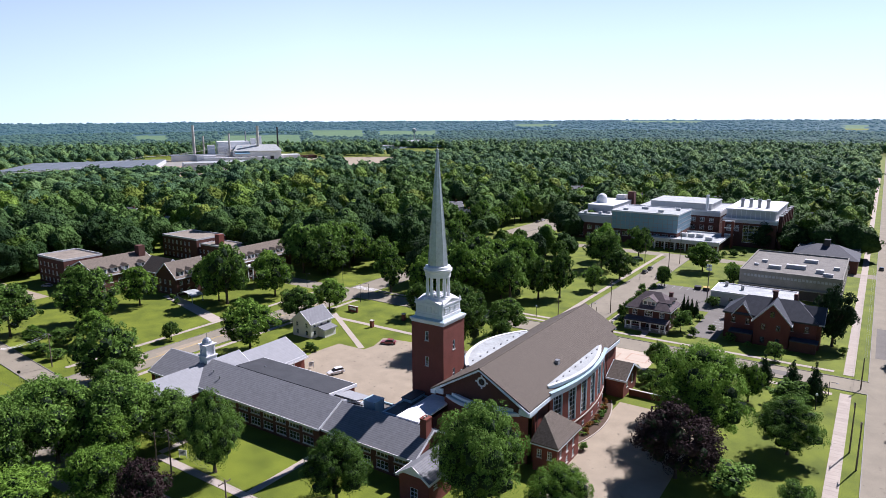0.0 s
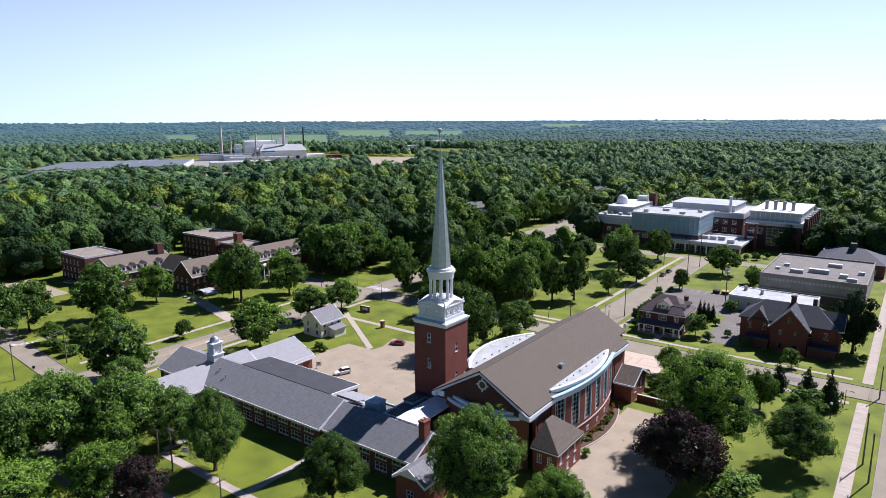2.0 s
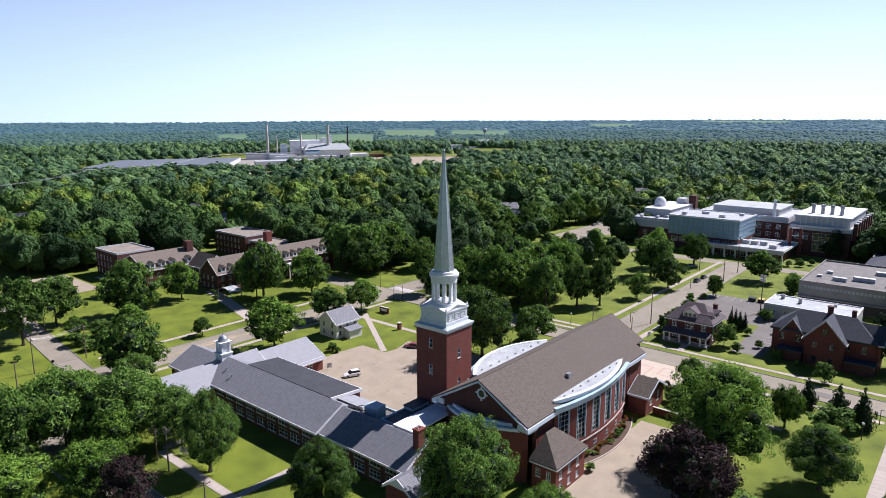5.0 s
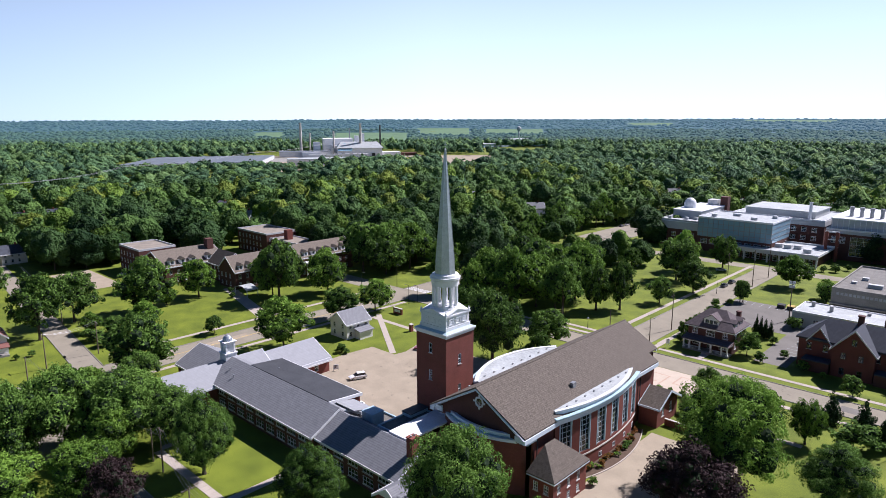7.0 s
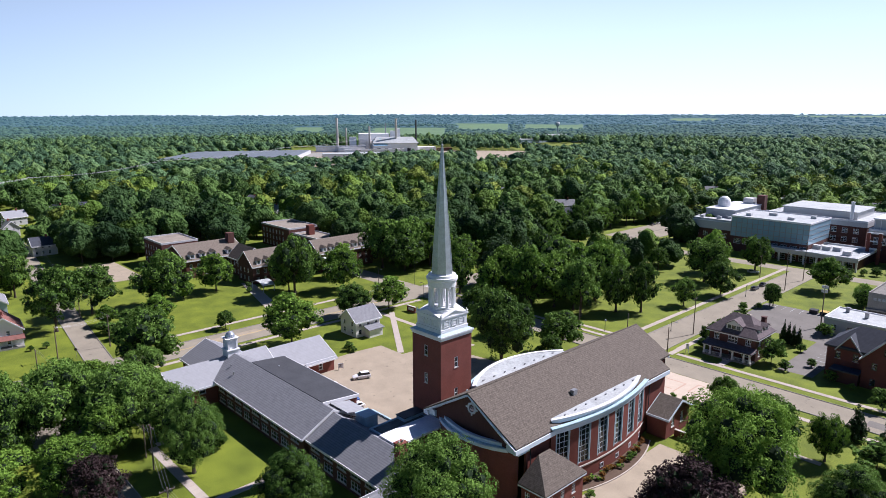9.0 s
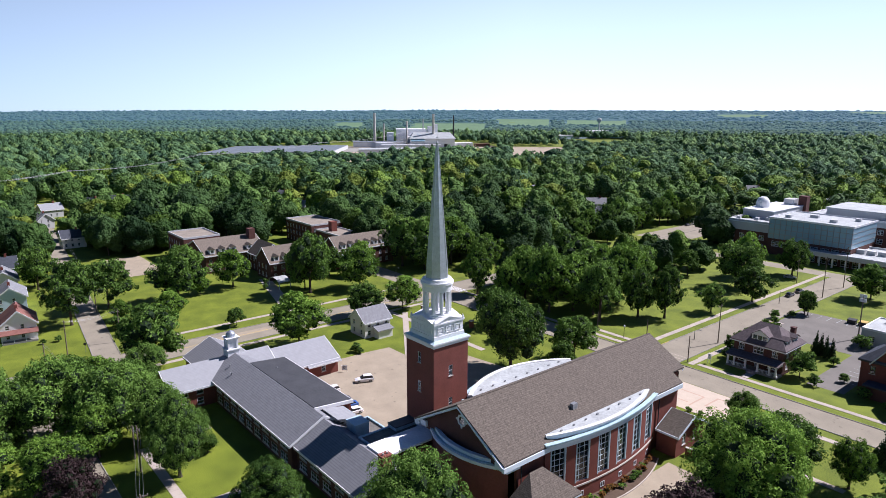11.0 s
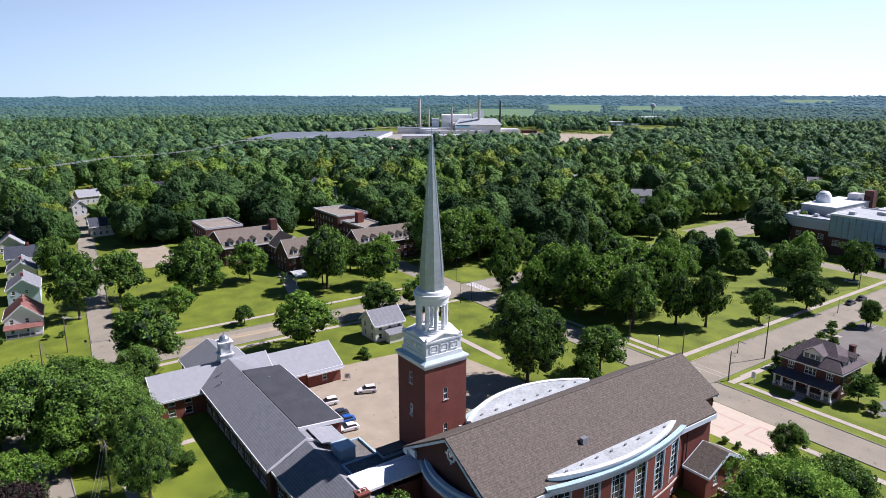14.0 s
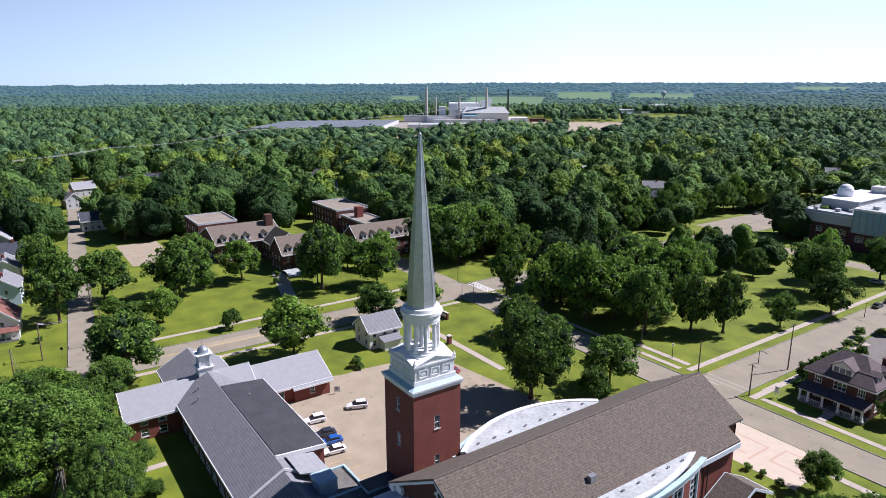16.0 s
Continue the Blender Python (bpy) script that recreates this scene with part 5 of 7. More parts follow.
for k in range(4):
    gp = part("glass_band", boxes((-121.4, -86, 349.9, 378, 7.503 + k * 2.3, 9.55 + k * 2.3)), PANE_CURTAIN, glassb)
    part("spandrel_band", boxes((-121.45, -85.9, 349.82, 378.1, 9.553 + k * 2.3, 9.78 + k * 2.3)), STEEL, glassb)
ribs(glassb, -121.3, -86.1, 349.8, 7.5, 16.5, 14, STEEL)
part("core_wall", boxes((-120.4, -87, 353, 377, 7.503, 16.4)), BLUE_WALL, glassb)
flat_roof(glassb, -121.6, -85.8, 349.7, 378.2, 17.0, ROOF_WHITE, 0.5, WHITE)
for x, y, w in ((-116, 357, 1.2), (-108, 366, 1.8), (-97, 358, 1.4), (-91, 370, 1.1)):
    part("roof_unit", boxes((x - w, x + w, y - 0.9, y + 0.9, 17.003, 18.3)), PALEWALL, glassb)
sci3 = thing("science_wing", "brick science wing with white roof plant and flue", "building")
block(sci3, -118, -72, 384, 424, 0, 13.2, BRICK_DARK, (row_of(9, 2, 4.8, 2.4, 9.8, 2.4) + row_of(9, 2, 4.8, 2.4, 5.6, 2.4), row_of(6, 3, 6, 2.2, 9.8, 2.4)))
part("upper_storey", boxes((-118.2, -71.8, 383.8, 424.2, 13.203, 15.4)), PALEWALL, sci3)
flat_roof(sci3, -118, -72, 384, 424, 15.8, ROOF_WHITE, 0.5, WHITE)
part("plant_room", boxes((-112, -78, 390, 418, 15.803, 19.0)), PALEWALL, sci3)
part("plant_roof", boxes((-112.5, -77.5, 389.5, 418.5, 19.003, 19.4)), ROOF_WHITE, sci3)
cb = bmesh.new()
lathe(cb, [(0.75, 15.8), (0.75, 24.2), (0.9, 24.25), (0.9, 24.7)], 12, -79.6, 386.6)
part("flue", cb, WHITE, sci3)
scilow = thing("low_entrance_wing", "single-storey entrance wing with white roof and columns", "building")
block(scilow, -104, -65, 346, 372, 0, 5.0, BRICK_DARK, (row_of(8, 2, 4.6, 3.4, 0.5, 3.0),))
flat_roof(scilow, -107, -63.5, 341.5, 372, 5.4, ROOF_WHITE, 0.8, WHITE)
for i in range(9):
    part("column", boxes((-106 + i * 5.2, -105.4 + i * 5.2, 342, 342.6, 0, 4.3)), SIDING, scilow)
part("fascia", boxes((-107.1, -63.4, 341.2, 341.497, 4.2, 6.0)), PALEWALL, scilow)
for x, y in ((-84, 356), (-80, 356), (-76, 357), (-70, 350)):
    part("roof_unit", boxes((x - 1.6, x + 1.6, y - 1.2, y + 1.2, 5.403, 7.2)), PALEWALL, scilow)
frame_t = thing("canopy_frame", "open steel and brick entrance frame", "frame")
for x, y in ((-66.5, 366), (-62, 366), (-66.5, 374), (-62, 374)):
    part("post", boxes((x - 0.6, x + 0.6, y - 0.6, y + 0.6, 0, 14)), BRICK, frame_t)
for z in (6.5, 10.0, 13.7):
    for y in (365.6, 373.8):
        part("beam", boxes((-67.2, -61.3, y, y + 0.6, z, z + 0.5)), WHITE, frame_t)
hall3 = thing("brick_laboratory", "dark brick laboratory with white roof plant and four flues", "building")
block(hall3, -68, -42, 372, 424, 0, 12.6, BRICK_DARK, (row_of(2, 2.0, 3.6, 2.4, 8, 3.2) + [(10, 21, 2.4, 11.4)], row_of(8, 3, 6, 2.4, 9.0, 3.0) + row_of(8, 3, 6, 2.4, 4.0, 3.0)), bars=(4, 5))
part("upper_band", boxes((-68.3, -41.7, 371.7, 424.3, 12.603, 14.0)), PALEWALL, hall3)
flat_roof(hall3, -68.3, -41.7, 371.7, 424.3, 14.4, PALEWALL, 0.5, WHITE)
part("plant_room", boxes((-67, -43, 374, 420, 14.403, 19.2)), PALEWALL, hall3)
part("plant_cornice", boxes((-67.5, -42.5, 373.5, 420.5, 19.203, 19.7)), WHITE, hall3)
ribs(hall3, -66.6, -43.4, 373.99, 14.5, 19.1, 10, WHITE, 0.2)
for i in range(4):
    cb = bmesh.new()
    lathe(cb, [(0.9, 19.7), (0.8, 22.9), (1.0, 23.0), (1.0, 24.4)], 12, -61 + i * 4.2, 384)
    part("flue", cb, STEEL, hall3)
for i in range(7):
    part("buttress", boxes((-41.6, -39.8, 375 + i * 7.4, 376.6 + i * 7.4, 0, 17.0)), BRICK_DARK, hall3)
    part("buttress_cap", boxes((-41.65, -39.7, 374.9 + i * 7.4, 376.7 + i * 7.4, 17.003, 17.5)), PALEWALL, hall3)

# brick halls beyond the field
def hall_block(name, label, x0, x1, y0, y1, z, storeys, roof, ridge=None, cover=SHINGLE_TAN):
    t = thing(name, label, "building")
    hs = []
    for k in range(storeys):
        hs += row_of(int((x1 - x0 - 2) / 3.2), 1.4, 3.2, 1.2, 1.0 + k * 3.1, 1.7)
    he = []
    for k in range(storeys):
        he += row_of(int((y1 - y0 - 2) / 3.2), 1.4, 3.2, 1.2, 1.0 + k * 3.1, 1.7)
    block(t, x0, x1, y0, y1, 0, z, BRICK_DARK, (hs, he))
    if roof == "flat":
        flat_roof(t, x0, x1, y0, y1, z + 0.3, ROOF_TAN, 0.5, PALEWALL)
    else:
        gable(t, x0, x1, y0, y1, z, ridge, roof, cover, 0.5, trim=WHITE, fill=BRICK_DARK)
    return t


def dormers(t, axis, side, places, z, edge):
    """White dormers with small gables along a roof; edge: the wall line below them."""
    for p in places:
        d = bmesh.new()
        w = 1.0
        if axis == "y":
            m = Matrix.Translation((edge, p, z)) @ Matrix.Rotation(math.pi / 2 * side, 4, "Z")
        else:
            m = Matrix.Translation((p, edge, z)) @ Matrix.Rotation(0 if side < 0 else math.pi, 4, "Z")
        box(d, -w, w, 0.0, 2.6, 0, 1.7, m)
        ob = part("dormer", d, WHITE, t)
        r = bmesh.new()
        vs = [[r.verts.new(m @ Vector((u, v, h))) for u, h in ((-w - 0.2, 1.66), (w + 0.2, 1.66), (0, 2.7))] for v in (-0.2, 3.0)]
        r.faces.new(vs[0]), r.faces.new(vs[1][::-1])
        for i in range(3):
            j = (i + 1) % 3
            r.faces.new((vs[0][j], vs[0][i], vs[1][i], vs[1][j]))
        part("roof", r, SHINGLE_TAN, ob)
        g = bmesh.new()
        box(g, -0.55, 0.55, -0.03, -0.004, 0.35, 1.5, m)
        part("pane", g, PANE, ob)


d1 = hall_block("brick_hall", "three-storey brown brick hall with flat roof", -292, -271, 130, 146, 10.6, 3, "flat")
d2 = hall_block("brick_hall", "brown brick hall with steep shingle roof and white dormers", -270.7, -247, 130.5, 156.5, 7.6, 2, "y", 12.4)
dormers(d2, "y", 1, (133.5, 138, 142.5, 149.5), 8.0, -247.3)
d3 = hall_block("brick_hall", "dark-roofed brick link between two halls", -246.4, -233.3, 148.5, 158.5, 7.4, 2, "x", 12.0, SHINGLE_BROWN)
part("chimney", boxes((-257.6, -254.6, 152.6, 155.4, 9.0, 15.2)), BRICK_DARK, d3)
d3b = hall_block("brick_hall", "brown brick end pavilion with shingle roof and dormers", -233, -220.5, 146.2, 161.5, 7.4, 2, "y", 12.6)
dormers(d3b, "y", 1, (149, 152.8, 156.6), 7.6, -220.8)
d4 = hall_block("brick_hall", "long shaded brick hall with white dormers and columned porch", -232.5, -219.5, 176, 204, 8.4, 2, "y", 13.2)
dormers(d4, "y", 1, (179, 183, 187, 191, 195, 199), 8.6, -219.8)
pt = part("porch_roof", boxes((-219.1, -216.1, 177, 185, 6.0, 6.5)), WHITE, d4)
for y in (177.4, 179.8, 182.2, 184.6):
    part("porch_column", boxes((-216.8, -216.4, y - 0.2, y + 0.2, 0, 6.0)), WHITE, d4)
d5 = hall_block("brick_hall", "flat-roofed brown brick hall among trees", -295, -268, 190, 207, 10.2, 3, "flat")
d6 = hall_block("brick_hall", "brown brick hall with grey flat roof", -267.5, -244, 192, 204, 8.0, 2, "flat")
part("chimney", boxes((-262, -259, 196, 199, 8.3, 13)), BRICK, d6)


# ---- factory far off ----
fac = thing("factory", "pale factory buildings with a wide grey roof", "factory")
fm = Matrix.Translation((-905, 715, 0)) @ Matrix.Rotation(radians(56), 4, "Z")
FAC_ROOF = mat("factory_roof", (0.130, 0.152, 0.172), 0.6, 0.12, 20.0)


def far_box(name, material, *b, owner=None):
    bm = bmesh.new()
    box(bm, *b, fm)
    return part(name, bm, material, owner or fac)


LONG = [(-880, 350), (-803, 512), (-935, 620), (-1012, 458)]
bm = bmesh.new()
prism(bm, LONG, 0, 5.4)
part("wall", bm, PALEWALL, fac)
bm = bmesh.new()
prism(bm, [(x * 0.985 - 13.6, y * 0.985 + 7.3) for x, y in LONG], 5.403, 6.0)
part("roof", bm, FAC_ROOF, fac)
for i in range(9):
    # raised roof ridges of the long shed
    u = 0.08 + i * 0.1
    x, y = -880 + u * 77, 350 + u * 162
    bm = bmesh.new()
    prism(bm, [(x - 2, y + 3), (x, y + 7), (x - 128, y + 112), (x - 130, y + 108)], 6.003, 6.5)
    part("roof_monitor", bm, FAC_ROOF, fac)
# pale walls taken up to white, painting in the haze that brightens them
far_box("hall", WHITE, -88, -4, 4, 34, 0, 9)
far_box("roof", FAC_ROOF, -89, -3, 3, 35, 9.003, 9.6)
far_box("hall", WHITE, -50, -20, -10, 3.9, 0, 9)
far_box("hall", WHITE, -12, 42, 60, 110, 0, 29)
far_box("hall", WHITE, 5, 30, 36, 58, 0, 17)
far_box("hall", WHITE, 10, 86, 0, 34, 0, 15)
# dark plates on the front paint the shade inside its openings
for k in range(5):
    far_box("opening", DARKMETAL, 16 + k * 13, 22 + k * 13, -0.4, -0.1, 1, 6)
bm = bmesh.new()
slab(bm, [fm @ Vector(p) for p in ((8, -3, 15), (88, -3, 15), (80, 17, 25), (16, 17, 25))], 0.6)
slab(bm, [fm @ Vector(p) for p in ((88, 37, 15), (8, 37, 15), (16, 17, 25), (80, 17, 25))], 0.6)
part("roof", bm, ROOF_WHITE, fac)
bm = bmesh.new()
slab(bm, [fm @ Vector(p) for p in ((10, -6, 11), (34, -6, 11), (34, 10, 19), (22, 12, 23), (10, 10, 19))], 0.6)
part("roof", bm, PANE_BLUE, fac)
far_box("tank", WHITE, 44, 52, 60, 70, 0, 34)
far_box("shed", WHITE, -40, 60, -22, -14, 0, 6)
far_box("shed", WHITE, 90, 120, 10, 40, 0, 7)
far_box("shed", BRICK_DARK, 124, 150, 14, 30, 0, 5)
far_box("yard", LOT, -130, 160, -34, 50, -0.3, 0.05)
far_box("shed", WHITE, 46, 74, 36, 56, 0, 12)
far_box("plant_tower", WHITE, -30, -18, 36, 50, 0, 24)
far_box("plant_tower", WHITE, 54, 62, 60, 68, 0, 38)
for ring, high, top in (([(-783, 545), (-742, 618), (-776, 640), (-816, 565)], 8.0, ROOF_WHITE),):
    bm = bmesh.new()
    prism(bm, ring, 0, high)
    part("wall", bm, WHITE, fac)
    bm = bmesh.new()
    prism(bm, ring, high + 0.003, high + 0.7)
    part("roof", bm, top, fac)
bm = bmesh.new()
prism(bm, [(-700, 470), (-690, 660), (-830, 660), (-870, 540)], -0.3, 0.06)
part("yard", bm, LOT, fac)
bm = bmesh.new()
prism(bm, [(-1000, 565), (-832, 507), (-872, 542), (-832, 662), (-905, 690)], -0.3, 0.07)
part("yard", bm, CONC_GREY, fac)
shop = thing("warehouse", "long low warehouse with white flat roof", "warehouse")
part("wall", boxes((-975, -930, 1150, 1420, 0, 8)), BLUE_WALL, shop)
part("roof", boxes((-976, -929, 1149, 1421, 8.003, 9)), ROOF_WHITE, shop)
part("wall", boxes((-1015, -990, 1330, 1400, 0, 14)), PALEWALL, shop)


def from_town(yaw, dist):
    """A place so many degrees to the left of north and so many metres away from the town's edge."""
    return 5 - dist * math.sin(radians(yaw)), 30 + dist * math.cos(radians(yaw))


bm = bmesh.new()
prism(bm, [from_town(44.0, 820), from_town(38.5, 820), from_town(38.5, 1180), from_town(44.0, 1180)], -0.3, 0.05)
solid("yard", bm, LOT, "sandy open yard beside the warehouse", "yard", "structure")
for x, y, h, r, m_ in ((-970, 697, 56, 2.6, STONE), (-978, 722, 38, 1.6, STONE), (-930, 738, 42, 2.0, STONE), (-950, 790, 46, 1.3, STEEL), (-925, 842, 52, 1.8, DARKMETAL), (-888, 764, 55, 2.6, STONE)):
    st = thing("smokestack", "tall pale factory smokestack", "smokestack", group="factory smokestacks")
    cb = bmesh.new()
    lathe(cb, [(r, 0), (r * 0.75, h)], 12, x, y)
    part("shaft", cb, m_, st)
    cb = bmesh.new()
    lathe(cb, [(r * 0.86, h), (r * 0.86, h + 1.2)], 12, x, y)
    part("rim", cb, m_, st)
wt = thing("water_tower", "pale water tower above distant trees", "water tower")
cb = bmesh.new()
lathe(cb, [(2.2, 0), (1.8, 26), (6.0, 31), (7.0, 35), (5.5, 39), (0.5, 41)], 16, -1152, 1575)
part("tank", cb, PALEWALL, wt)
# ---- trees ----
def on_blobs(rng, blobs, count):
    """Random places on the blobs' outer sides and the ways that they face."""
    b = np.array(blobs)
    area = b[:, 3] ** 2
    pick = rng.choice(len(b), count, p=area / area.sum())
    d = rng.normal(size=(count, 3))
    d[:, 2] = np.where(d[:, 2] < -0.6, -d[:, 2], d[:, 2])
    d /= np.linalg.norm(d, axis=1)[:, None]
    return b[pick, :3] + d * (b[pick, 3] * rng.uniform(0.88, 1.08, count))[:, None] * np.array([1, 1, 0.88]), d


def leaf_cloud(rng, blobs, count, size, flat=0.42, tufts=0, tuft=0.1, share=0.68):
    """Leaf sprays as small tilted triangles: a layer all over the blobs, and tufts that stand out from it."""
    c, d = on_blobs(rng, blobs, count)
    if tufts:
        n = int(count * share)
        tc, td = on_blobs(rng, blobs, tufts)
        pick = rng.integers(0, tufts, n)
        e = rng.normal(size=(n, 3)) + td[pick] * 0.8 + np.array([0, 0, 0.3])
        e /= np.linalg.norm(e, axis=1)[:, None]
        r = tuft * rng.uniform(0.5, 1.35, tufts)
        c[:n] = tc[pick] + e * (r[pick] * rng.uniform(0.75, 1.1, n))[:, None]
        d[:n] = e
    nrm = d + rng.normal(size=(count, 3)) * flat
    nrm /= np.linalg.norm(nrm, axis=1)[:, None]
    u = np.cross(nrm, rng.normal(size=(count, 3)))
    u /= np.linalg.norm(u, axis=1)[:, None] + 1e-9
    v = np.cross(nrm, u)
    s = size * rng.uniform(0.6, 1.3, count)[:, None]
    k = rng.uniform(0.55, 1.0, count)[:, None]
    return np.stack([c - u * s - v * s * k * 0.6, c + u * s - v * s * k * 0.35, c + u * s * 0.1 + v * s * k * 1.1], 1)


ICO = None
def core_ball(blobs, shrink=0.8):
    """Inner lumps that close the crown; their dark colour paints its inner shade."""
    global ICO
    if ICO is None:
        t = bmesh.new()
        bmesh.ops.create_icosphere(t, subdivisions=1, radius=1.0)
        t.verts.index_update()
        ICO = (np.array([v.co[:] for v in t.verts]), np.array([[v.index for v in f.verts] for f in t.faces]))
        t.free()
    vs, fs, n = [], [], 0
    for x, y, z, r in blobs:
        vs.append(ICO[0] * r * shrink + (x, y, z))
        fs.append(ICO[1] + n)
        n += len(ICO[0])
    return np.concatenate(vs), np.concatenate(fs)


SHELLS = {}
def shell(rng, blobs, sub, rough, foot=-0.75):
    """The uneven outer skin of a crown: the union of its lumps seen from its middle, with crumpled faces."""
    if sub not in SHELLS:
        t = bmesh.new()
        bmesh.ops.create_icosphere(t, subdivisions=sub, radius=1.0)
        t.verts.index_update()
        SHELLS[sub] = (np.array([v.co[:] for v in t.verts]), np.array([[v.index for v in f.verts] for f in t.faces]))
        t.free()
    d, f = SHELLS[sub]
    c0 = np.array((0.0, 0.0, 0.9))
    b = np.array(blobs)
    rel = b[:, :3] - c0
    along = d @ rel.T
    disc = b[:, 3] ** 2 - (rel ** 2).sum(1) + along ** 2
    far = np.where(disc > 0, along + np.sqrt(np.maximum(disc, 0)), 0.25).max(1)
    v = c0 + d * (far * (1 + rng.uniform(-rough, rough, len(d))))[:, None]
    keep = d[f].mean(1)[:, 2] > foot
    return v, f[keep]


def np_mesh(name, leaves, tris, materials, tint=None, tri_tint=None, soft_skin=False):
    """A mesh from leaves (n,3,3) with the first material and (verts, faces) with the second."""
    n = len(leaves)
    tv, tf = tris
    verts = np.concatenate([leaves.reshape(-1, 3), tv])
    me = bpy.data.meshes.new(name)
    me.vertices.add(len(verts))
    me.vertices.foreach_set("co", verts.astype(np.float32).ravel())
    loops = np.concatenate([np.arange(n * 3), (tf + n * 3).ravel()])
    me.loops.add(len(loops))
    me.loops.foreach_set("vertex_index", loops.astype(np.int32))
    me.polygons.add(n + len(tf))
    me.polygons.foreach_set("loop_start", (np.arange(n + len(tf)) * 3).astype(np.int32))
    me.polygons.foreach_set("material_index", np.concatenate([np.zeros(n) if tint is None else tint, np.full(len(tf), len(materials) - 1) if tri_tint is None else tri_tint]).astype(np.int32))
    for m in materials:
        me.materials.append(m)
    me.polygons.foreach_set("use_smooth", np.concatenate([np.zeros(n, dtype=bool), np.full(len(tf), soft_skin)]))
    me.update()
    me.validate()
    return me


def crown_blobs(rng, n, shape="round"):
    """Lumps of a crown one metre in radius and two high, over the height 0 to 2."""
    out = []
    for i in range(n):
        if shape == "cone":
            z = 2 * (i + 0.5) / n
            w = 0.95 * (1 - z / 2.08)
            a = i * 2.4
            out.append((w * 0.5 * math.cos(a), w * 0.5 * math.sin(a), z, max(0.1, w * 0.62)))
        else:
            d = rng.normal(size=3)
            d /= np.linalg.norm(d)
            k = rng.uniform(0.46, 0.8) if n < 40 else rng.uniform(0.56, 0.86)
            z = 1.0 + d[2] * 0.72 * rng.uniform(0.8, 1.05)
            taper = 1.0 - 0.28 * max(0, z - 1.0)
            out.append((d[0] * k * taper, d[1] * k * taper, z, rng.uniform(0.2, 0.42) if n < 40 else rng.uniform(0.15, 0.31)))
    if shape != "cone":
        out.append((0, 0, 1.0, 0.55))
    return out


def trunk_mesh(rng, limbs=6):
    """A tapered, slightly crooked trunk one metre high at the crown's foot, with limbs into the crown."""
    bm = bmesh.new()
    lathe(bm, [(0.065, 0), (0.045, 0.08), (0.036, 0.5), (0.026, 1.2)], 8)
    for i in range(limbs):
        a = i * 2.4 + rng.uniform(0, 0.6)
        z0 = rng.uniform(0.42, 0.95)
        p0, p1 = Vector((0, 0, z0)), Vector((0.34 * math.cos(a), 0.34 * math.sin(a), z0 + rng.uniform(0.3, 0.6)))
        s = bmesh.new()
        lathe(s, [(0.02, 0), (0.008, (p1 - p0).length)], 5)
        bmesh.ops.transform(s, matrix=Matrix.Translation(p0) @ (p1 - p0).to_track_quat("Z", "Y").to_matrix().to_4x4(), verts=s.verts)
        tmp = bpy.data.meshes.new("limb")
        s.to_mesh(tmp)
        s.free()
        bm.from_mesh(tmp)
        bpy.data.meshes.remove(tmp)
    return finish("trunk", bm, BARK)


def tree_kind(seed, leaf, count, size, lumps, shape="round"):
    """Meshes of trunk and crown for a tree of unit size."""
    rng = np.random.default_rng(seed)
    blobs = crown_blobs(rng, lumps, shape)
    if count > 20000 and shape == "round":
        q = leaf_cloud(rng, blobs, count, size, 0.36, 520, 0.125, 0.86)
    else:
        q = leaf_cloud(rng, blobs, count, size, 0.45, int(count / 45), 0.13 if count > 5000 else 0.16)
    if count < 3500 and shape == "round" and lumps > 20:
        # farther trees: a closed leafy skin with loose sprays on it
        return trunk_mesh(rng), np_mesh("crown", q, shell(rng, blobs, 3, 0.09), (leaf,), None, None, True)
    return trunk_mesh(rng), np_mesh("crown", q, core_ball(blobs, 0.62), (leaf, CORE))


NEAR = {
    "maple": [tree_kind(s, LEAF, 17500, 0.0310, 62) for s in (1, 2, 3, 4)],
    "light": [tree_kind(s, LEAF_LIGHT, 17000, 0.0310, 56) for s in (5, 6)],
    "purple": [tree_kind(s, LEAF_PURPLE, 18000, 0.030, 52) for s in (7,)],
    "conifer": [tree_kind(s, LEAF_DARK, 4000, 0.055, 18, "cone") for s in (8, 9)],
    "pine": [tree_kind(s, LEAF_DARK, 9000, 0.042, 24) for s in (10,)],
    "bush": [tree_kind(s, LEAF, 2200, 0.075, 16) for s in (11, 12)],
}
FINE = {
    "maple": [tree_kind(s, LEAF, 46000, 0.0185, 74) for s in (51, 52)],
    "light": [tree_kind(s, LEAF_LIGHT, 44000, 0.0185, 70) for s in (55,)],
}
MEDIUM = {
    "maple": [tree_kind(s, LEAF, 8000, 0.043, 48) for s in (41, 42, 43, 44)],
    "light": [tree_kind(s, LEAF_LIGHT, 8000, 0.043, 48) for s in (45, 46)],
}
MID = {
    "maple": [tree_kind(s, LEAF_WOODS, 2600, 0.052, 34) for s in (21, 22, 23, 24)],
    "light": [tree_kind(s, LEAF_BRIGHT, 2600, 0.052, 34) for s in (25, 26)],
    "deep": [tree_kind(s, LEAF_DEEP, 2600, 0.052, 34) for s in (28, 29)],
    "pine": [tree_kind(s, LEAF_DARK, 1600, 0.1, 14, "cone") for s in (27,)],
}
WORDS = {"maple": "leafy deciduous tree with a dense dark green crown", "light": "broad tree with a light green leafy crown", "purple": "purple-leaved maple tree with a dark crown",
         "deep": "dense tree with a very dark green crown", "conifer": "small dark green cone-shaped evergreen", "pine": "tall dark green pine tree", "bush": "rounded green garden shrub"}
tree_rng = random.Random(5)


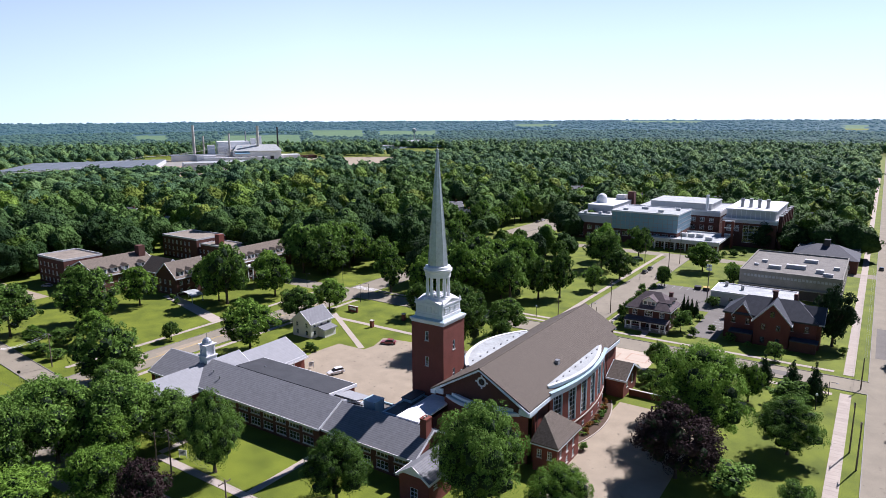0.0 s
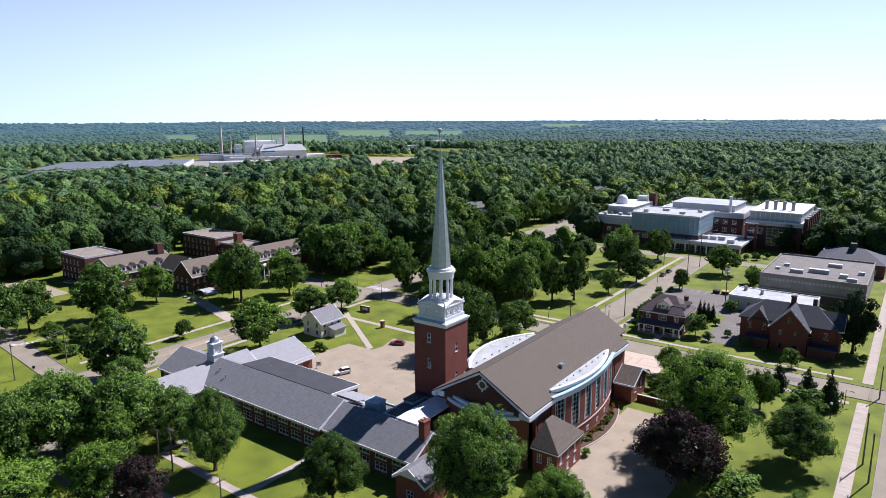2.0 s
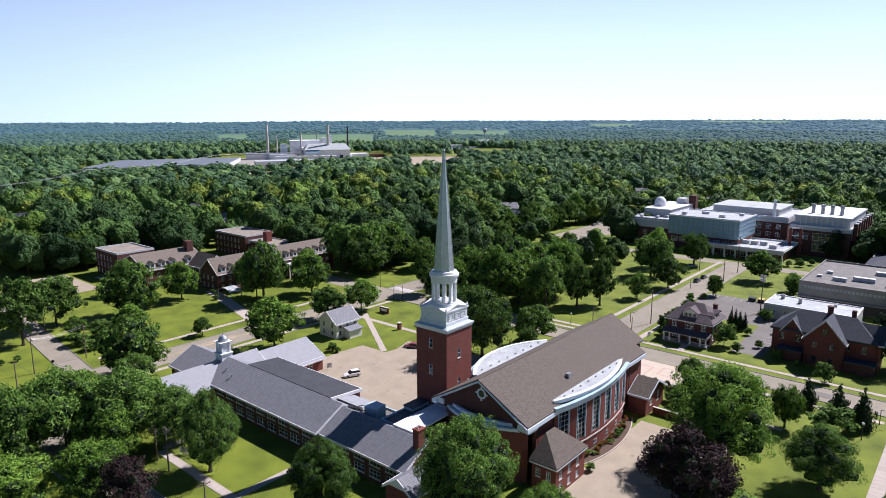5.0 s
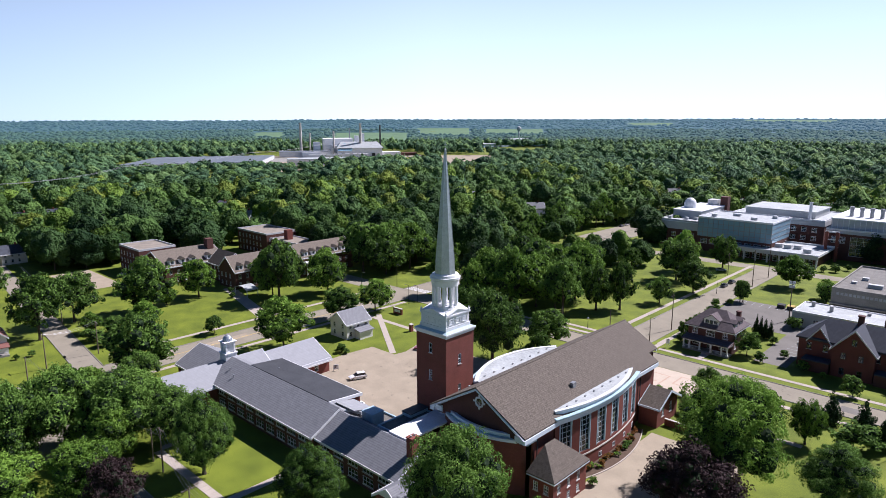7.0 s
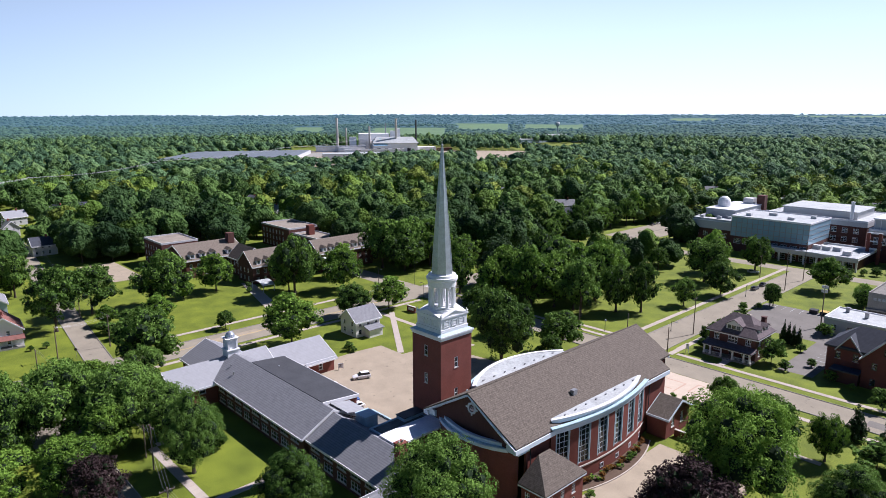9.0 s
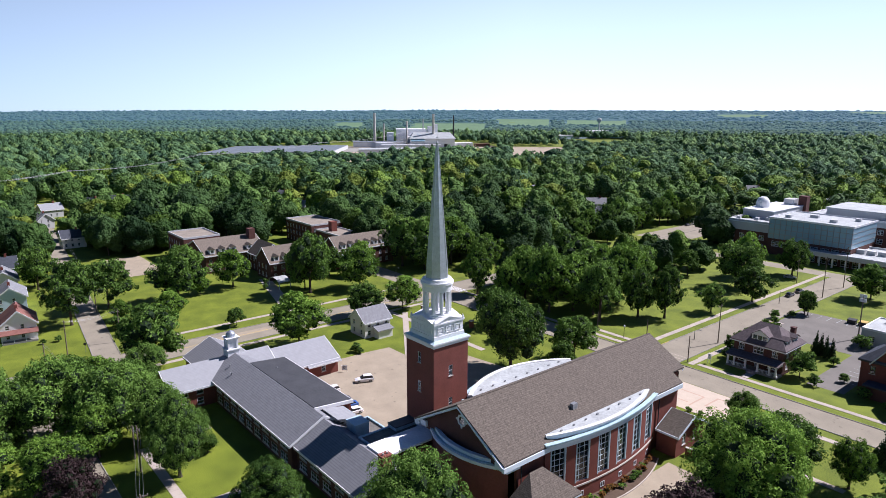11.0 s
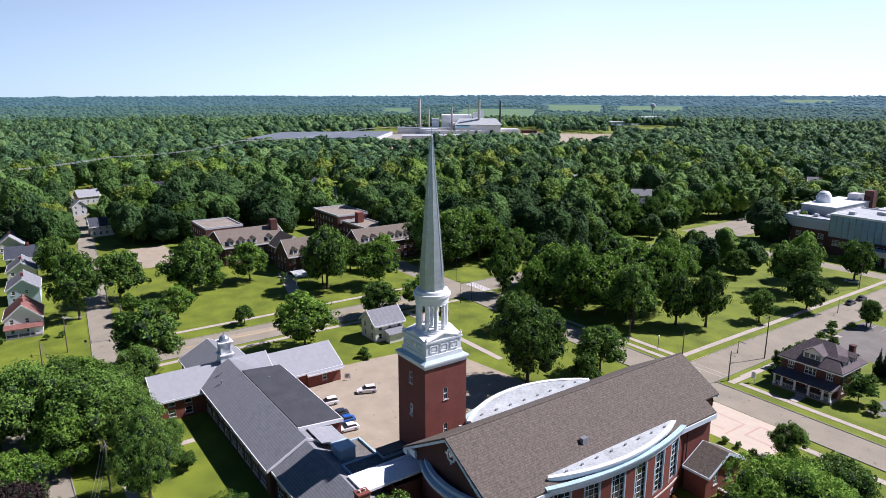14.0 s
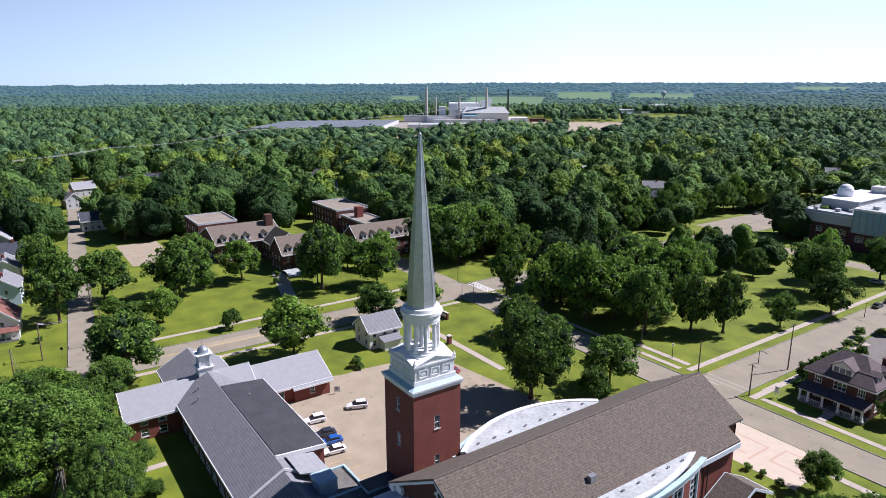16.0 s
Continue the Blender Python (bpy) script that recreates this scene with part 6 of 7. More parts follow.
def plant(x, y, h, r, kind="maple", near=True, note="", lift=None):
    far_off = math.hypot(x - 8, y - 30) > 165
    close_by = kind in FINE and math.hypot(x - 8, y - 30) < 117 and r > 6
    trunk, crown = tree_rng.choice(MID[kind] if not near else (MEDIUM[kind] if far_off and kind in MEDIUM else (FINE[kind] if close_by else NEAR[kind])))
    name = {"bush": "shrub", "conifer": "evergreen_tree"}.get(kind, "tree")
    t = thing(name, WORDS[kind] + note, "shrub" if kind == "bush" else "tree", pose(x, y, 0, 0, 0, tree_rng.uniform(0, 360)), group="trees" if kind != "bush" else "shrubs")
    foot = 0.02 * h if kind in ("bush", "conifer") else min(0.15 * h, max(0.05 * h, h - 2.8 * r))
    if not near:
        foot = 0.03 * h
    if lift:
        foot = lift
    c = part("crown", crown, None, t)
    c.matrix_basis = Matrix.Translation((0, 0, foot)) @ Matrix.Diagonal((r * 0.9, r * 0.9, (h - foot) / 2.12, 1))
    if kind not in ("bush", "conifer"):
        k = part("trunk", trunk, None, t)
        k.matrix_basis = Matrix.Diagonal((h * 0.42, h * 0.42, h * 0.55, 1))
    else:
        s = bmesh.new()
        lathe(s, [(0.12, 0), (0.09, h * 0.4)], 6)
        part("stem", s, BARK, t)
    return t


FRONT = [(-52, 89, 21.6, 9.2, "maple"), (-74.5, 77.3, 14, 6.7, "maple"), (-101, 71.8, 17.6, 6.5, "maple"), (-133, 72, 14, 7, "maple"), (-147, 79, 12, 5.5, "maple"), (-150, 63, 11.5, 6.5, "maple"), (-155, 70, 8, 5, "light"), (-144, 56, 13, 7, "maple"), (-118, 62, 12.5, 6, "light"), (-118, 79.5, 5.5, 2.8, "maple"), (-106.5, 79, 4.6, 2.4, "maple"), (-138, 46, 17, 8, "maple"), (-120, 38, 14, 7, "light"), (-95, 54, 14.5, 6.1, "purple"), (-107, 53, 13.1, 6.8, "light"),
         (-130, 57, 19.2, 9, "maple"), (-124, 66, 18, 9.5, "maple"), (-117, 73, 13.5, 6.8, "maple"), (-128, 48, 19, 8, "maple"), (-112, 42, 12.3, 8, "light"), (-39, 93, 11.8, 6.2, "light")]
EAST = [(-26.5, 135, 23.5, 11.2, "light"), (-33, 147, 17, 6.5, "light"), (-30.5, 157, 14.0, 7.6, "maple"), (-37, 160, 9.5, 4.2, "maple"), (-21, 163, 11, 4.0, "light"), (-26.5, 118.6, 16, 8.6, "purple"), (-45, 172, 8.5, 3.6, "maple"), (-43, 161, 4, 3, "bush"), (-10, 140, 13.5, 7.4, "maple"), (-6, 119, 6.3, 3.6, "maple"), (-17, 119, 6, 5.6, "bush"),
        (-8, 173, 10, 3.4, "conifer"), (-13, 176, 8.8, 3.1, "conifer"), (-19.5, 177, 8.3, 3.0, "conifer"), (-19.5, 197, 6.2, 3.4, "bush"), (-13, 166, 6.8, 6.4, "bush"), (-13.5, 148, 4.2, 1.5, "purple"), (-7, 219, 20, 6.5, "pine")]
NORTH = [(-62, 301, 13.5, 9, "light"), (-87.5, 265, 14, 7.4, "maple"), (-101, 280, 21, 9.5, "maple"), (-106, 299, 19, 8.0, "light"), (-95, 315, 18, 7.5, "maple"), (-46, 284, 8.8, 3.8, "maple"), (-69.5, 264, 9, 3, "maple"),
         (-90.5, 242.5, 11, 5, "maple"), (-103, 219, 19.5, 6.8, "maple"), (-97, 225, 19, 6.2, "maple"), (-48, 371, 15, 6, "pine"), (-47.7, 290.3, 8, 4.2, "light"), (-68.8, 265, 9, 3.2, "maple"), (-98, 155, 24, 10.2, "maple"), (-141, 206, 20, 10.5, "light"), (-152, 219, 17, 8, "maple"), (-118, 222, 20, 9, "maple"), (-129, 233, 20, 9.5, "light"), (-130, 252, 19, 9, "maple"), (-114, 210, 18, 8, "light"), (-92.5, 174, 13.5, 7.4, "maple"), (-89, 165, 9, 4.5, "maple")]
WEST = [(-149, 121, 16.6, 9.8, "light"), (-159, 150, 13, 7.6, "maple"), (-159, 165, 12.5, 7.4, "light"), (-127, 176.5, 13, 6.5, "maple"), (-113, 175, 12, 6, "maple"), (-159, 84, 18.5, 9.6, "maple"), (-193, 99, 11.4, 5.9, "light"), (-215, 109, 20.5, 10.8, "maple"), 
        (-177, 114, 6.5, 3.4, "maple"), (-222, 88, 19, 10, "maple"), (-196, 150, 25, 10, "maple"), (-221, 131, 16, 8, "light"), (-219.5, 118, 7.5, 4.6, "light"), (-206, 88, 7, 4.2, "light"), (-197, 85, 4.5, 4.2, "bush"), (-190, 86.5, 3.6, 3.6, "bush"), (-184.5, 95, 3.2, 3.2, "bush"), (-200, 93, 6, 4.5, "maple"), (-163, 67, 6, 4, "maple"), (-245, 122, 15, 7, "maple")]
for area in (FRONT, EAST, NORTH, WEST):
    for x, y, h, r, kind in area:
        plant(x, y, h, r, kind)
plant(-210, 74.5, 22, 9.2, "maple", lift=3.6)
for i, y in enumerate((303, 313, 324, 337, 350, 362, 375, 388, 401, 414, 428, 442)):
    plant(-194.5 - 2.5 * (i % 2), y, 14.5 + 2.2 * ((i * 5) % 4), 6.4 + 0.7 * (i % 3), "light" if i % 3 == 1 else "maple", note=" beside the street")
for i in range(4):
    plant(-52.3 + i * 1.45, 228.6 - i * 0.25, 7.4 - 0.3 * i, 1.45, "conifer", note=" in a row")
plant(-48.0, 208.0, 8.0, 4.8, "bush", note=" at the house corner")
for x, y, r in ((-45.8, 243.5, 3.0), (-74.0, 252.0, 2.2), (-71.6, 247.5, 1.8), (-71.2, 258.0, 1.7), (-72.0, 241, 2.0), (-45.8, 223.6, 1.8), (-43.5, 206, 2.2), (-66.5, 207, 2.0), (-38, 232, 2.6), (-33, 207, 2.2), (-39.8, 214, 1.8)):
    plant(x, y, r * 1.5, r, "bush")

# ---- woods ----
CLEAR = [(-183, -174, 60, 196), (-216, -158, 20, 92), (-830, -745, 520, 660), (-176, 20, -400, 196), (-86, -70, 190, 338), (-165, 4, 318, 340), (-6, 18, 190, 1400), (-72, -3, 190, 335), (-136, -36, 338, 430), (-300, -181, 84, 150), (-183, -158, 190, 340), (-188, -158, 340, 470), (-300, -225, 120, 165), (-298, -215, 168, 210), (-340, -185, 50, 72),
         (-106, -86, 196, 226), (-122, -86, 226, 302), (-150, 4, 300, 342), (-260, -183, 181, 194)]
# farm fields and open yards: from and to so many degrees left of north, from and to so many metres
FIELDS = [(46.3, 52.8, 1560, 2600), (40.8, 45.6, 2250, 3100), (34.4, 39.8, 2400, 3000), (12.5, 19.0, 3900, 4600), (1.0, 3.0, 3000, 3700), (39.0, 43.8, 850, 1180), (34.3, 40.2, 1200, 1480), (24.0, 28.0, 3300, 3900), (56.5, 59.5, 2100, 2700)]


def is_open(x, y):
    for a, b, c, d in CLEAR:
        if a < x < b and c < y < d:
            return True
    # field street, factory yard and farm fields
    u = E_TURN.inverted() @ Vector((x, y, 0))
    if -5 < u.x < 330 and abs(u.y) < 9:
        return True
    f = FM_INV @ Vector((x, y, 0))
    if -135 < f.x < 160 and -160 < f.y < 118:
        return True
    # the long shed, in its own two directions
    u, v = ((x + 880) * 108 + (y - 350) * 132) / 29700, ((y - 350) * 77 - (x + 880) * 162) / 29700
    if -0.06 < u < 1.1 and -0.12 < v < 1.06:
        return True
    away, yaw = math.hypot(x - 5, y - 30), math.degrees(math.atan2(-(x - 5), y - 30))
    edge = 0.5 * noise.noise(Vector((x / 90, y / 90, 7.0)))
    return any(a < yaw + edge < b and c < away + 60 * edge < d for a, b, c, d in FIELDS)


FM_INV = fm.inverted()
wood = np.random.default_rng(77)
HOMES = [(-367, 237, 20), (-542, 271, 100), (-366, 321, 60), (-226, 366, 10), (-222, 550, 40), (-214, 527, 70), (-109, 694, 0), (-157, 517, 90), (-103, 529, 10), (-460, 135, 30), (-342, 100, 90), (-255, 395, 50), (-355, 457, 10), (-464, 152, 80), (-450, 108, 100), (-410, 98, 10), (-330, 420, 70), (-420, 250, 0), (-60, 560, 30), (-30, 470, 0), (-300, 600, 40)]


def in_garden(x, y, hx, hy, deep):
    """Whether a spot lies in the open garden on the town side of a house."""
    far = math.hypot(hx - 5, hy - 45)
    ux, uy = (5 - hx) / far, (45 - hy) / far
    along, across = (x - hx) * ux + (y - hy) * uy, (x - hx) * uy - (y - hy) * ux
    return -4 < along < deep and abs(across) < 8.5


spots = []
for ring, (step, d0, d1) in enumerate(((11.8, 110, 380), (13.2, 380, 700), (15.5, 700, 1560))):
    for i in range(int(-1650 / step), int(250 / step)):
        for j in range(int(-150 / step), int(1600 / step)):
            x, y = (i + 0.5 * (j % 2)) * step + wood.uniform(-0.45, 0.45) * step, j * step + wood.uniform(-0.45, 0.45) * step
            d = math.hypot(x - 5, y - 30)
            yaw = math.degrees(math.atan2(-(x - 5), y - 30))
            if not (-8 < yaw < 101 and d0 < d <= d1) or is_open(x, y) or wood.uniform() < 0.12:
                continue
            if any((x - hx) ** 2 + (y - hy) ** 2 < 90 or in_garden(x, y, hx, hy, 26) for hx, hy, _ in HOMES):
                continue
            spots.append((d, x, y))
spots.sort()
quads, tints, core_v, core_f, core_t, nv, single = [], [], [], [], [], 0, 0
for d, x, y in spots:
    big = 0.5 + 0.9 * noise.noise(Vector((x / 45, y / 45, 4.0)))
    h = max(9.0, wood.uniform(10, 19) + 7 * big)
    r = min(10.5, h * wood.uniform(0.36, 0.54)) * (1.0 if d < 700 else 1.12)
    f = FM_INV @ Vector((x, y, 0))
    if 54 < math.degrees(math.atan2(5 - x, y - 30)) < 74 and 560 < d < 1000:
        h *= 0.58
    elif -420 < f.x < 420 and -420 < f.y < 0:
        h *= 0.75
    if -190 < x < -112 and 262 < y < 350:
        h, r = h * 0.62, r * 0.6
    if any(in_garden(x, y, hx, hy, 60) for hx, hy, _ in HOMES):
        h *= 0.62
    if single < 260:
        kind = str(wood.choice(("pine", "light", "maple", "deep"), p=(0.05, 0.24, 0.47, 0.24)))
        if single < 80:
            plant(x, y, h * 1.08, r * 1.12, {"deep": "maple"}.get(kind, kind), near=True)
        else:
            plant(x, y, h * 1.08, r * 1.22, kind, near=False)
        single += 1
        continue
    n, sub, size = (420, 3, 0.082) if d < 420 else ((230, 2, 0.1) if d < 700 else (32, 1, 0.16))
    blobs = [(0, 0, 0.9, 0.6), (wood.uniform(-0.3, 0.3), wood.uniform(-0.3, 0.3), 1.5, 0.42)] + [(0.66 * math.cos(a), 0.66 * math.sin(a), wood.uniform(0.45, 1.4), wood.uniform(0.22, 0.40)) for a in wood.uniform(0, 6.3, 9 if d < 700 else 5)]
    shade = int(wood.choice(4, p=(0.44, 0.28, 0.17, 0.11)))
    # farther crowns take the leaf copies with haze painted in
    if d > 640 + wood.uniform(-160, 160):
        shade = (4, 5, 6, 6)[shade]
    tints.append(np.full(n, shade))
    m3 = np.array((r * 1.06, r * 1.06, h / 2.0))
    quads.append(leaf_cloud(wood, blobs, n, size, 0.5, n // 9, 0.15) * m3 + (x, y, hill(x, y)))
    v, f = shell(wood, blobs, sub, 0.1 if sub > 1 else 0.12, -0.45)
    core_v.append(v * m3 + (x, y, hill(x, y)))
    core_f.append(f + nv)
    core_t.append(np.full(len(f), shade))
    nv += len(v)
woods = tagged(new("woods", np_mesh("woods", np.concatenate(quads), (np.concatenate(core_v), np.concatenate(core_f)), (LEAF_WOODS, LEAF_DEEP, LEAF_BRIGHT, LEAF_OLIVE, LEAF_HAZE, LEAF_HAZE_DEEP, LEAF_HAZE_BRIGHT), np.concatenate(tints), np.concatenate(core_t), True)), "dense green town woods stretching to the fields", "woods", kind="stuff")


def far_crowns(name, r0, r1, step, high, wide, materials, seed):
    """Far woods, crown by crown, as low uneven domes; the fields stay open."""
    rng = np.random.default_rng(seed)
    vs, fs, ts, count = [], [], [], 0
    dist = r0
    while dist < r1:
        gap = step / dist
        for yaw in np.arange(radians(-9), radians(102), gap):
            a, q = yaw + rng.uniform(-0.45, 0.45) * gap, dist + rng.uniform(-0.6, 0.6) * step
            x, y = 5 - q * math.sin(a), 30 + q * math.cos(a)
            if is_open(x, y) or rng.uniform() < 0.1:
                continue
            grow = 0.75 + 0.4 * noise.noise(Vector((x / 130, y / 130, 2.0)))
            blobs = [(0, 0, 0.9, 0.8), (rng.uniform(-0.4, 0.4), rng.uniform(-0.4, 0.4), 1.35, 0.5)]
            v, f = shell(rng, blobs, 1, 0.16, 0.1)
            vs.append(v * (wide * rng.uniform(0.7, 1.25), wide * rng.uniform(0.7, 1.25), high * (grow + rng.uniform(-0.18, 0.18)) / 2) + (x, y, hill(x, y)))
            fs.append(f + count)
            ts.append(np.full(len(f), int(rng.choice(len(materials)))))
            count += len(v)
        dist += step * 1.25
    return np_mesh(name, np.zeros((0, 3, 3)), (np.concatenate(vs), np.concatenate(fs)), materials, None, np.concatenate(ts), True)


def far_canopy(name, r0, r1, step, angle, material, rough=1.0):
    """Far woods as a rough sheet of crowns, with gaps at the fields."""
    yaws = np.radians(np.arange(-12, 104, angle))
    radii = [r0]
    while radii[-1] < r1:
        radii.append(radii[-1] + step * radii[-1] / r0)
    R, A = np.meshgrid(radii, yaws, indexing="ij")
    X, Y = 5 - R * np.sin(A), 30 + R * np.cos(A)
    Z = np.zeros_like(X)
    rng = np.random.default_rng(3)
    for i in range(X.shape[0]):
        for j in range(X.shape[1]):
            x, y = X[i, j], Y[i, j]
            field = is_open(x, y)
            Z[i, j] = hill(x, y) + (0.6 if field else (5 + 3 * noise.noise(Vector((x / 60, y / 60, 1.0))) + rng.uniform(-1.5, 1.5)) * rough)
    n, m_ = X.shape
    idx = np.arange(n * m_).reshape(n, m_)
    faces = np.stack([idx[:-1, :-1], idx[1:, :-1], idx[1:, 1:], idx[:-1, 1:]], -1).reshape(-1, 4)
    me = bpy.data.meshes.new(name)
    me.from_pydata(np.stack([X, Y, Z], -1).reshape(-1, 3).tolist(), [], faces.tolist())
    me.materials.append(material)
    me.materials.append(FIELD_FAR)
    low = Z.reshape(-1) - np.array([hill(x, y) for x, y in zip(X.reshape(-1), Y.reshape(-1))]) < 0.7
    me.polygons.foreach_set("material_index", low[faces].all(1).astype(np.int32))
    return me


# farther rings glow bluer: the painted haze deepens in steps
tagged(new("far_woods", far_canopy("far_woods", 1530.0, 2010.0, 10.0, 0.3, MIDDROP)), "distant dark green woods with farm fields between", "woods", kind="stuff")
tagged(new("hill_woods", far_canopy("hill_woods", 2000.0, 2610.0, 16.0, 0.3, HILLDROP, 0.8)), "hazy blue-green woods on the distant hills", "woods", kind="stuff")
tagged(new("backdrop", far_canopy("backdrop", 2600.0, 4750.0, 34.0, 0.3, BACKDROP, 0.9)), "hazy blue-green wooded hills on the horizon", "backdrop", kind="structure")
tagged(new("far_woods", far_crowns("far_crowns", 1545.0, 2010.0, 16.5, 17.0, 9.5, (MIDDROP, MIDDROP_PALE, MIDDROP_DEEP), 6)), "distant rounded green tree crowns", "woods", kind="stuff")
tagged(new("hill_woods", far_crowns("hill_crowns", 2010.0, 2800.0, 21.0, 16.0, 10.5, (HILLDROP, HILLDROP_PALE), 7)), "hazy blue-green tree crowns on the distant hills", "woods", kind="stuff")
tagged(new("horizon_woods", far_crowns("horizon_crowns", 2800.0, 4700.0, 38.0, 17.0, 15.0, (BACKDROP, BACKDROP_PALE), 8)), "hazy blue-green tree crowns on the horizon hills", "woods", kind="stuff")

# ---- houses along the shaded street and among the trees ----
def cottage(x, y, turn, w, d, he, hr, wall, roof, label, porch=False):
    """A wooden house with gable roof, windows, chimney and perhaps a porch; its ridge runs along its own x."""
    t = thing("house", label, "house", pose(x, y, 0, 0, 0, turn), group="houses")
    n = max(2, int(w / 3.2))
    rows2 = row_of(n, 1.0, (w - 2.0) / n, 1.0, 0.9, 1.5) + (row_of(n, 1.0, (w - 2.0) / n, 1.0, 3.6, 1.4) if he > 4.8 else [])
    sides = row_of(2, 1.2, d / 2.4, 1.0, 0.9, 1.5) + (row_of(2, 1.2, d / 2.4, 1.0, 3.6, 1.4) if he > 4.8 else [])
    block(t, -w / 2, w / 2, -d / 2, d / 2, 0, he, wall, (rows2, sides, rows2, sides), bars=(1, 2), thick=0.25)
    gable(t, -w / 2, w / 2, -d / 2, d / 2, he, hr, "x", roof, 0.45, thick=0.18, trim=WHITE, fill=wall)
    part("chimney", boxes((w * 0.15, w * 0.15 + 0.8, -0.4, 0.4, he, hr + 1.0)), BRICK, t)
    if porch:
        part("porch_floor", boxes((w / 2 + 0.003, w / 2 + 2.4, -d / 2, d / 2, 0, 0.5)), CONC_GREY, t)
        pr = bmesh.new()
        slab(pr, [(w / 2 + 2.7, -d / 2 - 0.3, 2.9), (w / 2 + 2.7, d / 2 + 0.3, 2.9), (w / 2 + 0.01, d / 2 + 0.3, 3.6), (w / 2 + 0.01, -d / 2 - 0.3, 3.6)], 0.18)
        part("porch_roof", pr, roof, t)
        for k in range(4):
            yy = -d / 2 + 0.2 + k * (d - 0.4) / 3
            part("porch_post", boxes((w / 2 + 2.1, w / 2 + 2.3, yy - 0.1, yy + 0.1, 0.5, 2.75)), WHITE, t)
    return t


cottage(-209, 60.5, -5.5, 11.0, 9.0, 5.4, 9.2, SIDING, RED_SHINGLE, "white wooden house with red shingle roof and front porch", True)
cottage(-242, 62.5, -5.5, 12.5, 9.0, 5.6, 8.8, BLUE_SIDING, SHINGLE, "pale blue wooden house with grey shingle roof")
cottage(-268, 63.5, -5.5, 12.0, 8.8, 5.5, 8.8, SIDING, SHINGLE, "white gabled house with grey shingle roof and chimney")
cottage(-290, 65, 84, 11.0, 9.5, 5.4, 9.0, BLUE_SIDING, SHINGLE_DARK, "pale house with dark shingle roof")
cottage(-327, 62.5, -5.5, 13.0, 9.5, 4.0, 7.8, SIDING, SHINGLE_LIGHT, "white house with pale grey shingle roof")
paint = random.Random(12)
for x, y, turn in HOMES:
    cottage(x, y, turn, paint.uniform(9, 13), paint.uniform(7.5, 9.5), 5.2, 8.6, paint.choice((SIDING, SIDING, PALEWALL)), paint.choice((SHINGLE, SHINGLE_LIGHT, SHINGLE_DARK)), "white wooden house among trees with shingle roof")


# ---- vehicles ----
def car_paint(name, col):
    m = mat(name, col, 0.28, 0.03, 2.0, 8.0, spec=0.5)
    m.node_tree.nodes["Principled BSDF"].inputs["Coat Weight"].default_value = 0.6
    return m


def loft(bm, sections):
    """A hull through sections of (x, half width, z low, z high)."""
    rings = []
    for x, w, z0, z1 in sections:
        k = 0.12 * (z1 - z0)
        rings.append([bm.verts.new((x, yy, zz)) for yy, zz in ((-w, z0 + k), (-w, z1 - k), (-w * 0.9, z1), (w * 0.9, z1), (w, z1 - k), (w, z0 + k), (w * 0.92, z0), (-w * 0.92, z0))])
    for a, b in zip(rings, rings[1:]):
        for i in range(8):
            j = (i + 1) % 8
            bm.faces.new((a[i], a[j], b[j], b[i]))
    bm.faces.new(rings[0])
    bm.faces.new(rings[-1][::-1])
    return bm


def car(x, y, turn, paint_, label, suv=False):
    t = thing("car", label, "car", pose(x, y, 0.03, 0, 0, turn), group="parked cars")
    top = 1.72 if suv else 1.45
    belt = 1.05 if suv else 0.92
    part("body", loft(bmesh.new(), [(-2.3, 0.78, 0.35, 0.78), (-2.2, 0.86, 0.28, belt), (-1.0, 0.9, 0.25, belt + 0.02), (0.7, 0.9, 0.25, belt), (1.6, 0.88, 0.26, belt - 0.12), (2.2, 0.82, 0.3, 0.72), (2.32, 0.7, 0.38, 0.62)]), paint_, t, smooth=False)
    tail = -2.15 if suv else -1.75
    part("glasshouse", loft(bmesh.new(), [(tail, 0.78, belt - 0.05, belt + 0.03), (tail + 0.35, 0.72, belt - 0.05, top - 0.06), (0.15, 0.72, belt - 0.05, top - 0.06), (0.95, 0.78, belt - 0.05, belt + 0.02)]), DARKMETAL, t, "dark tinted car windows")
    part("roof", loft(bmesh.new(), [(tail + 0.32, 0.68, top - 0.06, top - 0.01), (tail + 0.6, 0.7, top - 0.06, top), (0.0, 0.7, top - 0.06, top), (0.25, 0.66, top - 0.06, top - 0.02)]), paint_, t)
    for wx in (-1.4, 1.45):
        for wy in (-0.8, 0.8):
            wb_ = bmesh.new()
            lathe(wb_, [(0.2, -0.11), (0.33, -0.1), (0.33, 0.1), (0.2, 0.11)], 14)
            m = Matrix.Translation((wx, wy, 0.33)) @ Matrix.Rotation(math.pi / 2, 4, "X")
            bmesh.ops.transform(wb_, matrix=m, verts=wb_.verts)
            wh = part("wheel", wb_, TYRE, t)
            rb_ = bmesh.new()
            lathe(rb_, [(0.19, -0.125), (0.19, 0.125)], 10)
            bmesh.ops.transform(rb_, matrix=m, verts=rb_.verts)
            part("rim", rb_, STEEL, wh)
    for wy in (-0.58, 0.58):
        part("headlight", boxes((2.18, 2.3, wy - 0.16, wy + 0.16, 0.6, 0.74)), WHITE, t)
        part("tail_light", boxes((-2.32, -2.22, wy - 0.16, wy + 0.16, 0.7, 0.9)), REDPAVE, t)
    return t


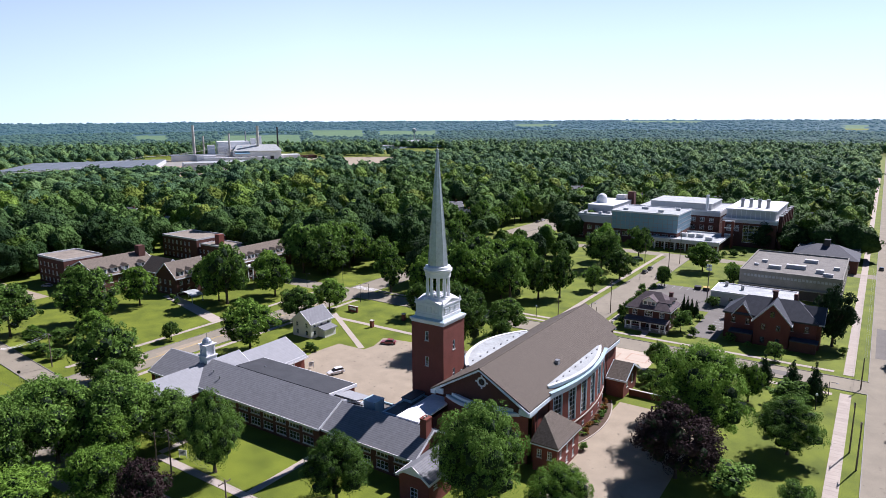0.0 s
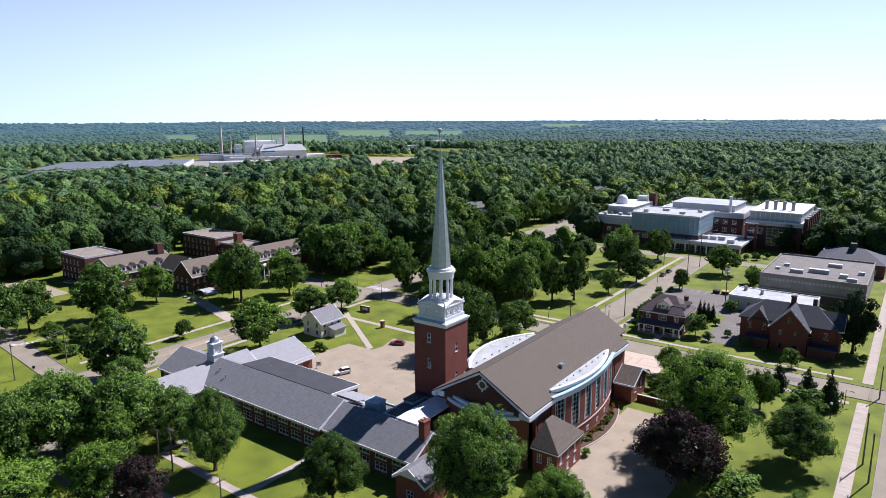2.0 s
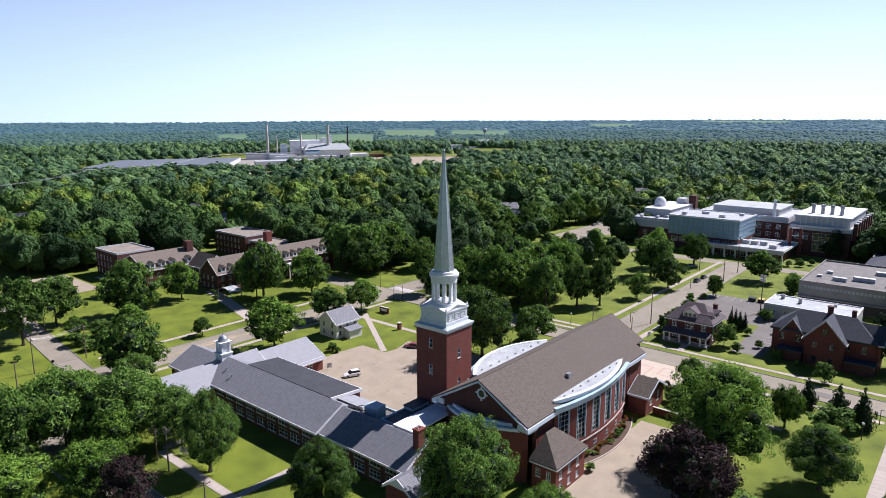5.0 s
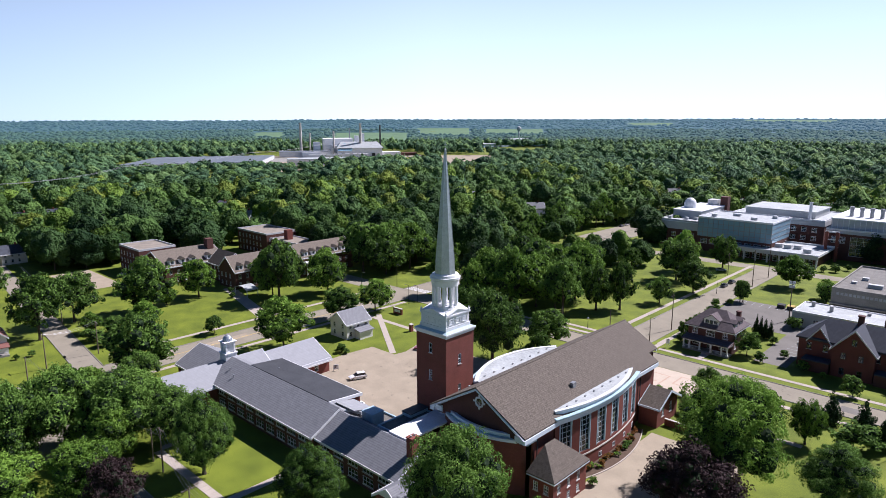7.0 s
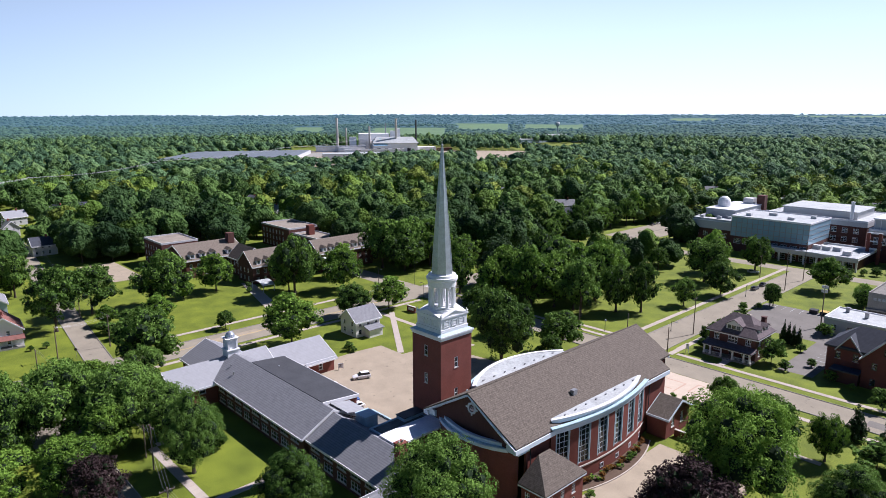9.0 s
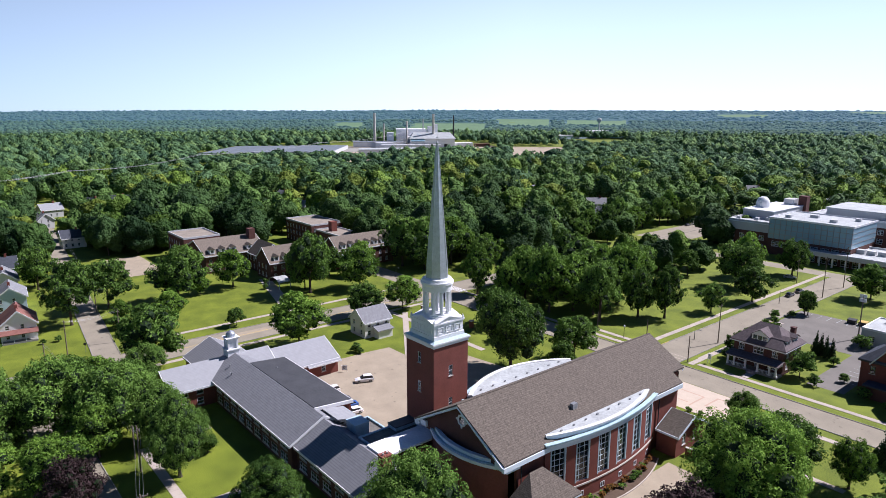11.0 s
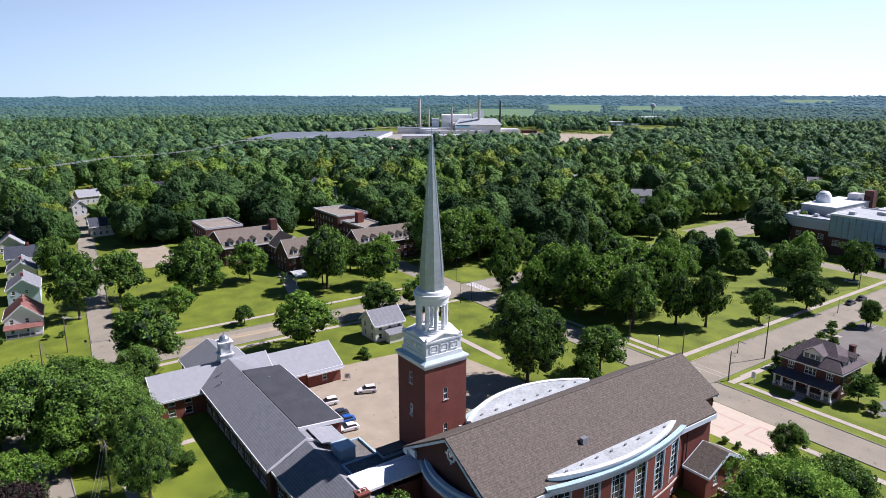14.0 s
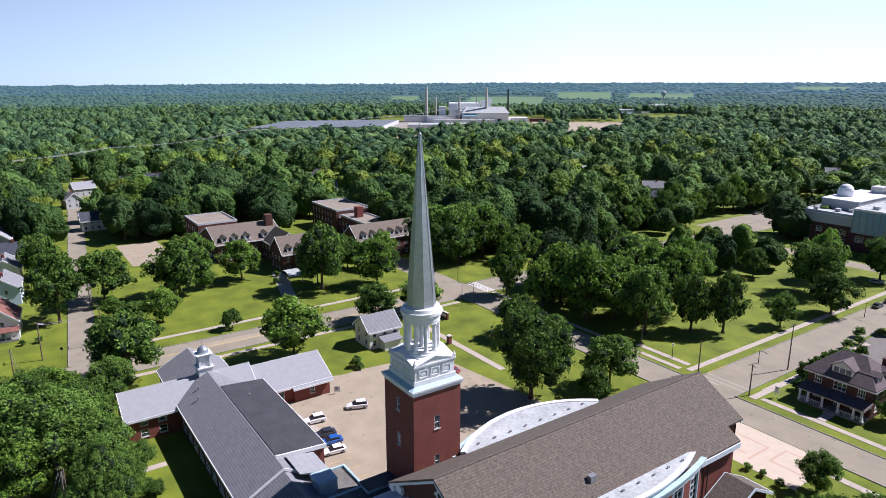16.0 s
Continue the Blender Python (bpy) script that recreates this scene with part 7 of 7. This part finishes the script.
P_WHITE, P_BLUE, P_DARK, P_RED, P_SILVER = car_paint("white_car_paint", (0.75, 0.75, 0.75)), car_paint("blue_car_paint", (0.02, 0.10, 0.36)), car_paint("dark_car_paint", (0.03, 0.035, 0.05)), car_paint("red_car_paint", (0.22, 0.02, 0.03)), car_paint("silver_car_paint", (0.45, 0.46, 0.48))
car(-115.8, 121.6, 247, P_WHITE, "white sport utility vehicle parked on the sandy lot", True)
car(-102.6, 110.0, 262, P_WHITE, "white saloon car parked beside the hall")
car(-106.0, 110.9, 262, P_BLUE, "bright blue car parked beside the hall")
car(-109.2, 111.0, 262, P_DARK, "dark blue car parked beside the hall")
car(-115.2, 111.6, 262, P_WHITE, "white estate car parked by the pale walk", True)
for y, paint_, note in ((389, P_DARK, "dark"), (396, P_WHITE, "white"), (414, P_WHITE, "white"), (422.5, P_SILVER, "silver"), (430, P_WHITE, "white"), (437, P_RED, "red")):
    car(-184.6, y, 90, paint_, note + " car parked along the main street")
car(-118.9, 148.2, 205, P_RED, "dark red car parked at the lot corner")
car(-93.5, 309.5, 20, P_SILVER, "silver car waiting near the crossing")
car(-82.2, 283.0, 90, P_DARK, "dark blue car parked at the kerb")
car(-82.2, 291.0, 90, P_DARK, "dark car parked at the kerb")
car(-74.4, 276.5, 90, P_WHITE, "white car parked at the kerb")
car(-278.5, 126.0, 200, P_SILVER, "silver car parked behind the brick hall")
car(4.4, 345.8, 90, P_DARK, "dark car driving lane of the wide street")
car(8.2, 338.0, 90, P_WHITE, "white car on the wide street")
for i, (y, c) in enumerate(((391, P_WHITE), (400, P_SILVER), (413, P_WHITE), (422, P_DARK), (433, P_WHITE))):
    car(-172.4, y, 90, c, "small parked car along the far main street")
for x, m_ in ((-56.0, DARKMETAL), (-52.8, YELLOW)):
    dmp = thing("dumpster", "steel waste container with sloping lid in the car park", "dumpster")
    db = bmesh.new()
    prism(db, [(x - 1.2, 265.4), (x + 1.2, 265.4), (x + 1.2, 267), (x - 1.2, 267)], 0, 1.3)
    part("body", db, DARKMETAL, dmp)
    db = bmesh.new()
    slab(db, [(x - 1.25, 265.3, 1.35), (x + 1.25, 265.3, 1.35), (x + 1.25, 267.1, 1.6), (x - 1.25, 267.1, 1.6)], 0.08)
    part("lid", db, m_, dmp)


# ---- poles, lamps, signs ----
def utility_pole(x, y, h, arm=True, turn=0):
    t = thing("utility_pole", "weathered wooden utility pole with crossarm", "utility pole", pose(x, y, 0, 0, 0, turn), group="utility poles")
    b = bmesh.new()
    lathe(b, [(0.17, 0), (0.11, h)], 8)
    part("shaft", b, POLE, t)
    if arm:
        a = part("crossarm", boxes((-1.2, 1.2, 0.1, 0.22, h - 0.7, h - 0.56)), POLE, t)
        for u in (-1.1, -0.4, 0.4, 1.1):
            i = bmesh.new()
            lathe(i, [(0.04, h - 0.56), (0.07, h - 0.5), (0.04, h - 0.36)], 6, u, 0.16)
            part("insulator", i, CONC_GREY, a)
    return t


def street_lamp(x, y, h, turn, globe=False):
    t = thing("street_lamp", "dark metal street lamp with small head", "street lamp", pose(x, y, 0, 0, 0, turn), group="street lamps")
    b = bmesh.new()
    lathe(b, [(0.14, 0), (0.1, 0.5), (0.06, h)], 8)
    part("post", b, DARKMETAL, t)
    if globe:
        g = bmesh.new()
        lathe(g, [(0.1, h), (0.26, h + 0.15), (0.3, h + 0.35), (0.2, h + 0.55), (0.05, h + 0.62)], 12)
        part("globe", g, WHITE, t)
    else:
        part("arm", boxes((0.0, 1.6, -0.04, 0.04, h - 0.1, h - 0.02)), DARKMETAL, t)
        part("head", boxes((1.3, 2.0, -0.14, 0.14, h - 0.2, h - 0.06)), STEEL, t)
    return t


for x, y, h in ((-182.4, 68.3, 10), (-175.3, 62, 7), (-219.3, 83.6, 9), (-112.8, 67.2, 7), (-73.9, 216, 11.8), (-74.0, 290.4, 15), (-74.4, 311, 16), (-88.6, 304, 9.5), (0.5, 147.7, 10.9), (1.9, 140.5, 10), (1.3, 186.2, 8.4), (-85.1, 196.7, 8.3), (-107.3, 66.7, 9.3), (-83.0, 60.7, 9.8), (-184.5, 82.3, 9.8), (-104.2, 199.5, 5.4), (-71.6, 195.8, 7.5)):
    utility_pole(x, y, h, arm=h > 8.9, turn=0 if x < -100 else 90)
for x, y, h, turn in ((-177.4, 192.5, 9.4, 0), (-188.9, 183.7, 6, 0), (-156.5, 179, 7.1, 180), (-155.5, 182.6, 6.3, 180), (-80.0, 213.7, 3.4, 0), (-80.4, 270.2, 4.4, 0), (-2.9 - 2.3, 177.8, 3.6, 0)):
    street_lamp(x, y, h, turn)
street_lamp(-7.1, 167.0, 3.4, 0, True), street_lamp(-94.2, 199.0, 3.2, 0, True)
fl = thing("floodlight_mast", "tall wooden mast with white floodlights", "floodlight mast", pose(-49.5, 252, 0))
b = bmesh.new()
lathe(b, [(0.2, 0), (0.13, 13.6)], 8)
part("mast", b, POLE, fl)
for k in range(4):
    part("floodlight", boxes((-0.9 + (k % 2) * 1.0, -0.1 + (k % 2) * 1.0, -0.35, -0.15, 11.4 + (k // 2) * 1.3, 12.4 + (k // 2) * 1.3)), WHITE, fl)


def wire(p, q, sag, r=0.025, n=14):
    """A hanging line between two points."""
    p, q = Vector(p), Vector(q)
    bm = bmesh.new()
    side = (q - p).cross(Vector((0, 0, 1))).normalized()
    rings = []
    for i in range(n + 1):
        u = i / n
        c = p.lerp(q, u) - Vector((0, 0, 4 * sag * u * (1 - u)))
        rings.append([bm.verts.new(c + o * r) for o in (side, Vector((0, 0, 1)), -side, Vector((0, 0, -1)))])
    for a, b_ in zip(rings, rings[1:]):
        for i in range(4):
            j = (i + 1) % 4
            bm.faces.new((a[i], a[j], b_[j], b_[i]))
    return bm


def line_of(points, offsets, sag, label, r=0.025):
    t = thing("power_line", label, "power line")
    for a, b_ in zip(points, points[1:]):
        for o in offsets:
            part("wire", wire((a[0] + o, a[1] + o * 0.4, a[2]), (b_[0] + o, b_[1] + o * 0.4, b_[2]), sag, r), STEEL, t)


line_of([(-175.3, 62, 6.8), (-112.8, 66.8, 6.8), (-107.3, 66.7, 9.0), (-83.0, 60.7, 9.4), (-20, 62.5, 9.0)], (-0.8, 0.0, 0.8), 1.0, "three thin power lines along the front street", 0.02)
line_of([(-182.4, 68.3, 9.6), (-184.5, 82.3, 9.5), (-219.3, 83.6, 8.6), (-290, 90, 9)], (-0.6, 0.6), 0.8, "thin power lines along the shaded street", 0.02)
line_of([(-470, 20, 22), (-518, 134, 22), (-640, 268, 21), (-775, 480, 21), (-900, 700, 24)], (-2.0, 0.6, 3.0), 3.0, "long pale power lines over the woods", 0.06)
line_of([(1.3, 186.2, 8.2), (1.3, 300, 9)], (0.0, 0.5), 1.0, "thin power lines along the wide street", 0.02)


def sign_board(x, y, z0, w, h, turn, label, material=None, bars=3):
    t = thing("sign", label, "sign", pose(x, y, 0, 0, 0, turn))
    for u in (-w / 2 + 0.06, w / 2 - 0.06):
        part("post", boxes((u - 0.05, u + 0.05, -0.05, 0.05, 0, z0 + h)), WHITE, t)
    part("board", boxes((-w / 2 + 0.13, w / 2 - 0.13, -0.04, 0.04, z0, z0 + h)), material or WHITE, t)
    for k in range(bars):
        part("writing_bar", boxes((-w / 2 + 0.3, w / 2 - 0.3 - 0.15 * k, -0.052, -0.043, z0 + h - 0.3 - k * 0.28, z0 + h - 0.18 - k * 0.28)), DARKMETAL, t)
    return t


sign_board(-124.2, 121.0, 0.5, 1.4, 1.3, 60, "white wooden notice board on the grass patch")
sign_board(-111.0, 71.8, 0.5, 1.8, 1.2, 20, "white wooden sign by the front walk")
sign_board(-67.6, 199.6, 1.2, 0.9, 1.5, 15, "narrow white sign at the street corner", bars=2)
stop = thing("stop_sign", "octagonal road sign on a thin post seen from behind", "road sign", pose(-181.2, 72.6, 0, 0, 0, 60))
b = bmesh.new()
lathe(b, [(0.04, 0), (0.04, 2.9)], 6)
part("post", b, STEEL, stop)
b = bmesh.new()
lathe(b, [(0.42, -0.02), (0.42, 0.02)], 8, 0, 0, math.pi / 8)
bmesh.ops.transform(b, matrix=Matrix.Translation((0, -0.07, 2.55)) @ Matrix.Rotation(math.pi / 2, 4, "X"), verts=b.verts)
part("plate", b, DARKMETAL, stop)
for x, y in ((-129.3, 169.6), (-133.5, 158.0)):
    pil = thing("brick_pillar", "short red brick pillar with stone cap", "pillar")
    part("shaft", boxes((x - 0.5, x + 0.5, y - 0.5, y + 0.5, 0, 2.2)), BRICK, pil)
    part("cap", boxes((x - 0.62, x + 0.62, y - 0.62, y + 0.62, 2.2, 2.4)), STONE, pil)
sgw = thing("brick_sign_wall", "low brick sign wall with white plaque", "sign wall")
part("wall", boxes((-152.5, -148.3, 167.7, 168.2, 0, 2.0)), BRICK, sgw)
part("plaque", boxes((-151.8, -149.0, 167.63, 167.697, 0.7, 1.6)), WHITE, sgw)
part("coping", boxes((-152.6, -148.2, 167.6, 168.3, 2.0, 2.14)), STONE, sgw)
tent = thing("entrance_canopy", "white curved entrance canopy beside the brick hall", "canopy")
cb = bmesh.new()
n = 10
tops = [(-216 + 9 * i / n, 143.0, 2.6 + 1.2 * math.sin(math.pi * i / n)) for i in range(n + 1)]
for a_, b_ in zip(tops, tops[1:]):
    slab(cb, [a_, b_, (b_[0], b_[1] + 5, b_[2]), (a_[0], a_[1] + 5, a_[2])], 0.1)
part("roof", cb, ROOF_WHITE, tent)
for x in (-215.8, -207.2):
    for y in (143.2, 147.8):
        part("post", boxes((x - 0.1, x + 0.1, y - 0.1, y + 0.1, 0, 2.55)), WHITE, tent)

# roof vents and small roof fittings
for x, y, z in ((-127.8, 92.6, 7.5), (-124.2, 91.5, 7.0), (-117.5, 99.5, 8.3)):
    v = thing("roof_vent", "small metal vent pipe on the roof", "vent", pose(x, y, z - 0.25))
    b = bmesh.new()
    lathe(b, [(0.12, 0), (0.12, 0.8), (0.22, 0.82), (0.2, 1.0)], 8)
    part("pipe", b, STEEL, v)
# downpipes on church corners
for x, y, zt in ((CX + 10.55, 109.8, 11.0), (CX + 10.55, 149.0, 11.0)):
    part("downpipe", boxes((x, x + 0.14, y, y + 0.14, 0.2, zt)), DARKMETAL, church)

# shrubs and flowers
flower_rng = random.Random(9)
FLOWER_KIND = [tree_kind(31, FLOWER, 300, 0.16, 8), tree_kind(32, LEAF_LIGHT, 300, 0.16, 8)]
for i in range(26):
    u = -13.8 + i * 1.1
    R = (14.5 ** 2 + 2.7 ** 2) / (2 * 2.7)
    v = math.sqrt(R * R - u * u) - (R - 2.7)
    f = thing("flower_shrub", "small flowering shrub in red, yellow and green below the bay", "shrub", pose(CX + 11.9 + v + flower_rng.uniform(-0.5, 0.5), 131.2 + u, 0.1, 0, 0, flower_rng.uniform(0, 360)), group="bed shrubs")
    c = part("foliage", flower_rng.choice(FLOWER_KIND)[1], None, f)
    s_ = flower_rng.uniform(0.65, 1.1)
    c.matrix_basis = Matrix.Diagonal((s_, s_, s_ * 0.6, 1))
for x, y, r in ((-45.0, 118.9, 1.3), (-45.0, 160.0, 2.2), (-43.4, 154.0, 1.6), (-42.5, 157.0, 1.5), (-134.4, 130.9, 1.8), (-136.5, 132.5, 1.4), (-132.6, 131.2, 1.2), (-55.5, 168.6, 1.0), (-52.8, 168.8, 1.0), (-49.5, 168.3, 1.1), (-196, 68.5, 1.3), (-196.2, 64.5, 1.2), (-199.5, 54.2, 1.3), (-211, 139.5, 1.6), (-219, 143.0, 1.5), (-3.9, 213, 1.6), (-28, 204.8, 1.3), (-20, 205.0, 1.2), (-60, 338, 2.2), (-56, 341, 2.4), (-53, 348, 2.2), (-58, 347, 2.0), (-67.5, 238, 2.4), (-68.5, 232, 2.6), (-69, 225, 2.6)):
    plant(x, y, r * 1.5, r, "bush")
# hedge along the dark house corner
for i in range(5):
    plant(-68.8, 213 + i * 3.2, 5.2, 1.8, "bush")
